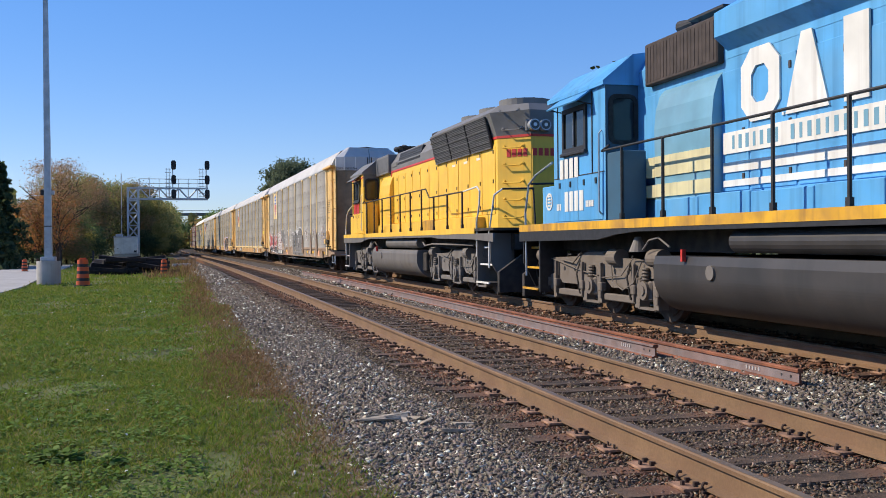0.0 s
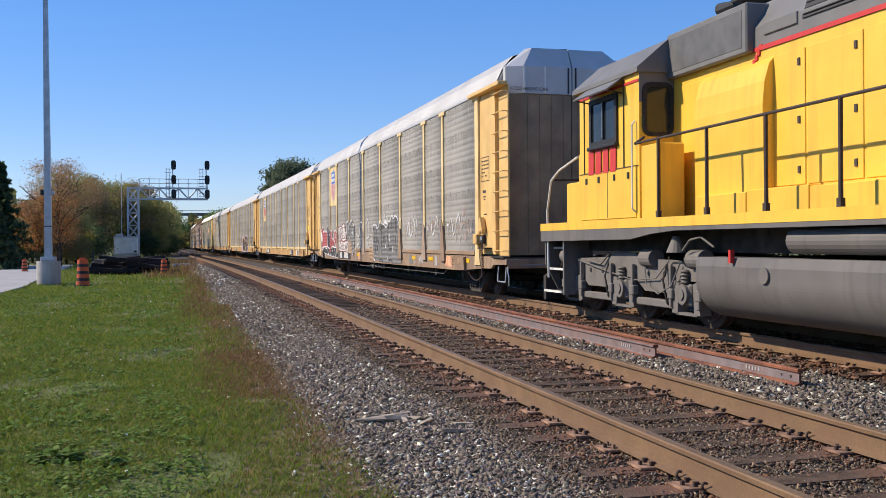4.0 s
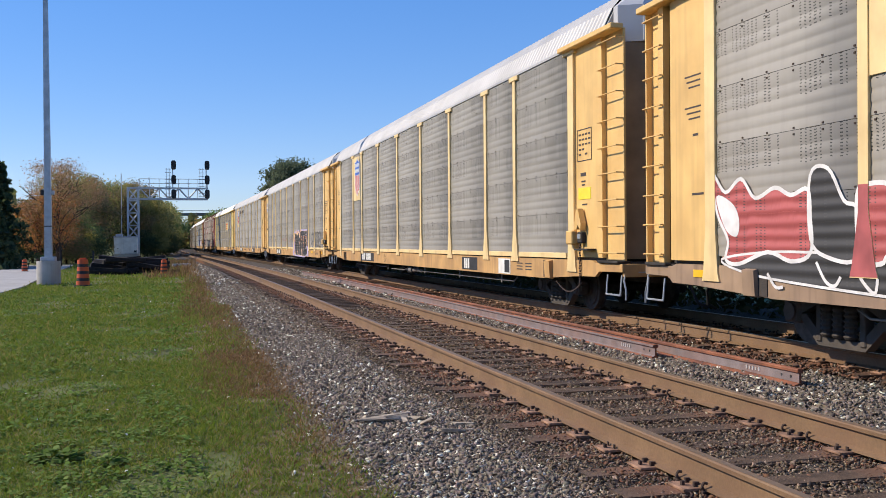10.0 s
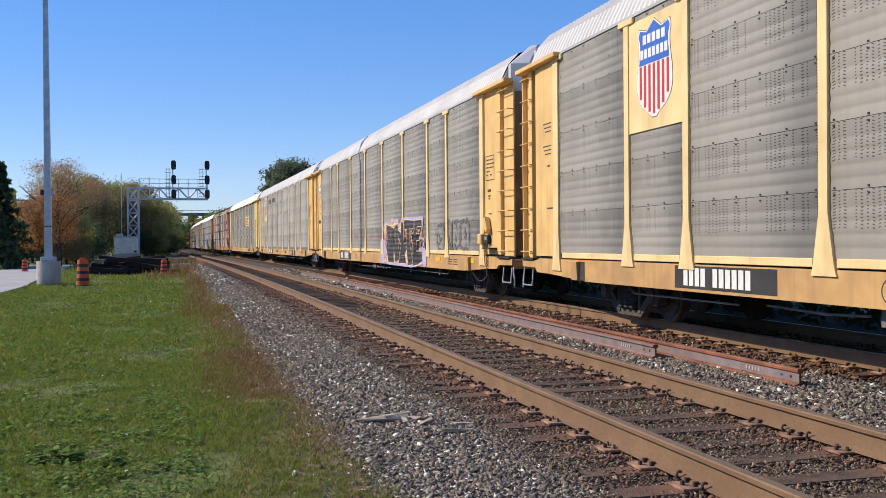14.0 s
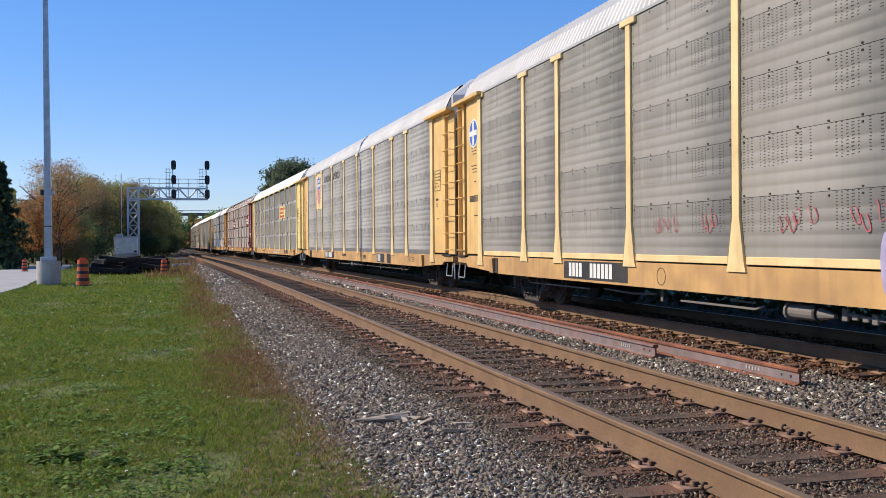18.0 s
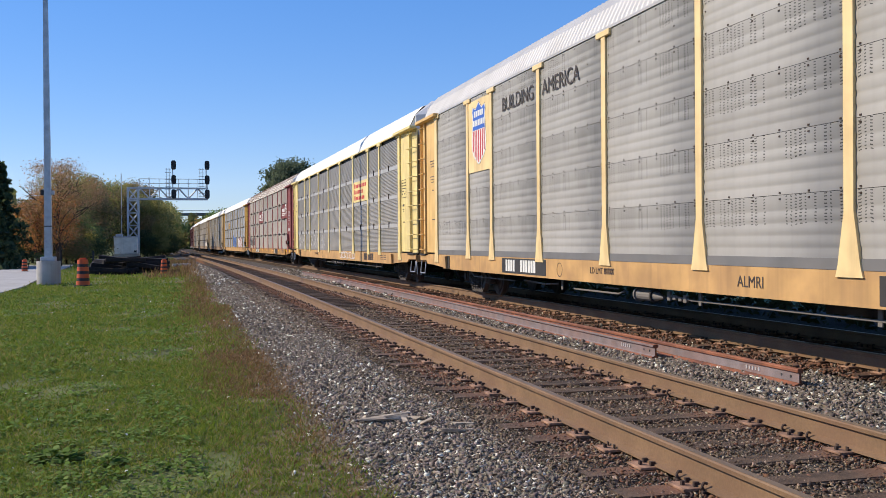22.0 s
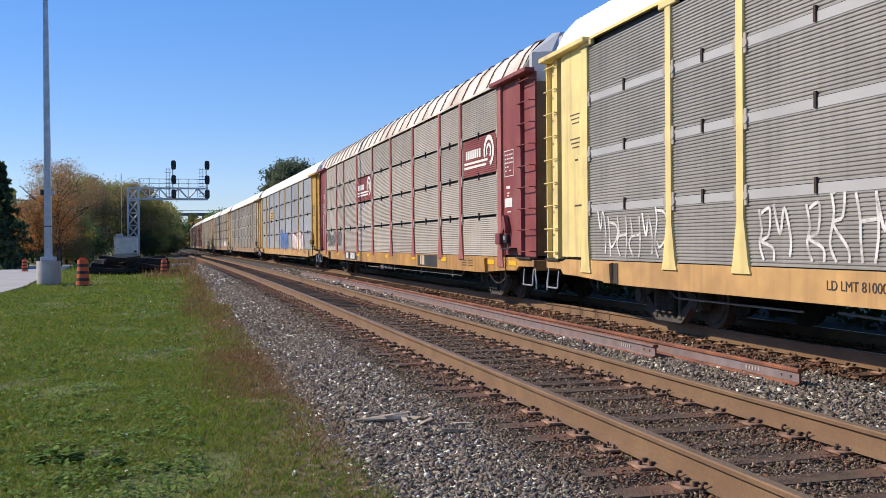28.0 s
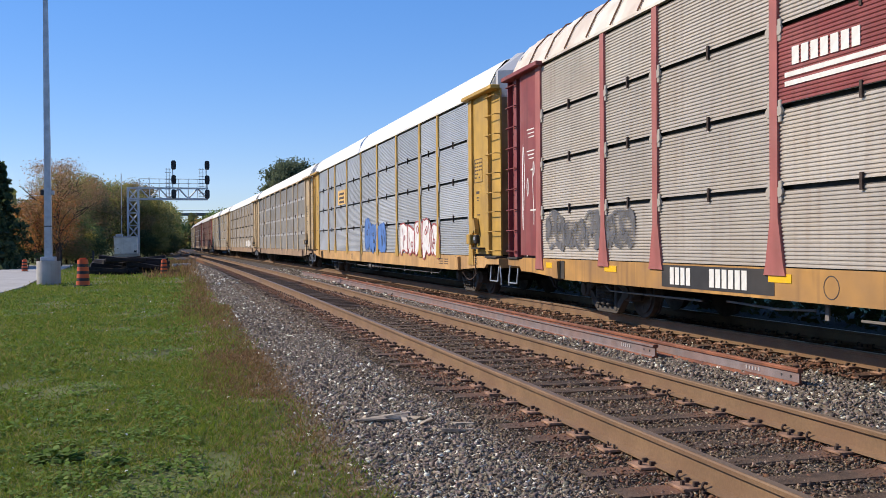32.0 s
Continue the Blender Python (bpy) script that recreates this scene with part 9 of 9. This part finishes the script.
tree(-3.9, 152.0, 4.6, 2.2, M["leaf_dark"], M["bark"], 45, "dark leafy shrub beside the line", 3200, 0.2, base=0.01, category="shrub", trunk=0.1)
tree(-7.4, 135.0, 10.8, 3.4, M["leaf_brown"], M["bark"], 46, "broad tree with brown autumn leaves", 7000, 0.27, base=0.05, dome=60)
tree(-5.6, 133.0, 8.8, 2.8, M["leaf_olive"], M["bark"], 47, "olive tree behind the gantry", 6000, 0.25, base=0.03, dome=50)
tree(-10.2, 104.0, 9.4, 2.6, M["leaf_brown"], M["bark"], 48, "broad tree with brown autumn leaves", 6000, 0.24, base=0.05, dome=50)
tree(-9.9, 84.0, 5.2, 2.0, M["leaf_brown"], M["bark"], 49, "brown leafy shrub at the edge of the wood", 3600, 0.18, base=0.02, category="shrub", trunk=0.1, dome=30)
tree(9.0, 300.0, 12.5, 5.0, M["leaf_green"], M["bark"], 31, "green tree far down the line", 3000, 0.6, base=0.05)
tree(14.0, 330.0, 14.0, 6.0, M["leaf_olive"], M["bark"], 32, "olive tree far down the line", 3000, 0.6, base=0.05)

for x, y, h, w, leaf, seed in ((-5.4, 123.5, 3.4, 1.9, "leaf_dark", 61), (-4.3, 125.5, 3.0, 1.8, "leaf_olive", 62), (-3.4, 128.0, 2.8, 1.7, "leaf_dark", 63), (-3.1, 139.0, 3.2, 1.8, "leaf_dark", 64), (-8.8, 88.5, 3.2, 2.0, "leaf_dark", 65),
                              (-9.9, 79.5, 3.0, 1.9, "leaf_brown", 67), (-3.5, 146.0, 3.6, 2.0, "leaf_olive", 69)):
    tree(x, y, h, w, M[leaf], M["bark"], seed, "low leafy shrub at the foot of the trees", 2600, 0.19, base=0.01, category="shrub", trunk=0.08, squash=0.7)

# far woods, one low belt with an uneven top
rng = np.random.default_rng(8)
n = 26000
ang = np.concatenate([rng.uniform(-150, -8.5, n), rng.uniform(24, 160, n // 2), rng.uniform(-3.5, 1.2, 2500)])
m = len(ang)
dist = np.where(ang < -8, rng.uniform(104, 150, m), rng.uniform(300, 380, m))
top = np.where(ang < -8, 9.0, 10.5) * (0.8 + 0.25 * np.sin(ang * 0.9) + 0.14 * np.sin(ang * 2.7 + 1) + 0.1 * np.sin(ang * 7.1))
h = top * rng.random(m) ** 0.7
c = np.stack([dist * np.sin(np.radians(ang)), dist * np.cos(np.radians(ang)), h], 1)
quad = np.array([(-1, -0.7, 0), (0.2, -0.8, 0.1), (1, 0.1, 0), (0.1, 0.8, -0.1)])
v = np.einsum("nij,kj->nki", turns(m, rng), quad) * (rng.uniform(0.35, 0.7, m) * np.where(ang < -8, 1.0, 2.2))[:, None, None] + c[:, None]
M["leaf_far"] = islands("leaf_far", [(0.116, 0.14, 0.052), (0.176, 0.176, 0.057), (0.082, 0.116, 0.047), (0.281, 0.198, 0.082), (0.21, 0.186, 0.069)], 0.85, 0.1, translucent=0.50)
tagged(part("far_woods", stuff_mesh("far_woods", v.reshape(-1, 3), np.arange(4 * m).reshape(-1, 4), M["leaf_far"]), None), "belt of autumn woods in the distance", "woods", kind="stuff")

# thicket beyond the second track
M["scrub"] = islands("scrub", [(0.075, 0.075, 0.018), (0.10, 0.085, 0.025), (0.055, 0.06, 0.016), (0.12, 0.085, 0.03)], 0.9, 0.1, translucent=0.2)
rng = np.random.default_rng(18)
n = 130000
y = rng.uniform(-25, 150, n)
top = 4.9 + 0.8 * np.sin(y * 0.33) + 0.7 * np.sin(y * 0.8 + 1) + 0.4 * np.sin(y * 2.1)
h = top * rng.random(n) ** 1.25
c = np.stack([TRACK_2 + bend_np(y) + 2.7 + np.abs(rng.normal(size=n)) * 1.5 + 0.02 * h, y, h - 0.2], 1)
v = np.einsum("nij,kj->nki", turns(n, rng), quad) * rng.uniform(0.05, 0.11, n)[:, None, None] + c[:, None]
tagged(part("thicket", stuff_mesh("thicket", v.reshape(-1, 3), np.arange(4 * n).reshape(-1, 4), M["scrub"]), None), "thicket of leafy bushes beyond the far track", "bushes", kind="stuff")

# overbridge and mast far down the line
ob_ = thing("overbridge", "grey road bridge crossing the line far away", "bridge", at=pose(-4.0, 345.0, 0))
part("bridge_deck", boxed(-30, 40, -4, 4, 11.6, 12.3), M["loco_grey"], ob_)
part("bridge_rail", box(boxed(-30, 40, -4.2, -4.0, 13.1, 13.3), -30, 40, -4.2, -4.0, 12.3, 12.45), M["galvanised"], ob_)
for x in (-6, 6, 26):
    part("bridge_pier", boxed(x - 0.6, x + 0.6, -2, 2, -0.1, 11.6), M["loco_grey"], ob_)
motions()
